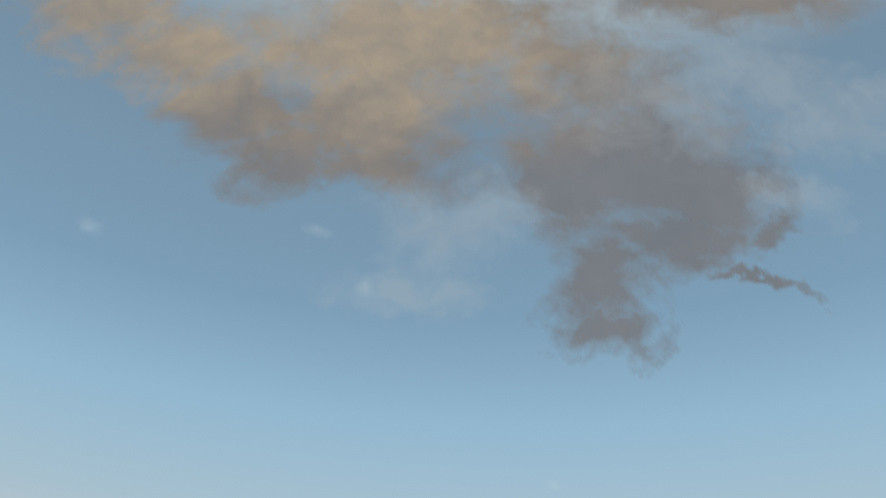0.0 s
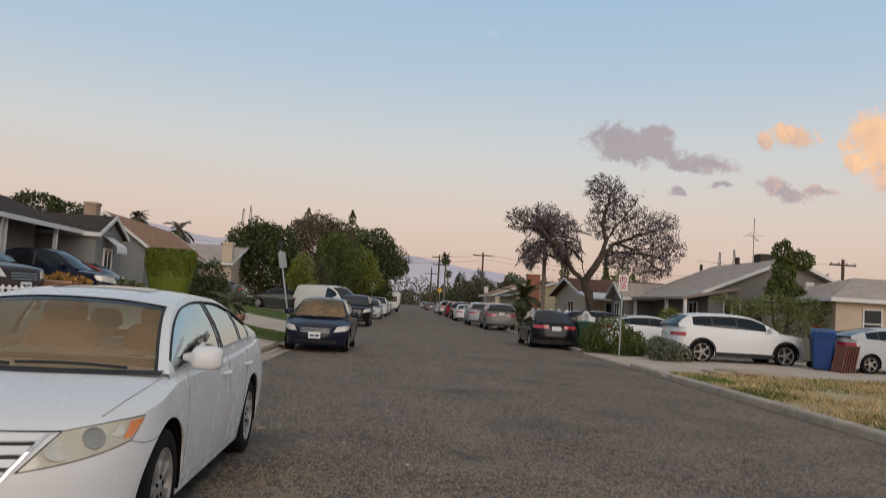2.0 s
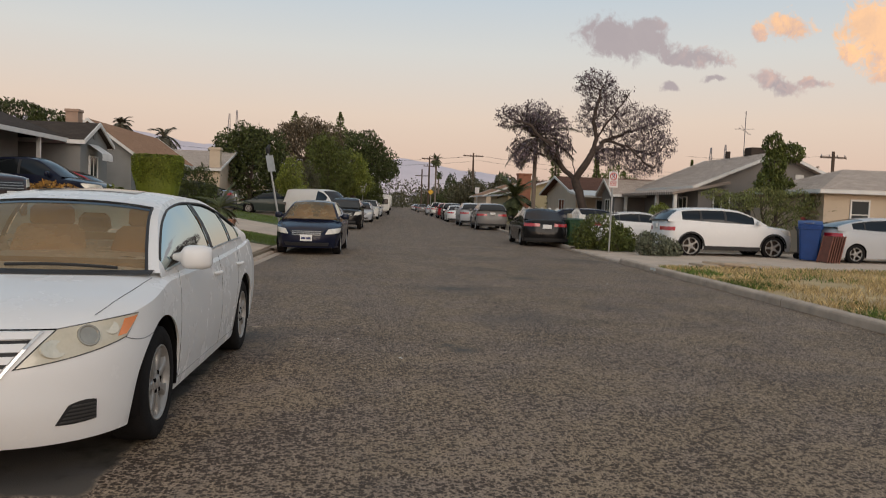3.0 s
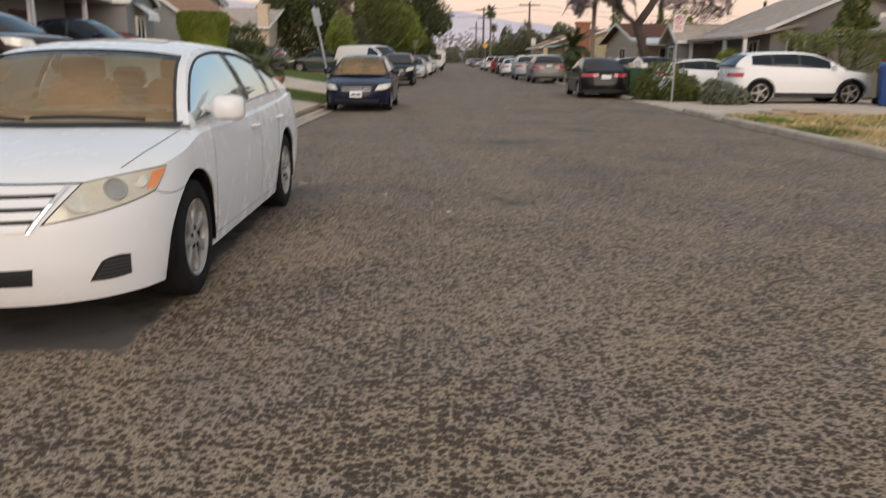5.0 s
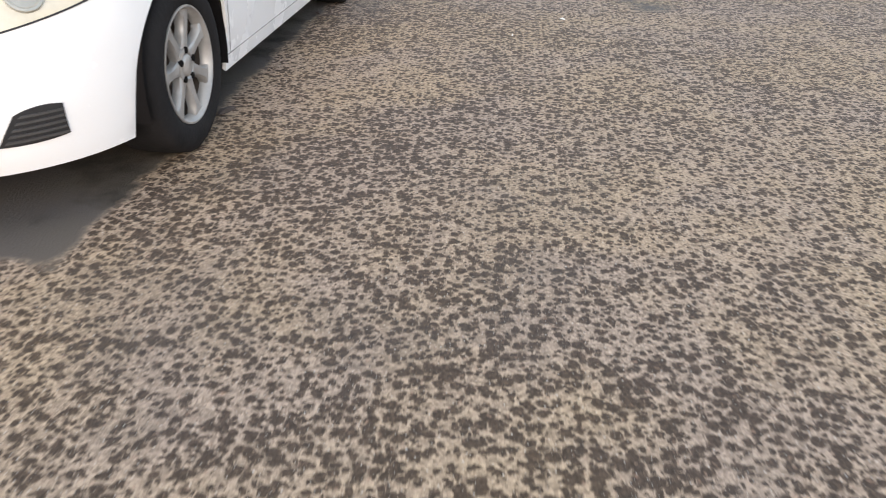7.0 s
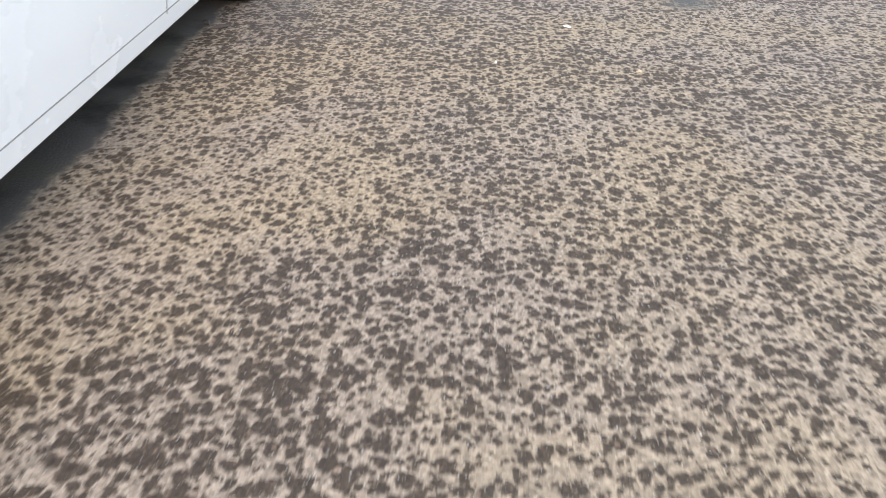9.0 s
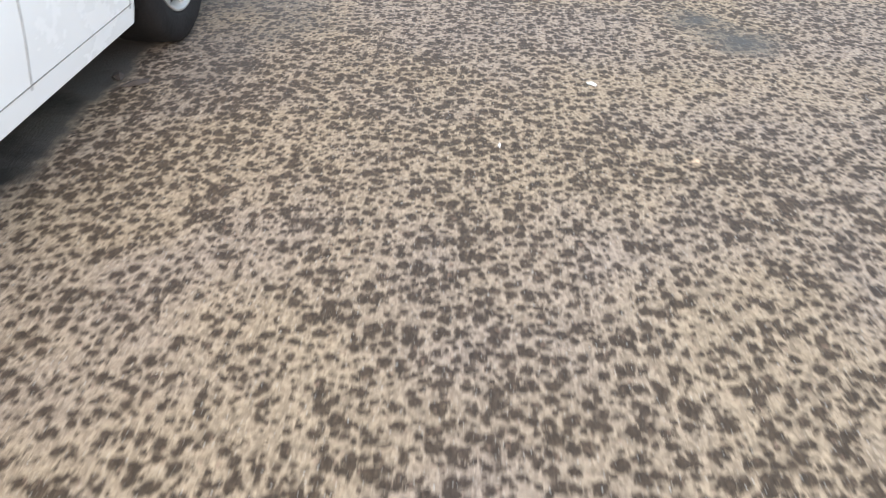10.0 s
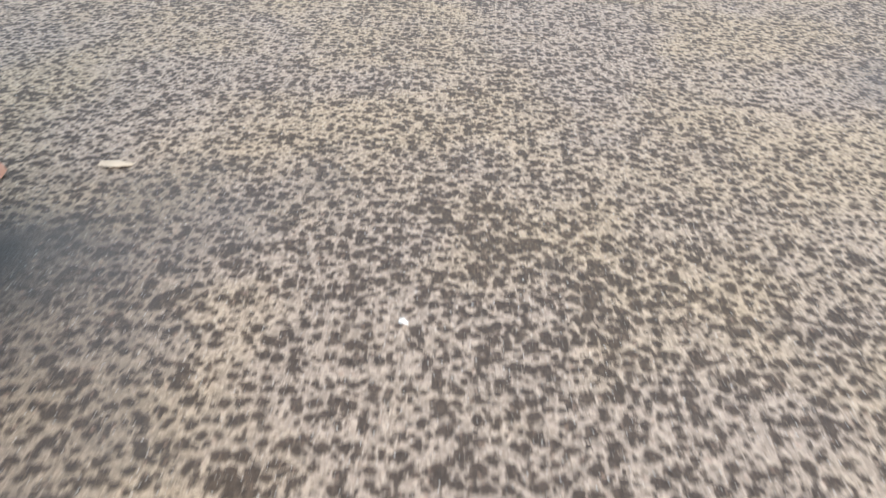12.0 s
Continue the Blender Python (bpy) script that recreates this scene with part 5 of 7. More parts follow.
# ---- trees and plants ----
def leaf_cloud(blobs, n, size, seed, shell=0.55, flat=0.0, droop=0.0):
    """Many small leaves spread through ellipsoids (cx, cy, cz, rx, ry, rz), thicker near their skins, with gaps."""
    rnd = random.Random(seed)
    total = sum(b[3] * b[4] + b[4] * b[5] + b[3] * b[5] for b in blobs)
    sh = Shape()
    for b in blobs:
        k = int(n * (b[3] * b[4] + b[4] * b[5] + b[3] * b[5]) / total)
        for _ in range(k):
            while True:
                d = Vector((rnd.gauss(0, 1), rnd.gauss(0, 1), rnd.gauss(0, 1)))
                if d.length > 1e-3:
                    break
            d.normalize()
            lump = 1 + 0.34 * noise.noise((d.x * 2.1 + b[0], d.y * 2.1 + b[1], d.z * 2.1 + b[2])) + 0.16 * noise.noise((d.x * 5.3 + b[0], d.y * 5.3, d.z * 5.3 + b[2]))
            if noise.noise((d.x * 3.1 + b[1], d.y * 3.1 + b[0], d.z * 3.1)) < -0.36:
                continue
            r = lump * (shell + (1 - shell) * rnd.random() ** 0.5)
            p = Vector((b[0] + d.x * b[3] * r, b[1] + d.y * b[4] * r, b[2] + d.z * b[5] * r))
            s = size * rnd.uniform(0.5, 1.35)
            a = Vector((rnd.gauss(0, 1), rnd.gauss(0, 1), rnd.gauss(0, 1) * (1 - flat))).normalized()
            c = a.orthogonal().normalized()
            q = a.cross(c)
            a2 = (c * math.cos(rnd.uniform(0, 6.28)) + q * math.sin(rnd.uniform(0, 6.28))).normalized()
            sh.add([tuple(p - a * s), tuple(p + a2 * s * 0.42), tuple(p + a * s - Vector((0, 0, droop * s))), tuple(p - a2 * s * 0.42)], [(0, 1, 2, 3)])
    return sh


def limb(sh, p, q, r0, r1, rnd, bend=0.12, n=5, sides=7):
    p, q = Vector(p), Vector(q)
    d = (q - p).length
    off = Vector((rnd.gauss(0, 1), rnd.gauss(0, 1), rnd.gauss(0, 0.5))) * bend * d
    pts = [p.lerp(q, i / n) + off * math.sin(math.pi * i / n) * 0.6 for i in range(n + 1)]
    sh.tube(pts, [r0 + (r1 - r0) * i / n for i in range(n + 1)], sides)
    return pts


def tree(name, label, at, blobs, leaf_mat, n, size, trunk_r, seed, fork=0.5, bark="bark", category="tree", group="", droop=0.0):
    """blobs are relative to the foot of the trunk."""
    rnd = random.Random(seed)
    x, y = at[0], at[1]
    z = ground_height(x, y) - 0.03 if len(at) < 3 else at[2]
    o = thing(name, label, category, (x, y, z), 0, group)
    low = min(b[2] - b[5] for b in blobs)
    cx = sum(b[0] for b in blobs) / len(blobs)
    cy = sum(b[1] for b in blobs) / len(blobs)
    top = max(0.25, low + 0.25 * (max(b[2] + b[5] for b in blobs) - low)) * fork * 2
    wood = Shape()
    pts = limb(wood, (0, 0, 0), (cx * 0.4, cy * 0.4, top), trunk_r, trunk_r * 0.7, rnd, 0.05, 5, 9)
    for b in blobs:
        q = (b[0], b[1], b[2])
        pp = limb(wood, pts[-1], q, trunk_r * 0.55, trunk_r * 0.15, rnd)
        for _ in range(4):
            d = Vector((rnd.gauss(0, 1), rnd.gauss(0, 1), rnd.gauss(0.3, 1))).normalized()
            limb(wood, pp[rnd.randint(2, 5)], (b[0] + d.x * b[3] * 0.8, b[1] + d.y * b[4] * 0.8, b[2] + d.z * b[5] * 0.8), trunk_r * 0.2, trunk_r * 0.05, rnd, 0.15, 4, 5)
    part("trunk", wood, bark, o, smooth=True)
    part("crown", leaf_cloud(blobs, n, size, seed, droop=droop), leaf_mat, o)
    return o


def shrub(name, label, at, blobs, leaf_mat, n, size, seed, category="shrub"):
    return tree(name, label, at, blobs, leaf_mat, n, size, 0.035, seed, 0.3, "twig", category)


def jacaranda():
    """Spreading tree: heavy limbs first, then twigs that reach out for the light in every part of the crown."""
    rng = np.random.default_rng(21)
    o = thing("jacaranda_tree", "large bare-branched tree with sparse mauve blossom", "tree", (10.72, 43.0, 0.0))
    limbs = [[(1.0, 0, -0.05), (0.72, 0, 0.9), (0.42, 0, 1.9), (0.12, 0, 2.7), (0.0, 0, 3.1)],
             [(0.0, 0, 3.1), (-0.7, 0.3, 3.8), (-1.25, 0.5, 4.35), (-1.9, 0.6, 4.5), (-2.75, 0.9, 4.9)],
             [(-0.7, 0.3, 3.8), (-1.6, -0.5, 5.0), (-2.4, -0.7, 5.5), (-2.9, -0.9, 6.0), (-3.7, -0.9, 6.2)],
             [(0.0, 0, 3.1), (0.2, -0.3, 3.6), (0.7, -0.5, 4.5), (0.95, -0.6, 5.4), (0.7, -0.7, 6.3), (0.9, -0.6, 7.2), (1.15, -0.5, 8.2)],
             [(0.7, -0.5, 4.5), (1.7, 0.3, 5.4), (2.8, 0.6, 5.8), (3.8, 0.9, 6.2), (4.6, 1.0, 6.5)],
             [(0.45, -0.4, 4.0), (1.2, 0.9, 4.7), (2.3, 1.2, 5.0), (3.6, 1.2, 5.0), (4.8, 1.0, 4.7)],
             [(0.95, -0.6, 5.4), (1.3, -1.2, 6.2), (2.0, -1.5, 7.2), (2.5, -1.6, 8.0)],
             [(1.7, 0.3, 5.4), (2.7, -0.9, 5.0), (3.4, -1.3, 4.2), (4.2, -1.3, 3.8)],
             [(0.0, 0, 3.1), (-0.4, -0.9, 3.9), (-0.6, -1.5, 4.8), (-1.0, -1.6, 5.6)]]
    nodes, parent = [], []

    def add(p, k):
        nodes.append(np.array(p, float))
        parent.append(k)
        return len(nodes) - 1

    for line in limbs:
        k = -1 if not nodes else int(np.argmin([np.sum((q - line[0]) ** 2) for q in nodes]))
        if not nodes:
            k = add(line[0], -1)
        for a, b_ in zip(line, line[1:]):
            a, b_ = np.array(a), np.array(b_)
            n = max(1, int(np.linalg.norm(b_ - a) / 0.22))
            for i in range(1, n + 1):
                k = add(a + (b_ - a) * i / n + rng.normal(0, 0.03, 3) * (i < n), k)
    crown = [(-3.6, 0, 6.4, 1.2, 1.1, 0.8), (-2.5, 0, 6.6, 1.1, 1.2, 0.9), (-1.6, 0, 6.0, 1.2, 1.3, 1.1), (-3.0, 0, 4.6, 1.0, 1.1, 0.9), (-1.2, 0, 4.9, 1.0, 1.1, 0.9),
             (0.9, 0, 8.5, 1.25, 1.2, 0.95), (1.6, 0, 7.6, 1.5, 1.4, 1.0), (0.8, 0, 6.6, 0.9, 1.2, 1.1), (2.6, 0, 6.5, 1.5, 1.5, 1.1), (4.2, 0, 6.5, 1.2, 1.3, 1.0), (4.6, 0, 5.2, 1.1, 1.3, 0.9),
             (3.2, 0, 5.0, 1.3, 1.3, 0.8), (3.8, 0, 4.0, 1.2, 1.1, 0.6), (2.0, 0, 4.5, 1.0, 1.1, 0.6)]
    goals = []
    for cx, cy, cz, rx, ry, rz in crown:
        d = rng.normal(0, 1, (270, 3))
        d /= np.linalg.norm(d, axis=1)[:, None]
        goals.append(np.array((cx, cy, cz)) + d * (rng.random((270, 1)) ** 0.45) * np.array((rx, ry, rz)))
    goals = np.vstack(goals)
    pts = np.array(nodes)
    gap = np.linalg.norm(goals[:, None] - pts[None], axis=2)
    near, dist = gap.argmin(1), gap.min(1)
    for _ in range(70):
        pull = {}
        for g in np.nonzero(dist > 0.16)[0]:
            pull.setdefault(int(near[g]), []).append(g)
        if not pull:
            break
        for k, gs in pull.items():
            d = goals[gs] - nodes[k]
            d = (d / np.linalg.norm(d, axis=1)[:, None]).mean(0) + rng.normal(0, 0.28, 3)
            q = nodes[k] + d / max(1e-6, np.linalg.norm(d)) * 0.15
            i = add(q, k)
            e = np.linalg.norm(goals - q, axis=1)
            closer = e < dist - 1e-4
            near[closer], dist[closer] = i, e[closer]
    kids = [[] for _ in nodes]
    for i, k in enumerate(parent):
        if k >= 0:
            kids[k].append(i)
    load = [0.0] * len(nodes)
    for i in range(len(nodes) - 1, -1, -1):
        load[i] = max(1.0, sum(load[c] for c in kids[i]))
    size = [0.0085 * v ** 0.475 for v in load]
    wood, twigs, tips = Shape(), Shape(), []
    starts = [(0, c) for c in kids[0]]
    while starts:
        a, b_ = starts.pop()
        chain = [a, b_]
        while kids[chain[-1]]:
            ks = sorted(kids[chain[-1]], key=lambda i: -load[i])
            starts += [(chain[-1], c) for c in ks[1:]]
            chain.append(ks[0])
        tips.append(nodes[chain[-1]])
        tips += [nodes[i] for i in chain[1:] if load[i] < 4]
        rad = [min(0.28, size[i]) for i in chain]
        rad[0] = min(rad[0], rad[1] * 1.15)
        big = rad[0] > 0.045
        (wood if big else twigs).tube([tuple(nodes[i]) for i in chain], rad, 9 if rad[0] > 0.12 else (6 if big else 3), big)
    part("trunk", wood, "bark", o, smooth=True, sharp=60)
    tagged(part("branchwork", twigs, "twig", o), kind="stuff")
    sh = Shape()
    for p in tips:
        for _ in range(3 if rng.random() < 0.5 else 7):
            c = Vector(p + rng.normal(0, 0.085, 3))
            a = Vector(rng.normal(0, 1, 3)).normalized() * rng.uniform(0.025, 0.07)
            b_ = a.orthogonal() * 0.6
            sh.add([tuple(c - a), tuple(c + b_), tuple(c + a), tuple(c - b_)], [(0, 1, 2, 3)])
    tagged(part("blossom", sh, "bloom", o), kind="stuff")
    return o


def palm(name, label, at, height, crown, mat, seed, trunk=0.18, fronds=34, droop=0.9, z=None, lean=0.0):
    rnd = random.Random(seed)
    o = thing(name, label, "palm tree", (at[0], at[1], ground_height(*at) if z is None else z))
    pts = [(lean * (t ** 2), 0, height * t) for t in (0, 0.2, 0.4, 0.6, 0.8, 1.0)]
    part("trunk", Shape().tube(pts, [trunk * 1.3, trunk, trunk * 0.95, trunk * 0.9, trunk * 0.9, trunk * 1.15], 10), "palm_bark", o, smooth=True)
    sh = Shape()
    top = Vector(pts[-1])
    for k in range(fronds):
        a = rnd.uniform(0, 6.283)
        e = rnd.uniform(-0.7, 1.35)
        d = Vector((math.cos(a) * math.cos(e), math.sin(a) * math.cos(e), math.sin(e)))
        L = crown * rnd.uniform(0.75, 1.1)
        spine = []
        p = top.copy()
        for i in range(8):
            spine.append(p.copy())
            d = (d + Vector((0, 0, -droop * 0.16))).normalized()
            p = p + d * L / 7
        for i in range(1, 8):
            q, w = spine[i], (spine[i] - spine[i - 1]).normalized()
            sd = w.cross(Vector((0, 0, 1)))
            sd = sd.normalized() if sd.length > 1e-3 else Vector((1, 0, 0))
            ln = L * 0.24 * math.sin(math.pi * (0.12 + 0.80 * i / 8))
            for sg in (1, -1):
                for h in (0.0, 0.25, 0.5, 0.75):
                    r = q - w * (L / 7) * h
                    tip = r + sd * sg * ln + w * ln * 0.6 - Vector((0, 0, ln * 0.35))
                    sh.add([tuple(r), tuple(r + w * 0.045 * L), tuple(tip)], [(0, 1, 2)])
        sh.tube(spine, [0.02 * crown / 2] * 4 + [0.008 * crown / 2] * 4, 3, False)
    part("fronds", sh, mat, o)
    return o


# ---- houses ----
def roof_mesh(name, rows, thick=0.12):
    """Roof planes given as quads, thickened downwards, with shingle coordinates in metres."""
    me = bpy.data.meshes.new(name)
    v, f, uv = [], [], []
    for q in rows:
        q = [Vector(p) for p in q]
        k = len(v)
        low = [p - Vector((0, 0, thick)) for p in q]
        v += q + low
        n = len(q)
        f.append(tuple(range(k, k + n)))
        f.append(tuple(range(k + 2 * n - 1, k + n - 1, -1)))
        for i in range(n):
            j = (i + 1) % n
            f.append((k + i, k + n + i, k + n + j, k + j))
        u = (q[1] - q[0]).normalized()
        nrm = u.cross(q[-1] - q[0]).normalized()
        w = nrm.cross(u)
        loc = [((p - q[0]).dot(u), (p - q[0]).dot(w)) for p in q]
        uv += loc + loc[::-1]
        for i in range(n):
            uv += [loc[i], loc[i], loc[(i + 1) % n], loc[(i + 1) % n]]
    me.from_pydata([tuple(p) for p in v], [], f)
    layer = me.uv_layers.new(name="shingle")
    layer.data.foreach_set("uv", [c for p in uv for c in p])
    me.update()
    return me


def window(parent, at, w, h, face, rails=(), sill=True, blind=False):
    """face: 'x' or '-x', 'y', '-y': the way it looks. at is the centre of its outer plane."""
    turn = {"-y": 0, "x": 90, "y": 180, "-x": -90}[face]
    o = new("window")
    o.parent = parent
    o.matrix_basis = pose(*at, 0, 0, turn)
    t = 0.06
    fr = Shape()
    fr.box(-w / 2 - t, w / 2 + t, -0.045, 0.02, h / 2, h / 2 + t).box(-w / 2 - t, w / 2 + t, -0.045, 0.02, -h / 2 - t, -h / 2)
    fr.box(-w / 2 - t, -w / 2, -0.045, 0.02, -h / 2, h / 2).box(w / 2, w / 2 + t, -0.045, 0.02, -h / 2, h / 2)
    for r in rails:
        if r[0] == "v":
            fr.box(w * r[1] - 0.02, w * r[1] + 0.02, -0.035, 0.01, -h / 2, h / 2)
        else:
            fr.box(-w / 2, w / 2, -0.035, 0.01, h * r[1] - 0.02, h * r[1] + 0.02)
    part("window_frame", fr, "trim", o)
    part("pane", Shape().box(-w / 2, w / 2, -0.012, 0.0, -h / 2, h / 2), "window", o)
    if sill:
        part("window_sill", Shape().box(-w / 2 - 0.1, w / 2 + 0.1, -0.09, 0.02, -h / 2 - t - 0.05, -h / 2 - t), "trim", o)
    return o


def gable_house(name, label, x0, x1, y0, y1, zb, ze, zr, along, wall, roof, over=0.45, hip=False):
    """A single-storey house; along: the axis of its ridge. Its four walls have thickness."""
    o = thing(name, label, "house")
    t = 0.2
    if along == "x":
        m = (y0 + y1) / 2
        ends = lambda x, s: [(x, y0, zb), (x, y1, zb), (x, y1, ze), (x, m, zr - 0.12), (x, y0, ze)] if not hip else [(x, y0, zb), (x, y1, zb), (x, y1, ze), (x, y0, ze)]
        a, b_ = ends(x0, 0), ends(x0 + t, 0)
        c, d = ends(x1 - t, 0), ends(x1, 0)
        sides = [(x0 + t, x1 - t, y0, y0 + t), (x0 + t, x1 - t, y1 - t, y1)]
    else:
        m = (x0 + x1) / 2
        ends = lambda y, s: [(x0, y, zb), (x1, y, zb), (x1, y, ze), (m, y, zr - 0.12), (x0, y, ze)] if not hip else [(x0, y, zb), (x1, y, zb), (x1, y, ze), (x0, y, ze)]
        a, b_ = ends(y0, 0), ends(y0 + t, 0)
        c, d = ends(y1 - t, 0), ends(y1, 0)
        sides = [(x0, x0 + t, y0 + t, y1 - t), (x1 - t, x1, y0 + t, y1 - t)]
    part("wall", Shape().rings([a, b_], True, True, True), wall, o)
    part("wall", Shape().rings([c, d], True, True, True), wall, o)
    for q in sides:
        part("wall", Shape().box(*q, zb, ze), wall, o)
    k = (zr - ze) / ((y1 - y0) / 2 if along == "x" else (x1 - x0) / 2)
    zo = ze - k * over + 0.02
    zr2 = zr + 0.02
    if along == "x":
        h = (y1 - y0) / 2 * (1 if hip else 0)
        X0, X1, Y0, Y1 = x0 - over, x1 + over, y0 - over, y1 + over
        rows = [[(X0, Y0, zo), (X1, Y0, zo), (X1 - h, m, zr2), (X0 + h, m, zr2)], [(X1, Y1, zo), (X0, Y1, zo), (X0 + h, m, zr2), (X1 - h, m, zr2)]]
        if hip:
            rows += [[(X1, Y0, zo), (X1, Y1, zo), (X1 - h, m, zr2)], [(X0, Y1, zo), (X0, Y0, zo), (X0 + h, m, zr2)]]
        eaves = [((X0, Y0, zo), (X1, Y0, zo)), ((X0, Y1, zo), (X1, Y1, zo))]
        rakes = [((X0, Y0, zo), (X0, m, zr2)), ((X0, Y1, zo), (X0, m, zr2)), ((X1, Y0, zo), (X1, m, zr2)), ((X1, Y1, zo), (X1, m, zr2))]
    else:
        h = (x1 - x0) / 2 * (1 if hip else 0)
        X0, X1, Y0, Y1 = x0 - over, x1 + over, y0 - over, y1 + over
        rows = [[(X1, Y0, zo), (X1, Y1, zo), (m, Y1 - h, zr2), (m, Y0 + h, zr2)], [(X0, Y1, zo), (X0, Y0, zo), (m, Y0 + h, zr2), (m, Y1 - h, zr2)]]
        if hip:
            rows += [[(X0, Y0, zo), (X1, Y0, zo), (m, Y0 + h, zr2)], [(X1, Y1, zo), (X0, Y1, zo), (m, Y1 - h, zr2)]]
        eaves = [((X0, Y0, zo), (X0, Y1, zo)), ((X1, Y0, zo), (X1, Y1, zo))]
        rakes = [((X0, Y0, zo), (m, Y0, zr2)), ((X1, Y0, zo), (m, Y0, zr2)), ((X0, Y1, zo), (m, Y1, zr2)), ((X1, Y1, zo), (m, Y1, zr2))]
    part("roof", roof_mesh("roof", rows), roof, o)
    if hip:
        eaves, rakes = [((X0, Y0, zo), (X1, Y0, zo)), ((X0, Y1, zo), (X1, Y1, zo)), ((X0, Y0, zo), (X0, Y1, zo)), ((X1, Y0, zo), (X1, Y1, zo))], []
    for p, q in eaves + rakes:
        p, q = Vector(p), Vector(q)
        d = (q - p).normalized()
        s = Vector((d.y, -d.x, 0)).normalized() * 0.025
        up = Vector((0, 0, 0.02))
        dn = Vector((0, 0, -0.13))
        ring = lambda c: [tuple(c - s + dn), tuple(c + s + dn), tuple(c + s + up), tuple(c - s + up)]
        part("fascia", Shape().rings([ring(p), ring(q)], True, True, True), "trim", o)
    return o


# west side: grey house with a wing and porch
wing = gable_house("grey_house_wing", "grey stucco house wing with dark shingle gable roof", -18.5, -11.3, 29.7, 32.5, 0.7, 3.42, 4.10, "x", "stucco_grey", "roof_dark", 0.22)
aw = new("awning")
aw.parent = wing
aw.location = (-0.3, 0, 0.08)
part("canopy", Shape().rings([[(-10.98, y, 3.2), (-10.45, y, 2.85), (-10.42, y, 2.66)] for y in (30.35, 30.75, 31.1, 31.5)], False), "trim", aw, "white scalloped window awning")
for k in range(5):
    part("scallop", Shape().box(-10.44, -10.42, 30.36 + 0.23 * k, 30.57 + 0.23 * k, 2.58, 2.67), "trim", aw)
window(wing, (-11.285, 30.95, 2.30), 0.75, 0.95, "x", (("v", 0.0),))
part("gable_vent", Shape().box(-11.3, -11.27, 30.95, 31.2, 3.5, 3.72), "stucco_dark", wing)
main = gable_house("grey_house", "grey stucco house with dark shingle roof and porch", -20.0, -13.2, 14.0, 29.0, 0.7, 3.95, 5.3, "y", "stucco_grey", "roof_dark", 1.5, True)
for y in (20.0, 24.0, 27.6):
    part("porch_post", Shape().box(-11.98, -11.86, y, y + 0.12, 0.75, 3.28), "trim", main)
part("downpipe", Shape().tube([(-11.75, 23.6, 3.3), (-11.85, 23.7, 3.1), (-11.9, 23.8, 2.8), (-11.9, 23.8, 0.8)], 0.04, 8), "trim", main)
part("door", Shape().box(-13.2, -13.15, 25.2, 26.2, 0.75, 2.75), "maroon", main, "dark red front door")
part("shutter", Shape().box(-13.2, -13.16, 21.0, 23.0, 1.2, 2.7), "maroon", main)
window(main, (-13.18, 19.0, 2.0), 1.6, 1.2, "x", (("v", 0.0),))
ch = thing("brick_chimney", "tan stucco chimney with a flared cap", "chimney", (-13.0, 33.6, 0.90))
part("chimney_shaft", Shape().box(-0.25, 0.25, -0.25, 0.25, -0.35, 3.85), "chimney", ch)
part("cap", Shape().box(-0.29, 0.29, -0.29, 0.29, 3.85, 3.96, 0.95), "chimney", ch)

brown = gable_house("brown_roof_house", "grey stucco house with brown shingle roof", -15.2, -11.6, 36.6, 47.0, 0.6, 3.45, 4.75, "y", "stucco_grey", "roof_brown", 0.4)
window(brown, (-11.59, 38.2, 2.25), 0.8, 1.3, "x", (("v", 0.0),))
window(brown, (-11.59, 43.5, 2.25), 1.4, 1.1, "x", (("v", 0.0),))
far_w = gable_house("tan_house", "tan stucco house with grey roof", -19.0, -10.6, 50.0, 60.0, 0.5, 3.3, 4.6, "x", "stucco_tan", "roof_grey")
pil = thing("stucco_chimney", "tall orange-tan stucco chimney", "chimney", (-10.6, 50.2, 0.4))
part("chimney_shaft", Shape().box(-0.32, 0.32, -0.32, 0.32, 0, 4.0), "stucco_tan", pil)
part("cap", Shape().box(-0.38, 0.38, -0.38, 0.38, 4.0, 4.15, 0.95), "stucco_tan", pil)

# east side: grey gabled house, tan house, and those beyond
grey = gable_house("grey_gabled_house", "low grey stucco house with grey shingle gable roof", 14.3, 21.6, 34.5, 42.0, -0.02, 2.85, 4.40, "y", "stucco_dark", "roof_grey", 0.45)
window(grey, (14.29, 36.2, 1.6), 0.9, 1.2, "-x", (("v", 0.0),))
window(grey, (15.4, 34.49, 1.5), 0.7, 1.35, "-y", (("v", 0.0),))
window(grey, (18.4, 34.49, 1.5), 0.8, 1.35, "-y", (("h", 0.0),))
part("gable_vent", Shape().box(18.9, 19.3, 34.46, 34.5, 3.0, 3.4), "trim", grey)
part("porch_roof", roof_mesh("porch_roof", [[(12.9, 34.0, 2.40), (15.6, 34.0, 2.95), (15.6, 41.5, 2.95), (12.9, 41.5, 2.40)]]), "roof_grey", grey)
for y in (34.2, 36.5, 41.2):
    part("porch_post", Shape().box(13.05, 13.2, y, y + 0.15, -0.02, 2.30), "trim", grey)
entry = gable_house("grey_porch_gable", "small grey front gable with white trim", 12.6, 15.2, 41.6, 44.0, -0.02, 2.5, 3.2, "x", "stucco_dark", "roof_grey", 0.3)
window(entry, (12.59, 42.8, 1.5), 0.8, 1.1, "-x", (("v", 0.0),))
cool = thing("rooftop_cooler", "brown metal rooftop cooler on the ridge", "roof cooler", (18.22, 37.2, 4.3))
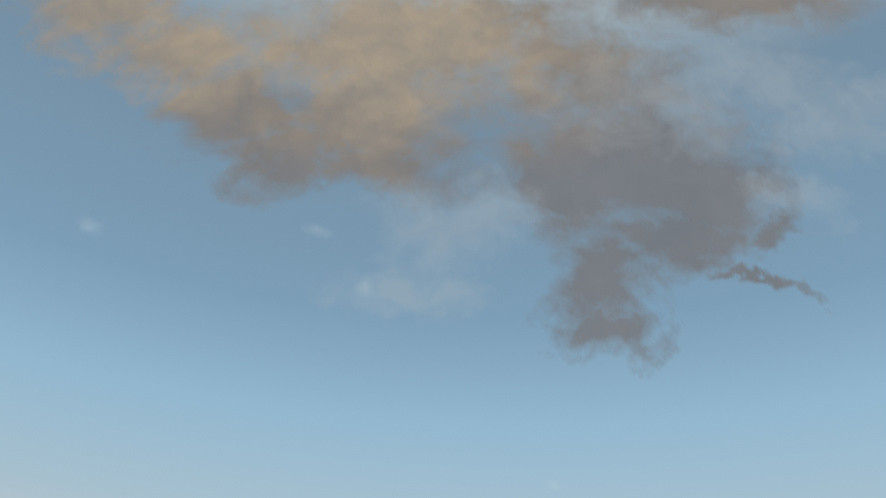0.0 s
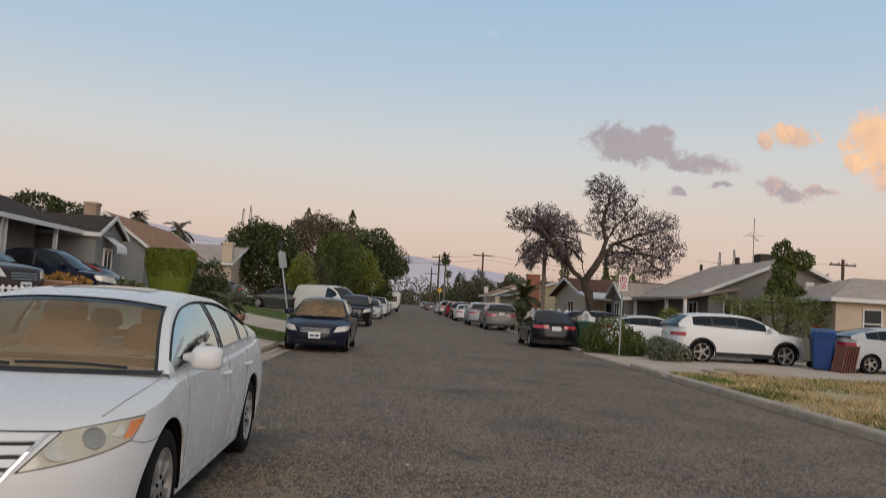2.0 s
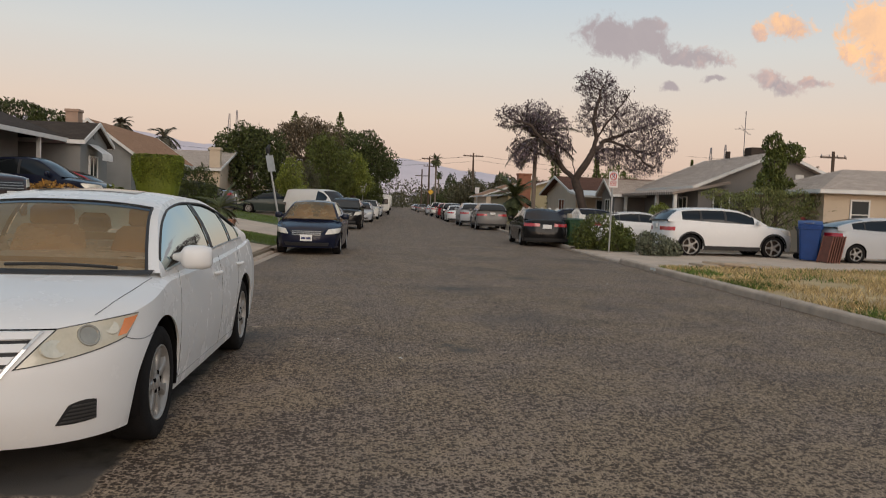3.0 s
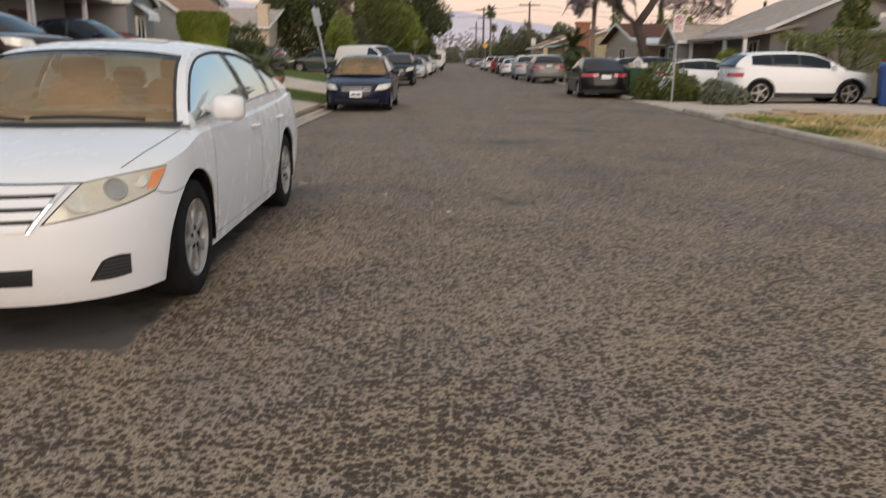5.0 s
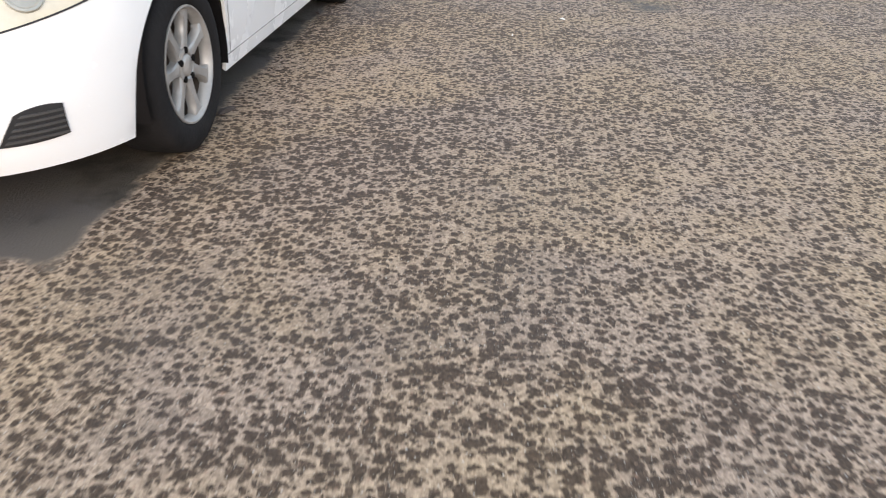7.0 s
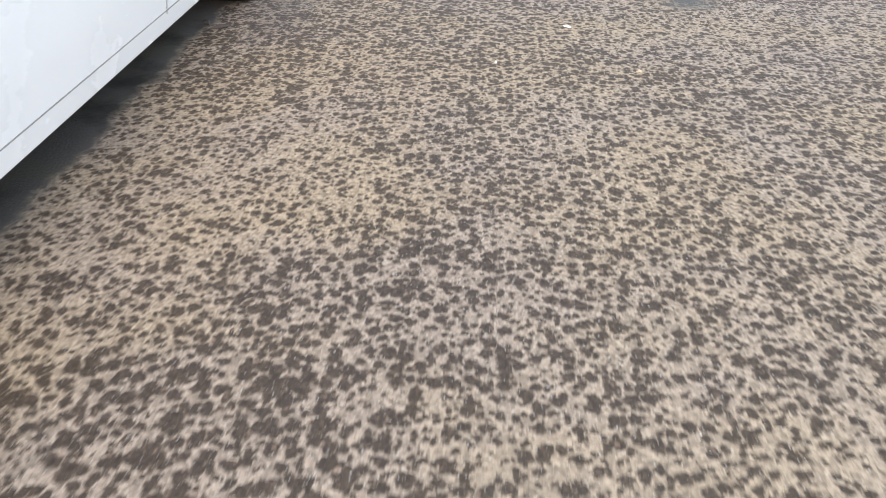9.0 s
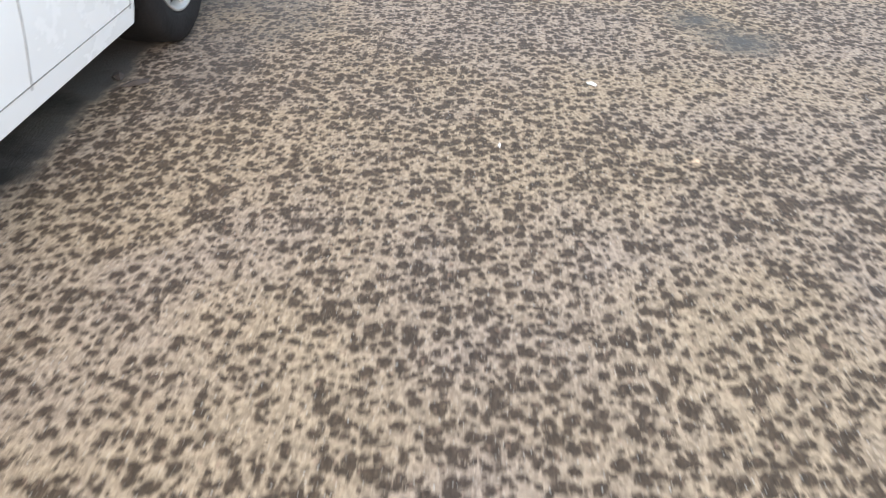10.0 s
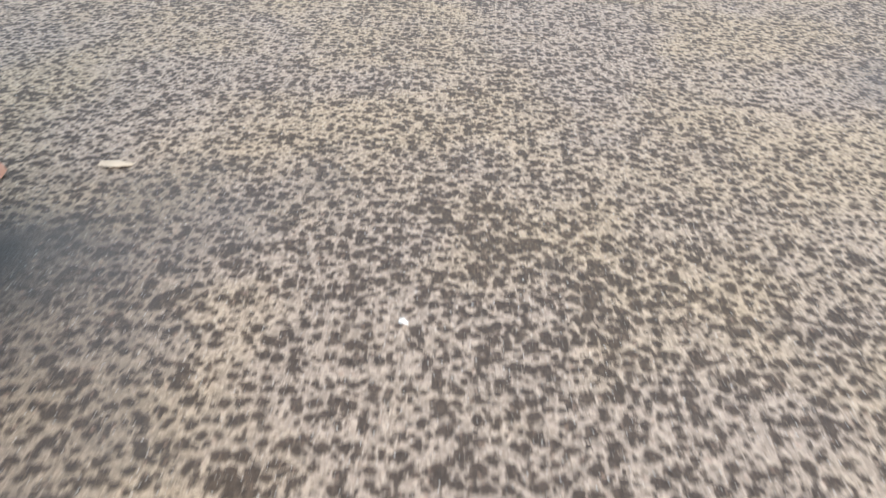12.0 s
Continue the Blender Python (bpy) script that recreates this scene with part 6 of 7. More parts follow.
part("cabinet", Shape().box(-0.36, 0.36, -0.36, 0.36, 0.0, 0.5, 1.0, 0.03), "brake", cool)
part("vent_pipe", Shape().tube([(-0.9, 1.0, 0.0), (-0.9, 1.0, 0.35)], 0.12, 10), "brake", cool)
an = thing("tv_antenna", "tall mast antenna with crossed rods on the roof", "antenna", (18.0, 37.9, 4.38))
part("mast", Shape().tube([(0, 0, 0), (0.02, 0, 2.3)], 0.022, 6), "pylon", an)
for z, w, tl in ((1.30, 0.42, 0.35), (1.40, 0.62, -0.10), (1.36, 0.30, 0.5), (2.25, 0.06, 0.0)):
    part("rod", Shape().tube([(-w, -0.2, z + tl * 0.4), (w, 0.2, z - tl * 0.4)], 0.011, 5), "pylon", an)
tan = gable_house("tan_hip_house", "tan stucco house with grey hipped roof", 16.7, 29.5, 28.4, 34.2, -0.02, 2.62, 3.5, "x", "stucco_tan", "roof_grey", 0.4, True)
window(tan, (18.15, 28.39, 1.55), 0.68, 1.15, "-y", (("h", 0.05),))
window(tan, (22.5, 28.39, 1.55), 1.6, 1.15, "-y", (("v", 0.0),))
red = gable_house("brown_tiled_house", "cream stucco house with red-brown roof and white trim", 12.9, 21.5, 51.0, 60.0, -0.05, 2.7, 3.8, "x", "stucco_tan", "roof_red", 0.5)
window(red, (12.89, 55.0, 1.5), 1.6, 1.2, "-x", (("v", 0.0),))
window(red, (15.0, 50.99, 1.5), 1.4, 1.2, "-y", (("v", 0.0),))
part("porch_roof", roof_mesh("porch_roof", [[(12.2, 47.5, 2.35), (18.5, 47.5, 2.35), (18.5, 50.8, 2.75), (12.2, 50.8, 2.75)]]), "trim", red)
for x in (12.4, 15.2, 18.2):
    part("porch_post", Shape().box(x, x + 0.14, 47.7, 47.84, -0.05, 2.25), "trim", red)
bh = gable_house("brick_house", "cream house with red-brown roof behind trees", 10.8, 18.0, 66.0, 76.0, -0.05, 2.7, 3.9, "y", "stucco_yellow", "roof_red", 0.5)
bc = thing("red_chimney", "broad red brick chimney", "chimney", (11.4, 62.0, -0.05))
part("chimney_shaft", Shape().box(-0.5, 0.5, -0.4, 0.4, 0, 4.1), "brick", bc)
part("cap", Shape().box(-0.56, 0.56, -0.46, 0.46, 4.1, 4.25), "brick", bc)
for k, (x0, x1, y0, y1, along, wl, rf) in enumerate(((11.5, 19, 84, 95, "y", "stucco_tan", "roof_brown"), (12.5, 20, 105, 116, "y", "stucco_grey", "roof_grey"), (-17, -8, 70, 80, "x", "stucco_tan", "roof_grey"), (-16, -8, 95, 106, "y", "stucco_grey", "roof_brown"), (14, 22, 135, 147, "y", "stucco_tan", "roof_brown"))):
    gable_house("far_house", "low stucco house half hidden by trees", x0, x1, y0, y1, 0.0, 2.8, 4.2, along, wl, rf)

# brick planter wall on the west side
pw = thing("brick_planter_wall", "low red-brick retaining wall with stepped top", "garden wall", (-8.9, 19.4, 0.48))
mesh_brick = Shape().box(-0.098, 0.098, -0.05, 0.05, -0.03, 0.03).mesh("brick")
part("mortar", Shape().box(0.0, 2.0, 0.01, 0.09, 0.0, 0.78).box(0.0, 0.9, 0.01, 0.09, 0.78, 1.0), "kerb", pw)
for r in range(14):
    for c in range(10):
        if r > 10 and c > 4:
            continue
        bk = part("brick", mesh_brick, "brick", pw)
        bk.location = (0.1 + 0.205 * c + (0.1 if r % 2 else 0.0), 0.048, 0.035 + 0.07 * r)
part("coping", Shape().box(0.85, 2.1, -0.03, 0.13, 0.785, 0.83, 1.0, 0.01), "brick", pw)


# ---- parked vehicles ----
STREET = -1.26
ROW = "cars parked along the street"


def gz(x, y):
    return ground_height(x, y) + 0.035


blue_kerb_car = car("parked_sedan", OLD_SEDAN, "navy", "dark blue compact sedan facing oncoming at the kerb", (-2.18, 20.4, 0), STREET, ROW, clear=True, spokes=6)[0]
interior(blue_kerb_car, OLD_SEDAN)
SOUL = dict(SUV, L=4.1, hw=0.89, hub=(0.8, 3.35), wheel=0.33, arch=0.37,
            top=[(x * 0.88, z * 0.98) for x, z in SUV["top"]], belt=[(x * 0.88, z) for x, z in SUV["belt"]], rail=[(x * 0.88, z) for x, z in SUV["rail"]],
            wind=(0.97, 1.76), back=(3.63, 3.98), glass=[(1.36, 2.2), (2.27, 2.95), (3.02, 3.56)])
car("parked_suv", SOUL, "black_car", "black boxy compact car facing oncoming at the kerb", (-2.05, 40.6, 0), STREET, ROW)
car("parked_hatchback", HATCH, "silver", "silver hatchback facing oncoming at the kerb", (-1.55, 56.0, 0), STREET, ROW)
car("parked_suv", SUV, "cream_van", "white SUV facing oncoming at the kerb", (-1.15, 67.0, 0), STREET, ROW)
car("parked_sedan", SEDAN, "silver", "silver sedan facing oncoming at the kerb", (-0.75, 80.0, 0), STREET, ROW)
car("parked_van", VAN, "cream_van", "white van facing oncoming at the kerb", (0.1, 112.0, 0), STREET, ROW, category="van")
car("parked_sedan", SEDAN, "grey_car", "grey sedan facing oncoming at the kerb", (0.3, 128.0, 0), STREET, ROW)
CIVIC = dict(OLD_SEDAN, hw=0.877)
car("parked_sedan", CIVIC, "black_car", "black sedan with red tail lights seen from behind", (6.08, 32.9, 0), 180 + STREET, ROW, spokes=5)
car("parked_suv", SUV, "pewter", "grey-brown SUV seen from behind at the kerb", (6.75, 51.3, 0), 180 + STREET, ROW)
car("parked_suv", SUV, "silver", "silver SUV seen from behind at the kerb", (6.55, 59.0, 0), 180 + STREET, ROW)
car("parked_sedan", OLD_SEDAN, "white_car", "white sedan seen from behind at the kerb", (6.55, 70.0, 0), 180 + STREET, ROW)
car("parked_suv", SUV, "black_car", "black SUV seen from behind at the kerb", (7.0, 78.5, 0), 180 + STREET, ROW)
car("parked_suv", SUV, "red_car", "dark red SUV seen from behind at the kerb", (7.1, 86.5, 0), 180 + STREET, ROW)
car("parked_pickup", PICKUP, "cream_van", "white pickup seen from behind at the kerb", (7.2, 98.5, 0), 180 + STREET, ROW, category="pickup truck")
car("parked_sedan", SEDAN, "silver", "silver sedan seen from behind at the kerb", (7.4, 111.0, 0), 180 + STREET, ROW)
car("parked_sedan", OLD_SEDAN, "pewter", "tan-grey sedan seen from behind further up", (7.7, 140.0, 0), 180 + STREET, ROW)
for k, (x, y, c) in enumerate(((8.3, 160.0, "grey_car"), (8.6, 176.0, "silver"), (9.0, 192.0, "cream_van"), (1.0, 146.0, "white_car"))):
    car("parked_sedan", SEDAN, c, "sedan parked far up the street", (x, y, 0), 180 + STREET if x > 4 else STREET, ROW)

YARD = "cars standing on driveways"
car("white_suv", SUV, "white_car", "white SUV with black lower trim standing across a driveway", (13.83, 25.9, -0.01), 90, YARD, spokes=5)
car("silver_hatchback", HATCH, "silver", "silver hatchback on the driveway behind bins", (18.25, 23.85, 0.02), 90, YARD)
car("dark_wagon", SUV, "navy", "dark blue wagon behind a shrub in the yard", (12.6, 36.6, -0.15), 84, YARD)
car("small_white_car", HATCH, "white_car", "small white car behind shrubs in the yard", (13.4, 33.4, -0.05), 90, YARD)
car("dark_pickup", PICKUP, "navy", "dark blue pickup truck on a raised driveway", (-8.55, 24.9, 0.74), 90, YARD, category="pickup truck")
car("red_sedan", OLD_SEDAN, "red_car", "red sedan on the driveway behind a pickup", (-8.75, 28.0, 0.74), 90, YARD)
car("dark_suv", SUV, "brown_car", "dark brown SUV with chrome grille on the driveway", (-8.35, 17.8, 0.74), 72, YARD)
car("grey_sedan", SEDAN, "grey_car", "grey sedan with red tail light on the driveway", (-12.2, 39.6, 0.74), -90, YARD)
car("green_sedan", SEDAN, "green_car", "dark green-grey sedan parked across the verge", (-9.95, 54.0, 0.44), -90, YARD, spokes=9)
car("black_suv", SUV, "black_car", "black SUV at the head of a driveway", (-11.3, 59.0, 0.44), -90, YARD)
car("white_sedan", SEDAN, "white_car", "white sedan glimpsed at the head of a driveway", (-14.6, 57.0, 0.44), -84, YARD)
car("white_van", VAN, "cream_van", "white cargo van nosing out of a driveway", (-1.95, 48.6, 0.16), 48, YARD, category="van")


def box_truck(at, h):
    o = thing("box_truck", "white box truck far up the street", "truck", at, STREET)
    part("cargo_box", Shape().box(-1.15, 1.15, 2.0, 7.0, 0.8, h, 1.0, 0.05), "cream_van", o)
    part("cab", Shape().box(-1.0, 1.0, 0.0, 1.9, 0.5, 2.1, 0.92, 0.12), "cream_van", o)
    part("windshield", Shape().box(-0.85, 0.85, -0.02, 0.3, 1.3, 1.95), "tint", o)
    for x in (-0.9, 0.9):
        for y in (1.0, 5.6):
            part("wheel", Shape().lathe([(-0.13, 0.2), (-0.13, 0.42), (0.13, 0.42), (0.13, 0.2), (0.12, 0.02)], 16, "x", (x, y, 0.42)), "rubber", o)


box_truck((0.1, 95.0, 0.0), 2.5)
box_truck((1.5, 165.0, 0.0), 3.0)

# ---- street furniture ----
sg = thing("no_parking_sign", "white no-parking sign on a thin steel post", "road sign", (7.50, 25.6, 0.0), 0)
sg.scale = (1.0, 1.0, 1.10)
part("post", Shape().tube([(0, 0, 0), (0.03, 0, 2.55)], 0.03, 8), "steel", sg)
pl = part("sign_plate", Shape().box(-0.125, 0.185, -0.045, -0.035, 2.02, 2.50, 1.0, 0.004), "sign", sg)
ring = [(0.03 + 0.105 * math.cos(a), -0.05, 2.355 + 0.105 * math.sin(a)) for a in (2 * math.pi * k / 28 for k in range(29))]
part("red_ring", Shape().tube(ring, 0.014, 6, False), "sign_red", pl)
part("red_slash", Shape().tube([(-0.04, -0.05, 2.43), (0.10, -0.05, 2.28)], 0.011, 6), "sign_red", pl)
txt = bpy.data.curves.new("letter", "FONT")
txt.body, txt.size, txt.extrude, txt.align_x, txt.align_y = "P", 0.19, 0.002, "CENTER", "CENTER"
lt = new("letter", txt)
lt.parent = pl
lt.matrix_basis = pose(0.03, -0.048, 2.355, 90, 0, 0)
txt.materials.append(M["plate_ink"])
for z in (2.18, 2.13, 2.08):
    part("text_bar", Shape().box(-0.08, 0.14, -0.049, -0.045, z, z + 0.022), "sign_red", pl)

ls = thing("leaning_street_sign", "leaning steel post with a sign seen edge-on", "road sign", (-3.62, 23.4, 0.1), 0)
ls.matrix_basis = pose(-3.14, 23.5, 0.1, 0, -10.5, 0)
part("post", Shape().tube([(0, 0, 0), (0, 0, 2.75)], 0.03, 8), "steel", ls)
part("sign_plate", Shape().box(-0.16, 0.16, -0.045, -0.035, 2.18, 2.66), "sign_back", ls).matrix_basis = pose(0, 0, 0, 0, 0, 55)
part("cap", Shape().tube([(0.0, 0, 2.72), (0.02, 0, 2.86), (0.10, 0, 2.98)], [0.05, 0.075, 0.03], 8), "black", ls, "dark cap on the post")


def small_sign(at, h, mat, diamond):
    o = thing("small_road_sign", "small road sign on a post up the street", "road sign", at)
    part("post", Shape().tube([(0, 0, 0), (0, 0, h)], 0.035, 6), "steel", o)
    s = Shape()
    if diamond:
        s.rings([[(0.0, -0.05, h - 0.55), (0.42, -0.05, h - 0.13), (0.0, -0.05, h + 0.29), (-0.42, -0.05, h - 0.13)], [(0.0, -0.04, h - 0.55), (0.42, -0.04, h - 0.13), (0.0, -0.04, h + 0.29), (-0.42, -0.04, h - 0.13)]], True, True, True)
    else:
        s.box(-0.2, 0.2, -0.05, -0.04, h - 0.55, h)
    part("sign_plate", s, mat, o)


small_sign((7.3, 112.0, 0), 3.4, "sign_yellow", True)
small_sign((8.9, 72.0, 0), 3.2, "sign", False)
small_sign((-1.6, 66.0, 0.2), 2.6, "sign_back", False)


def utility_pole(at, h, arms, turn=10.0):
    o = thing("utility_pole", "weathered timber utility pole with crossarms", "utility pole", at, turn, "utility poles")
    part("pole", Shape().tube([(0, 0, 0), (0, 0, h)], [0.17, 0.12], 10), "timber", o)
    for z, w in arms:
        part("crossarm", Shape().box(-w, w, -0.06, 0.06, z, z + 0.13), "timber", o)
        for k in range(4):
            x = -w * 0.9 + 1.8 * w * k / 3
            part("insulator", Shape().lathe([(z + 0.13, 0.05), (z + 0.2, 0.06), (z + 0.28, 0.03)], 8, "z", (x, 0, 0)), "pylon", o)
    return o


utility_pole((7.51, 120.0, 0), 8.9, ((8.45, 1.2), (7.3, 0.9)))
utility_pole((8.1, 150.0, 0), 8.2, ((6.9, 1.3),))
utility_pole((13.1, 110.0, 0), 9.0, ((8.5, 1.5), (4.7, 1.4)))
utility_pole((36.25, 60.0, -2), 8.85, ((8.3, 1.15), (6.9, 1.1), (6.1, 0.55)), 4.0)
utility_pole((-34.0, 110.0, 0), 9.5, ((8.6, 1.2),))


def cable(p, q, sag, r=0.02):
    p, q = Vector(p), Vector(q)
    pts = [p.lerp(q, t / 16) - Vector((0, 0, sag * 4 * (t / 16) * (1 - t / 16))) for t in range(17)]
    tagged(part("power_cable", Shape().tube(pts, r, 4, False), "wire"), "thin dark overhead power cable", "cable", "overhead cables")


for z in (8.7, 8.0, 5.0):
    cable((13.5, 110.0, z), (60.0, 150.0, z + 1), 0.8)
    cable((13.1, 110.0, z - 0.2), (-40.0, 150.0, z), 1.0)
for z in (8.9, 8.2):
    cable((-34.0, 110.0, z), (-9.0, 118.0, z - 0.3), 0.5)
    cable((-34.0, 110.0, z), (-110.0, 110.0, z), 0.8)
cable((36.2, 60.0, 6.6), (22.0, 55.0, 5.6), 0.3, 0.012)


def pylon(at, h, w, lean):
    o = thing("lattice_pylon", "tall steel lattice pylon in the distance", "pylon", at, 0, "lattice pylons")
    s = Shape()
    legs = [(-w, -w), (w, -w), (w, w), (-w, w)]
    top = w * 0.12
    for x, y in legs:
        s.tube([(x, y, 0), (x * top / w + lean, y * top / w, h)], 0.14, 4)
    n = 9
    for k in range(n):
        a, b_ = k / n, (k + 1) / n
        ra, rb = w + (top - w) * a, w + (top - w) * b_
        for sx in (-1, 1):
            s.tube([(sx * ra + lean * a, -ra, h * a), (-sx * rb + lean * b_, -rb, h * b_)], 0.07, 4)
            s.tube([(lean * a + sx * ra, ra, h * a), (lean * b_ + sx * rb, -rb, h * b_)], 0.07, 4)
    part("lattice", s, "pylon", o)
    return o


def pylon_pair(x, y, z, h, gap):
    pylon((x - gap / 2, y, z), h - 1.2, 2.0, 0.9)
    pylon((x + gap / 2, y, z), h + 0.6, 2.0, -0.9)
    tagged(part("pylon_crossbeam", Shape().tube([(x - gap / 2, y, z + h * 0.72), (x + gap / 2, y, z + h * 0.72)], 0.16, 4).tube([(x - gap / 2, y, z + h * 0.66), (x + gap / 2, y, z + h * 0.66)], 0.14, 4), "pylon"), "steel crossbeam between two pylons", "pylon beam")


pylon_pair(-73.8, 400.0, 0, 45.0, 5.4)
pylon_pair(175.0, 390.0, 0, 37.2, 9.4)
pylon((-97.0, 380.0, 0), 26.0, 4.0, 0.0)


# ---- bins and clutter on the east drive ----
def wheelie_bin(at, turn, mat, label, lid_open=0.0, w=0.36, h=1.05, lid_mat=None):
    o = thing("wheeled_bin", label, "waste bin", at, turn, "waste bins")
    rings = []
    for z, k in ((0.06, 0.78), (0.12, 0.80), (h * 0.82, 0.95), (h * 0.83, 1.03), (h * 0.90, 1.04), (h * 0.91, 0.99), (h * 0.95, 1.0)):
        hx, hy, c = w * k, w * k * 1.12, 0.05
        rings.append([(px, py, z) for px, py in ((-hx + c, -hy), (hx - c, -hy), (hx, -hy + c), (hx, hy - c), (hx - c, hy), (-hx + c, hy), (-hx, hy - c), (-hx, -hy + c))])
    part("body", Shape().rings(rings, True, True, True), mat, o, smooth=True)
    lid = Shape()
    lr = []
    for k in range(7):
        t = k / 6
        z = 0.05 * math.sin(math.pi * t) + 0.0
        lr.append([(x, -w * 1.2 + 2.45 * w * t, z + 0.02 * (1 - (x / w) ** 2)) for x in (-w * 1.06, -w * 0.7, 0, w * 0.7, w * 1.06)])
    lid.rings(lr, False)
    lid.rings([[(x, y, z - 0.05) for x, y, z in r] for r in lr], False)
    l = part("lid", lid, lid_mat or mat, o, smooth=True)
    l.matrix_basis = pose(0, 0, h * 0.955, lid_open, 0, 0)
    for x in (-w * 0.7, w * 0.7):
        part("wheel", Shape().lathe([(-0.03, 0.03), (-0.03, 0.11), (0.03, 0.11), (0.03, 0.03)], 14, "x", (x, w * 0.95, 0.11)), "rubber", o)
    part("handle", Shape().tube([(-w * 0.8, w * 1.15, h * 0.9), (-w * 0.8, w * 1.3, h * 0.93), (w * 0.8, w * 1.3, h * 0.93), (w * 0.8, w * 1.15, h * 0.9)], 0.018, 6), mat, o)
    return o


bb = wheelie_bin((13.50, 23.75, 0.03), -28, "blue_bin", "blue plastic wheeled bin with its lid ajar", 14.0, 0.34, 1.26)
part("pale_bars", Shape().box(-0.2, 0.12, -0.30, -0.10, 1.235, 1.239), "trim", bb).matrix_basis = pose(0, 0, 0, 0, 0, 0)
wheelie_bin((14.0, 24.75, 0.03), 70, "dark_bin", "dark wheeled bin with a raised red lid", 62.0, 0.28, 1.16, "red_plastic")
wheelie_bin((7.45, 30.2, -0.02), 5, "green_bin", "green plastic wheeled bin beside a shrub", 0.0, 0.36, 1.10)
st = thing("folded_wooden_chairs", "stack of folded red-brown wooden slat chairs leaning together", "folding chairs", (13.56, 22.95, 0.03), 6)
for k in range(6):
    x = 0.085 * k
    part("frame", Shape().tube([(x - 0.10, -0.24, 0), (x + 0.12, -0.20, 0.86)], 0.024, 6).tube([(x - 0.10, 0.24, 0), (x + 0.12, 0.24, 0.86)], 0.024, 6), "red_wood", st)
    part("back_panel", Shape().add([(x - 0.085, -0.22, 0.06), (x - 0.085, 0.22, 0.06), (x + 0.115, 0.22, 0.84), (x + 0.115, -0.19, 0.84), (x - 0.07, -0.22, 0.06), (x - 0.07, 0.22, 0.06), (x + 0.13, 0.22, 0.84), (x + 0.13, -0.19, 0.84)], [(0, 1, 2, 3), (7, 6, 5, 4), (0, 3, 7, 4), (1, 5, 6, 2), (3, 2, 6, 7), (0, 4, 5, 1)]), "red_wood", st)
for k, (x, y, t) in enumerate(((8.6, 19.5, 12), (9.3, 19.4, -8), (8.95, 19.65, 30))):
    cb = thing("flattened_cardboard", "flattened cardboard sheet lying on the lawn edge", "cardboard", (x, y, ground_height(x, y) + 0.075 + 0.03 * k), t)
    part("sheet", Shape().box(-0.7, 0.7, -0.35, 0.35, 0.0, 0.03).box(-0.68, 0.1, -0.30, 0.36, 0.03, 0.055), "card", cb)

# litter on the road
lit = [(-1.66, 8.69, 0.05, "card", "pale dry leaf"), (4.15, 14.7, 0.03, "trim", "white paper scrap"), (-0.42, 6.62, 0.010, "trim", "white paper scrap"), (-1.97, 8.6, 0.05, "terracotta", "orange-brown dry leaf"),
       (-0.1, 7.1, 0.02, "trim", "white paper scrap"), (0.14, 6.57, 0.012, "card", "pale dry leaf"), (-1.64, 6.97, 0.05, "bark", "dark wet leaf"), (-1.66, 5.07, 0.06, "bark", "dark wet leaf"), (-1.72, 7.02, 0.04, "bark", "dark wet leaf"), (-0.72, 8.02, 0.012, "trim", "white paper scrap")]
for k, (x, y, s, m_, lb) in enumerate(lit):
    o = thing("litter_scrap", lb + " lying on the asphalt", "litter", (x, y, 0.004), 37.0 * k)
    part("scrap", Shape().rings([[(-s, -0.3 * s, 0.0), (0, -0.5 * s, 0.004), (s, -0.1 * s, 0.001)], [(-0.9 * s, 0.1 * s, 0.006), (0, 0.12 * s, 0.012), (1.2 * s, 0.1 * s, 0.004)], [(-0.8 * s, 0.4 * s, 0.0), (0.1 * s, 0.5 * s, 0.003), (0.7 * s, 0.3 * s, 0.0)]], False), m_, o)

# white picket fence, east side
fence = thing("picket_fence", "white iron picket fence with arched panels", "fence", (8.75, 34.0, -0.02), STREET)
pk = Shape().box(-0.012, 0.012, -0.012, 0.012, 0, 1.0).add([(-0.03, -0.03, 1.0), (0.03, -0.03, 1.0), (0.03, 0.03, 1.0), (-0.03, 0.03, 1.0), (0, 0, 1.12)], [(0, 1, 4), (1, 2, 4), (2, 3, 4), (3, 0, 4)]).mesh("picket")
for k in range(104):
    q = (k % 13) / 12
    p_ = part("picket", pk, "trim", fence)
    p_.location = (0, 0.16 * k, 0.05)
    p_.scale = (1, 1, 1.12 + 0.22 * math.sin(math.pi * q))
for z in (0.25, 1.0):
    part("rail", Shape().box(-0.02, 0.02, 0, 16.6, z, z + 0.035), "trim", fence)
for k in range(9):
    part("post", Shape().box(-0.16, 0.16, 2.08 * k - 0.2, 2.08 * k + 0.12, 0, 1.25, 1.0, 0.02), "stucco_tan" if k % 2 else "trim", fence)
back_fence = thing("picket_fence", "white iron picket fence with arched panels across a yard", "fence", (9.0, 39.0, -0.02), -84)
for k in range(26):
    p_ = part("picket", pk, "trim", back_fence)
    p_.location = (0, 0.155 * k, 0.05)
    p_.scale = (1.2, 1.2, 1.10 + 0.20 * math.sin(math.pi * (k % 13) / 12))
for z in (0.25, 1.0):
    part("rail", Shape().box(-0.02, 0.02, 0, 3.9, z, z + 0.035), "trim", back_fence)
wf = thing("low_picket_fence", "low white wooden picket fence by the yard", "fence", (-8.2, 15.2, 0.55), 0)
for k in range(16):
    p_ = part("picket", pk, "trim", wf)
    p_.location = (0.12 * k, 0, 0)
    p_.scale = (2.2, 1, 0.72)
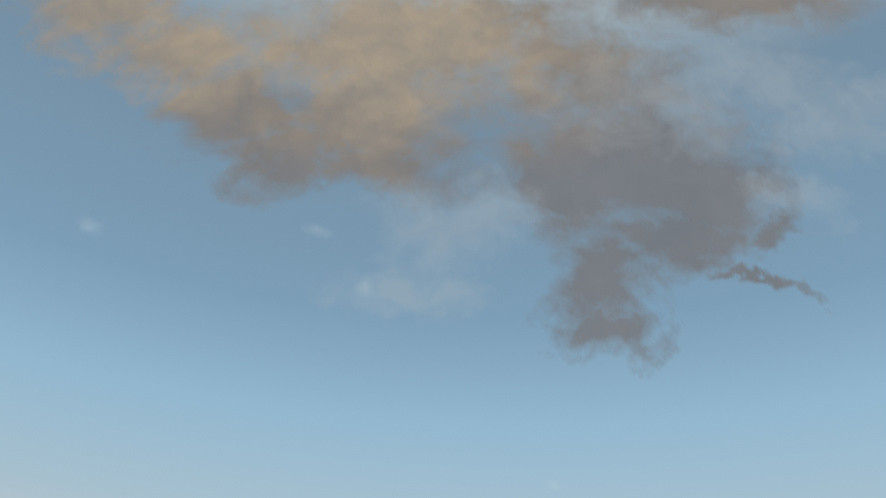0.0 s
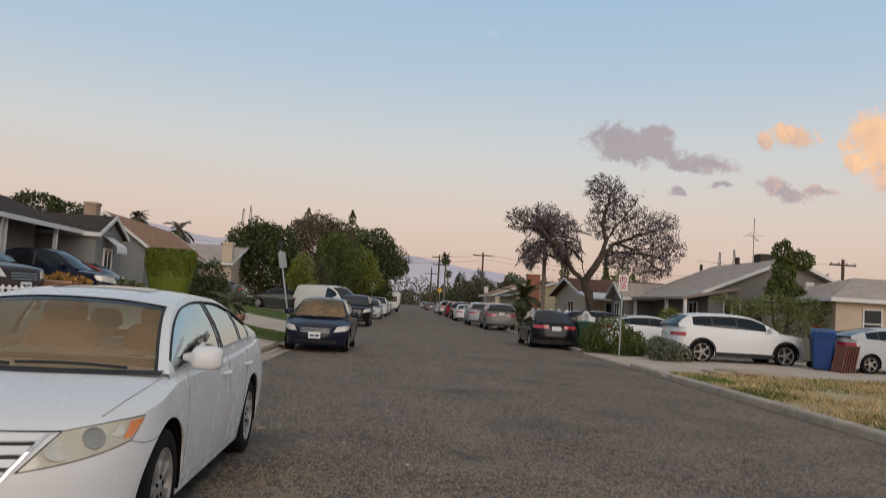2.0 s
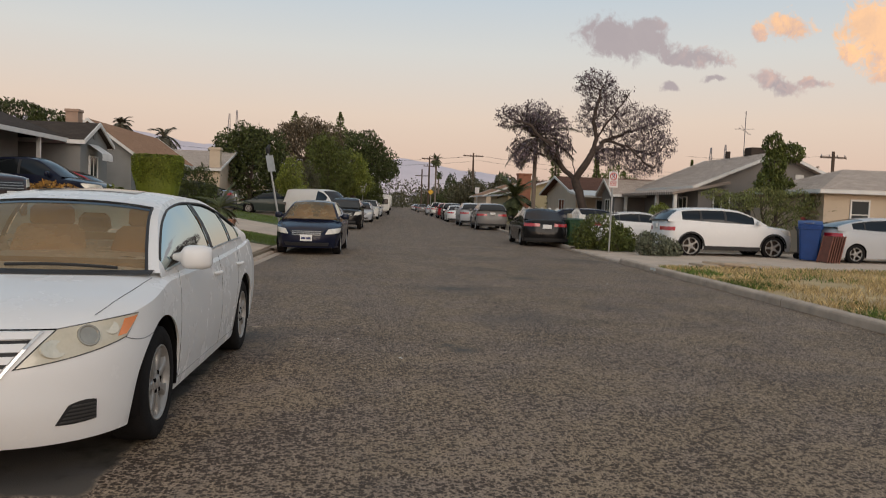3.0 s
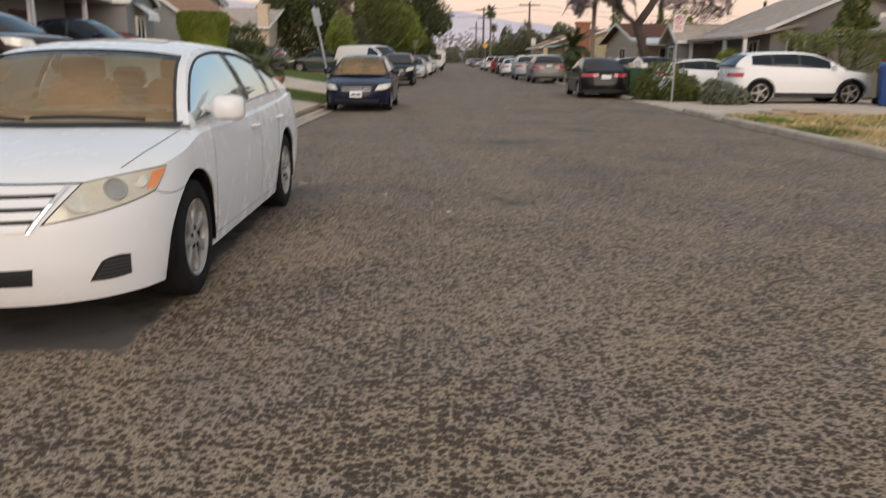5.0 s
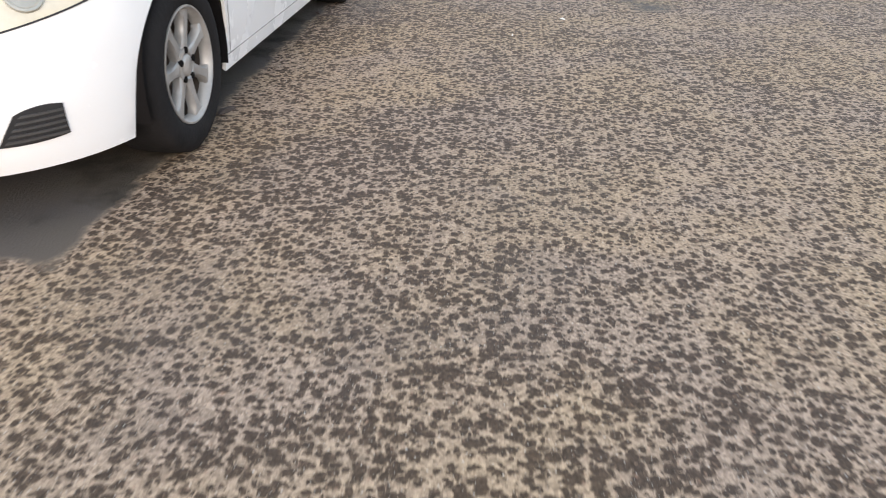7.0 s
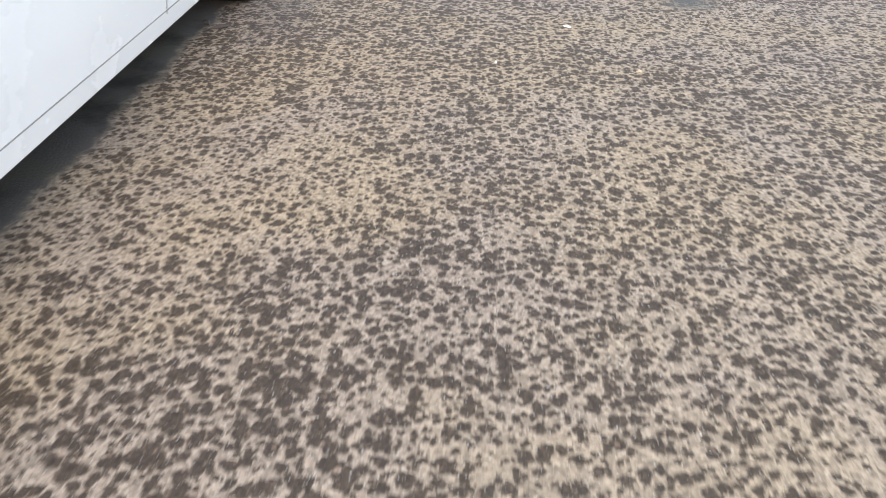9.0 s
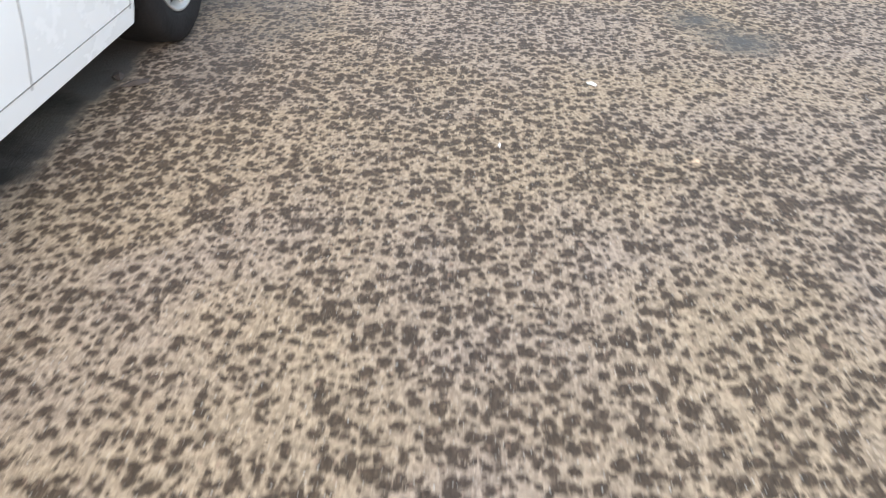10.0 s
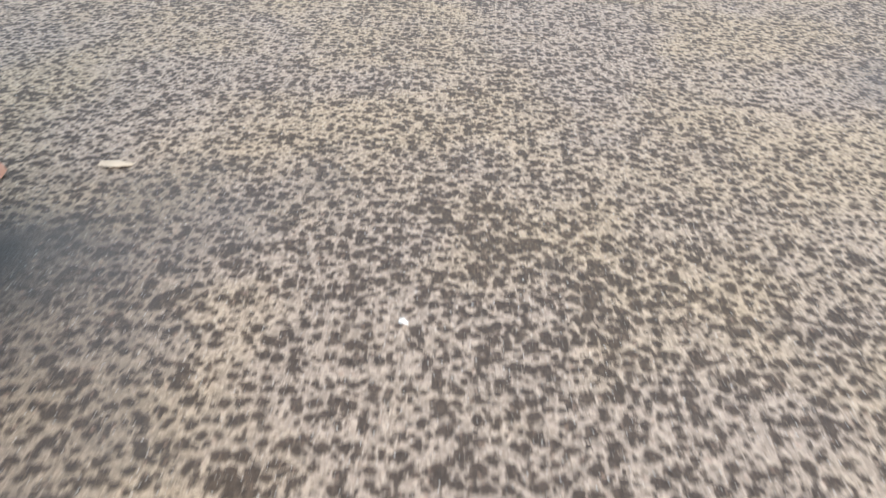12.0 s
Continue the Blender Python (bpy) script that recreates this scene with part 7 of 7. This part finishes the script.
part("rail", Shape().box(0, 1.85, 0.0, 0.03, 0.3, 0.36), "trim", wf)

# ---- planting ----
jacaranda()
palm("shaggy_palm", "shaggy palm with drooping dry fronds beside a large tree", (8.7, 44.6), 5.5, 2.5, "frond_olive", 5, 0.13, 22, 1.1)
palm("yard_palm", "green palm in a yard behind the fence", (9.6, 56.0), 2.2, 2.0, "frond", 6, 0.2, 36, 0.9)
palm("tall_fan_palm", "tall slim fan palm up the street", (11.53, 160.0), 10.6, 1.55, "frond", 7, 0.2, 70, 1.1)
palm("tall_fan_palm", "tall slim fan palm up the street", (14.1, 185.0), 8.6, 1.2, "frond", 8, 0.18, 60, 1.1)
palm("back_garden_palm", "feathery palm rising over roofs", (-16.4, 60.0), 5.3, 1.5, "frond_olive", 9, 0.16, 44, 1.6)
palm("back_garden_palm", "small palm rising over roofs", (-14.6, 44.5), 4.7, 0.85, "frond_olive", 10, 0.13, 60, 1.6)
palm("back_garden_palm", "palm behind a grey house", (27.6, 49.0), 3.4, 1.6, "frond_dry", 11, 0.2, 30, 1.2)

hedge = thing("clipped_hedge", "clipped bright green hedge block wider at its top", "hedge", (-6.95, 24.0, 0.62))
core = Shape().rings([[(w * math.cos(a) * (1 + 0.03 * math.sin(7 * a)), 0.85 * w * math.sin(a), z) for a in (2 * math.pi * k / 26 for k in range(26))] for z, w in ((0.0, 0.30), (0.4, 0.48), (1.0, 0.62), (1.6, 0.68), (1.92, 0.70), (1.95, 0.60))], True, True, True)
part("core", core, "leaf_hedge", hedge)
rnd = random.Random(8)
hl_ = Shape()
for _ in range(16000):
    a, t = rnd.uniform(0, 6.283), rnd.random()
    if rnd.random() < 0.22:
        r, z = 0.70 * math.sqrt(rnd.random()), 1.95 + rnd.uniform(-0.02, 0.06)
    else:
        z = 1.95 * t
        r = 0.31 + 0.40 * min(1.0, t * 1.25) + rnd.uniform(-0.03, 0.05)
    c = Vector((r * math.cos(a), 0.85 * r * math.sin(a), z))
    d = Vector((rnd.gauss(0, 1), rnd.gauss(0, 1), rnd.gauss(0, 1))).normalized() * rnd.uniform(0.014, 0.034)
    e = d.orthogonal() * 0.6
    hl_.add([tuple(c - d), tuple(c + e), tuple(c + d), tuple(c - e)], [(0, 1, 2, 3)])
part("leaves", hl_, "leaf_hedge", hedge)

shrub("round_bush", "dark green rounded bush by a driveway", (-8.6, 36.5), [(0, 0, 1.15, 0.95, 0.9, 1.0), (-0.4, 0, 0.7, 0.7, 0.7, 0.7), (0.5, 0, 0.6, 0.6, 0.6, 0.6)], "leaf_dark", 7000, 0.06, 31)
shrub("flower_bed", "orange flowering plants on a planter wall", (-8.35, 19.6, 1.40), [(0, 0, 0.12, 0.3, 0.2, 0.18), (0.45, 0, 0.08, 0.3, 0.2, 0.16), (-0.35, 0, 0.05, 0.25, 0.2, 0.15)], "flower", 1400, 0.035, 32, "flowers")
shrub("spiky_yard_plants", "spiky green plants beside a low wall", (-6.7, 19.6), [(0, 0, 0.55, 0.45, 0.3, 0.45), (0.5, 0, 0.45, 0.35, 0.3, 0.4)], "leaf_mid", 1600, 0.08, 33)
pot = thing("planter", "square terracotta brick planter", "planter", (-4.36, 20.4, 0.16))
part("box", Shape().box(-0.28, 0.28, -0.28, 0.28, 0, 0.66, 1.05, 0.02), "terracotta", pot)
part("rim", Shape().box(-0.33, 0.33, -0.33, 0.33, 0.62, 0.72, 1.0, 0.015), "terracotta", pot)
palm("potted_palm", "small feathery palm in a planter", (-4.4, 20.4), 0.3, 0.7, "frond", 12, 0.06, 26, 1.0, 0.86)
shrub("green_shrub", "dense green shrub beside the driveway", (7.75, 27.4), [(0, 0, 0.62, 0.95, 0.7, 0.68), (-0.6, 0.1, 0.4, 0.5, 0.5, 0.45), (0.7, -0.1, 0.45, 0.55, 0.5, 0.5)], "leaf_mid", 9000, 0.05, 34)
shrub("small_green_shrub", "low green shrub beneath a sign", (8.0, 26.5), [(0, 0, 0.35, 0.55, 0.4, 0.35), (0.45, 0, 0.28, 0.35, 0.35, 0.28)], "leaf_mid", 3200, 0.045, 35)
shrub("grey_green_shrub", "silvery grey-green shrub on bare soil", (8.7, 24.6), [(0, 0, 0.38, 0.55, 0.5, 0.42), (0.5, 0, 0.3, 0.4, 0.4, 0.34), (-0.3, 0, 0.45, 0.3, 0.3, 0.4)], "leaf_grey", 5200, 0.045, 36)
tree("clipped_tree", "small twisted tree with dense round tufts", (16.2, 31.0), [(-0.25, 0, 4.35, 0.42, 0.42, 0.55), (0.55, 0, 4.1, 0.5, 0.45, 0.42), (-0.2, 0, 3.6, 0.5, 0.45, 0.6), (-0.35, 0, 2.85, 0.62, 0.55, 0.55), (0.15, 0, 2.6, 0.6, 0.5, 0.45)], "leaf_mid", 12000, 0.06, 0.09, 37, 0.5)
tree("feathery_tree", "low spreading tree with drooping feathery leaves", (15.0, 29.2), [(-1.4, 0, 1.95, 1.0, 0.8, 0.35), (-0.4, 0, 2.2, 1.0, 0.9, 0.4), (0.9, 0, 2.1, 1.1, 0.9, 0.42), (1.9, 0, 1.75, 0.8, 0.8, 0.45), (-2.2, 0, 2.25, 0.6, 0.5, 0.22), (0.4, -0.2, 1.4, 0.9, 0.6, 0.45)], "leaf_feather", 9000, 0.048, 0.10, 38, 0.3, droop=0.6)
shrub("yellow_shrub", "yellow-green shrub before a house porch", (12.2, 33.6), [(0, 0, 1.3, 0.5, 0.5, 0.6), (0.3, 0, 0.7, 0.5, 0.5, 0.5)], "leaf_bright", 2500, 0.06, 39)

# west side tree belt
tree("broad_dark_tree", "broad dark green tree behind houses", (-9.4, 56.0), [(0, 0, 3.6, 2.3, 2.0, 2.6), (-1.2, 0, 4.2, 1.5, 1.5, 1.6), (1.2, 0, 4.3, 1.4, 1.4, 1.6), (0.2, 0, 5.0, 1.2, 1.2, 1.0)], "leaf_dark", 16000, 0.12, 0.22, 41)
tree("bronze_tree", "tall bronze-brown leaved tree", (-6.6, 68.0), [(0, 0, 5.6, 2.6, 2.2, 2.4), (-1.4, 0, 6.4, 1.4, 1.4, 1.4), (1.6, 0, 6.2, 1.8, 1.6, 1.5), (0.2, 0, 7.3, 1.2, 1.2, 1.0)], "leaf_brown", 15000, 0.11, 0.25, 42)
tree("dark_round_tree", "large dark green round-headed tree", (-3.0, 78.0), [(0, 0, 5.6, 3.6, 3.0, 2.9), (2.4, 0, 5.2, 2.2, 2.0, 2.0), (-2.0, 0, 6.3, 2.2, 2.0, 1.9), (0.6, 0, 6.9, 2.3, 2.0, 1.5)], "leaf_dark", 18000, 0.13, 0.3, 43)
tree("green_street_tree", "mid-green tree at the roadside", (-4.4, 64.0), [(0, 0, 4.0, 1.9, 1.8, 2.6), (0.9, 0, 3.2, 1.3, 1.3, 1.6), (-0.6, 0, 5.2, 1.2, 1.2, 1.4)], "leaf_mid", 14000, 0.10, 0.2, 44)
tree("bright_street_tree", "bright yellow-green tree at the roadside", (-2.4, 66.0), [(0, 0, 4.1, 1.3, 1.2, 1.5), (0.6, 0, 3.0, 1.2, 1.1, 1.2), (-0.5, 0, 3.0, 0.9, 0.9, 1.3)], "leaf_bright", 9000, 0.09, 0.14, 45)
tree("young_bright_tree", "young bright green tree in a yard", (-6.1, 52.0), [(0, 0, 2.7, 0.85, 0.8, 1.2), (0.3, 0, 1.8, 0.75, 0.7, 0.8), (-0.4, 0, 2.2, 0.6, 0.6, 0.8)], "leaf_bright", 6000, 0.07, 0.08, 46)
tree("grey_shrub_tree", "grey-brown twiggy shrub among trees", (-7.6, 58.0), [(0, 0, 2.8, 1.3, 1.2, 1.5), (1.8, 0, 2.4, 1.2, 1.2, 1.3)], "leaf_olive", 7000, 0.08, 0.12, 47)
tree("stone_pine", "umbrella-shaped dark pine overhanging the street", (-0.6, 92.0), [(0.6, 0, 6.0, 1.5, 1.3, 1.1), (1.7, 0, 5.4, 1.1, 1.0, 1.1), (-1.0, 0, 6.6, 1.8, 1.4, 1.1), (1.2, 0, 4.4, 0.7, 0.7, 0.6)], "leaf_dark", 9000, 0.11, 0.22, 48)
tree("roadside_tree", "mid-green tree at the roadside", (-1.6, 84.0), [(0, 0, 3.0, 1.6, 1.5, 1.8), (0.9, 0, 2.2, 1.0, 1.0, 1.3)], "leaf_mid", 7000, 0.10, 0.16, 49)


def conifer(at, z, h, r, seed):
    rnd = random.Random(seed)
    o = thing("conifer", "slim dark conifer tip rising above other trees", "conifer", (at[0], at[1], z))
    part("trunk", Shape().tube([(0, 0, 0), (0, 0, h)], [0.18, 0.02], 7), "bark", o)
    sh = Shape()
    for _ in range(1500):
        t = rnd.random() ** 0.8
        w = r * (1 - t) ** 0.8 * (0.55 + 0.45 * abs(math.sin(t * 26))) * math.sqrt(rnd.random())
        a = rnd.uniform(0, 6.283)
        c = Vector((w * math.cos(a), w * math.sin(a), h * (0.25 + 0.75 * t) - 0.1 * w))
        d = Vector((math.cos(a), math.sin(a), rnd.uniform(-0.3, 0.4))) * rnd.uniform(0.06, 0.14)
        e = d.orthogonal() * 0.4
        sh.add([tuple(c - d), tuple(c + e), tuple(c + d), tuple(c - e)], [(0, 1, 2, 3)])
    part("crown", sh, "leaf_mid", o)


conifer((-7.9, 71.0), 0.3, 9.1, 3.0, 51)
conifer((-3.9, 71.0), 0.3, 9.2, 2.4, 52)
conifer((24.5, 60.0), -0.5, 6.2, 0.45, 53)
conifer((25.6, 60.0), -0.5, 5.7, 0.45, 54)
conifer((18.5, 66.0), -0.5, 7.4, 0.7, 55)
conifer((13.5, 60.0), -0.3, 7.2, 0.9, 56)
tree("back_tree", "sparse dark tree above a grey roof", (-18.5, 41.0), [(0, 0, 4.6, 1.5, 1.2, 0.7), (-1.6, 0, 4.3, 1.0, 1.0, 0.6), (1.4, 0, 4.3, 0.9, 0.9, 0.6)], "leaf_dark", 4500, 0.10, 0.15, 57)
tree("pale_tree", "pale twiggy tree behind a roof", (-15.0, 75.0), [(0, 0, 4.6, 1.4, 1.2, 1.6)], "leaf_olive", 2600, 0.09, 0.1, 58)

# distant tree belt along and across the street's end
rnd = random.Random(77)
for k in range(96):
    y = 92 + 210 * (k / 96) ** 1.3 + rnd.uniform(-5, 5)
    side = -1 if k % 3 == 0 else 1
    x = SLANT * y + (KERB_L - 3.0 - rnd.uniform(0, 14) if side < 0 else KERB_R + 2.5 + rnd.uniform(0, 22))
    h = rnd.uniform(3.5, 7.5)
    w = rnd.uniform(1.3, 2.6)
    tree("distant_tree", "hazy green tree far along the street", (x, y), [(0, 0, h * 0.62, w, w, h * 0.38), (rnd.uniform(-1, 1) * w, 0, h * 0.5, w * 0.7, w * 0.7, h * 0.28), (rnd.uniform(-1, 1) * w, 0, h * 0.4, w * 0.7, w * 0.7, h * 0.25)], rnd.choice(("far_leaf", "leaf_mid", "leaf_olive", "far_leaf", "leaf_dark")), 2600, 0.20, 0.12, 100 + k, group="distant trees")
woods = Shape()
for k in range(120):
    x, y = rnd.uniform(-110, 150), rnd.uniform(250, 380)
    h = rnd.uniform(5, 10)
    c = leaf_cloud([(x, y, h * 0.5, rnd.uniform(3, 6), 3.0, h * 0.55)], 500, 0.45, 300 + k)
    woods.add(c.v, c.f)
tagged(part("distant_woods", woods, "far_leaf"), "low line of distant trees", "woods", kind="stuff")


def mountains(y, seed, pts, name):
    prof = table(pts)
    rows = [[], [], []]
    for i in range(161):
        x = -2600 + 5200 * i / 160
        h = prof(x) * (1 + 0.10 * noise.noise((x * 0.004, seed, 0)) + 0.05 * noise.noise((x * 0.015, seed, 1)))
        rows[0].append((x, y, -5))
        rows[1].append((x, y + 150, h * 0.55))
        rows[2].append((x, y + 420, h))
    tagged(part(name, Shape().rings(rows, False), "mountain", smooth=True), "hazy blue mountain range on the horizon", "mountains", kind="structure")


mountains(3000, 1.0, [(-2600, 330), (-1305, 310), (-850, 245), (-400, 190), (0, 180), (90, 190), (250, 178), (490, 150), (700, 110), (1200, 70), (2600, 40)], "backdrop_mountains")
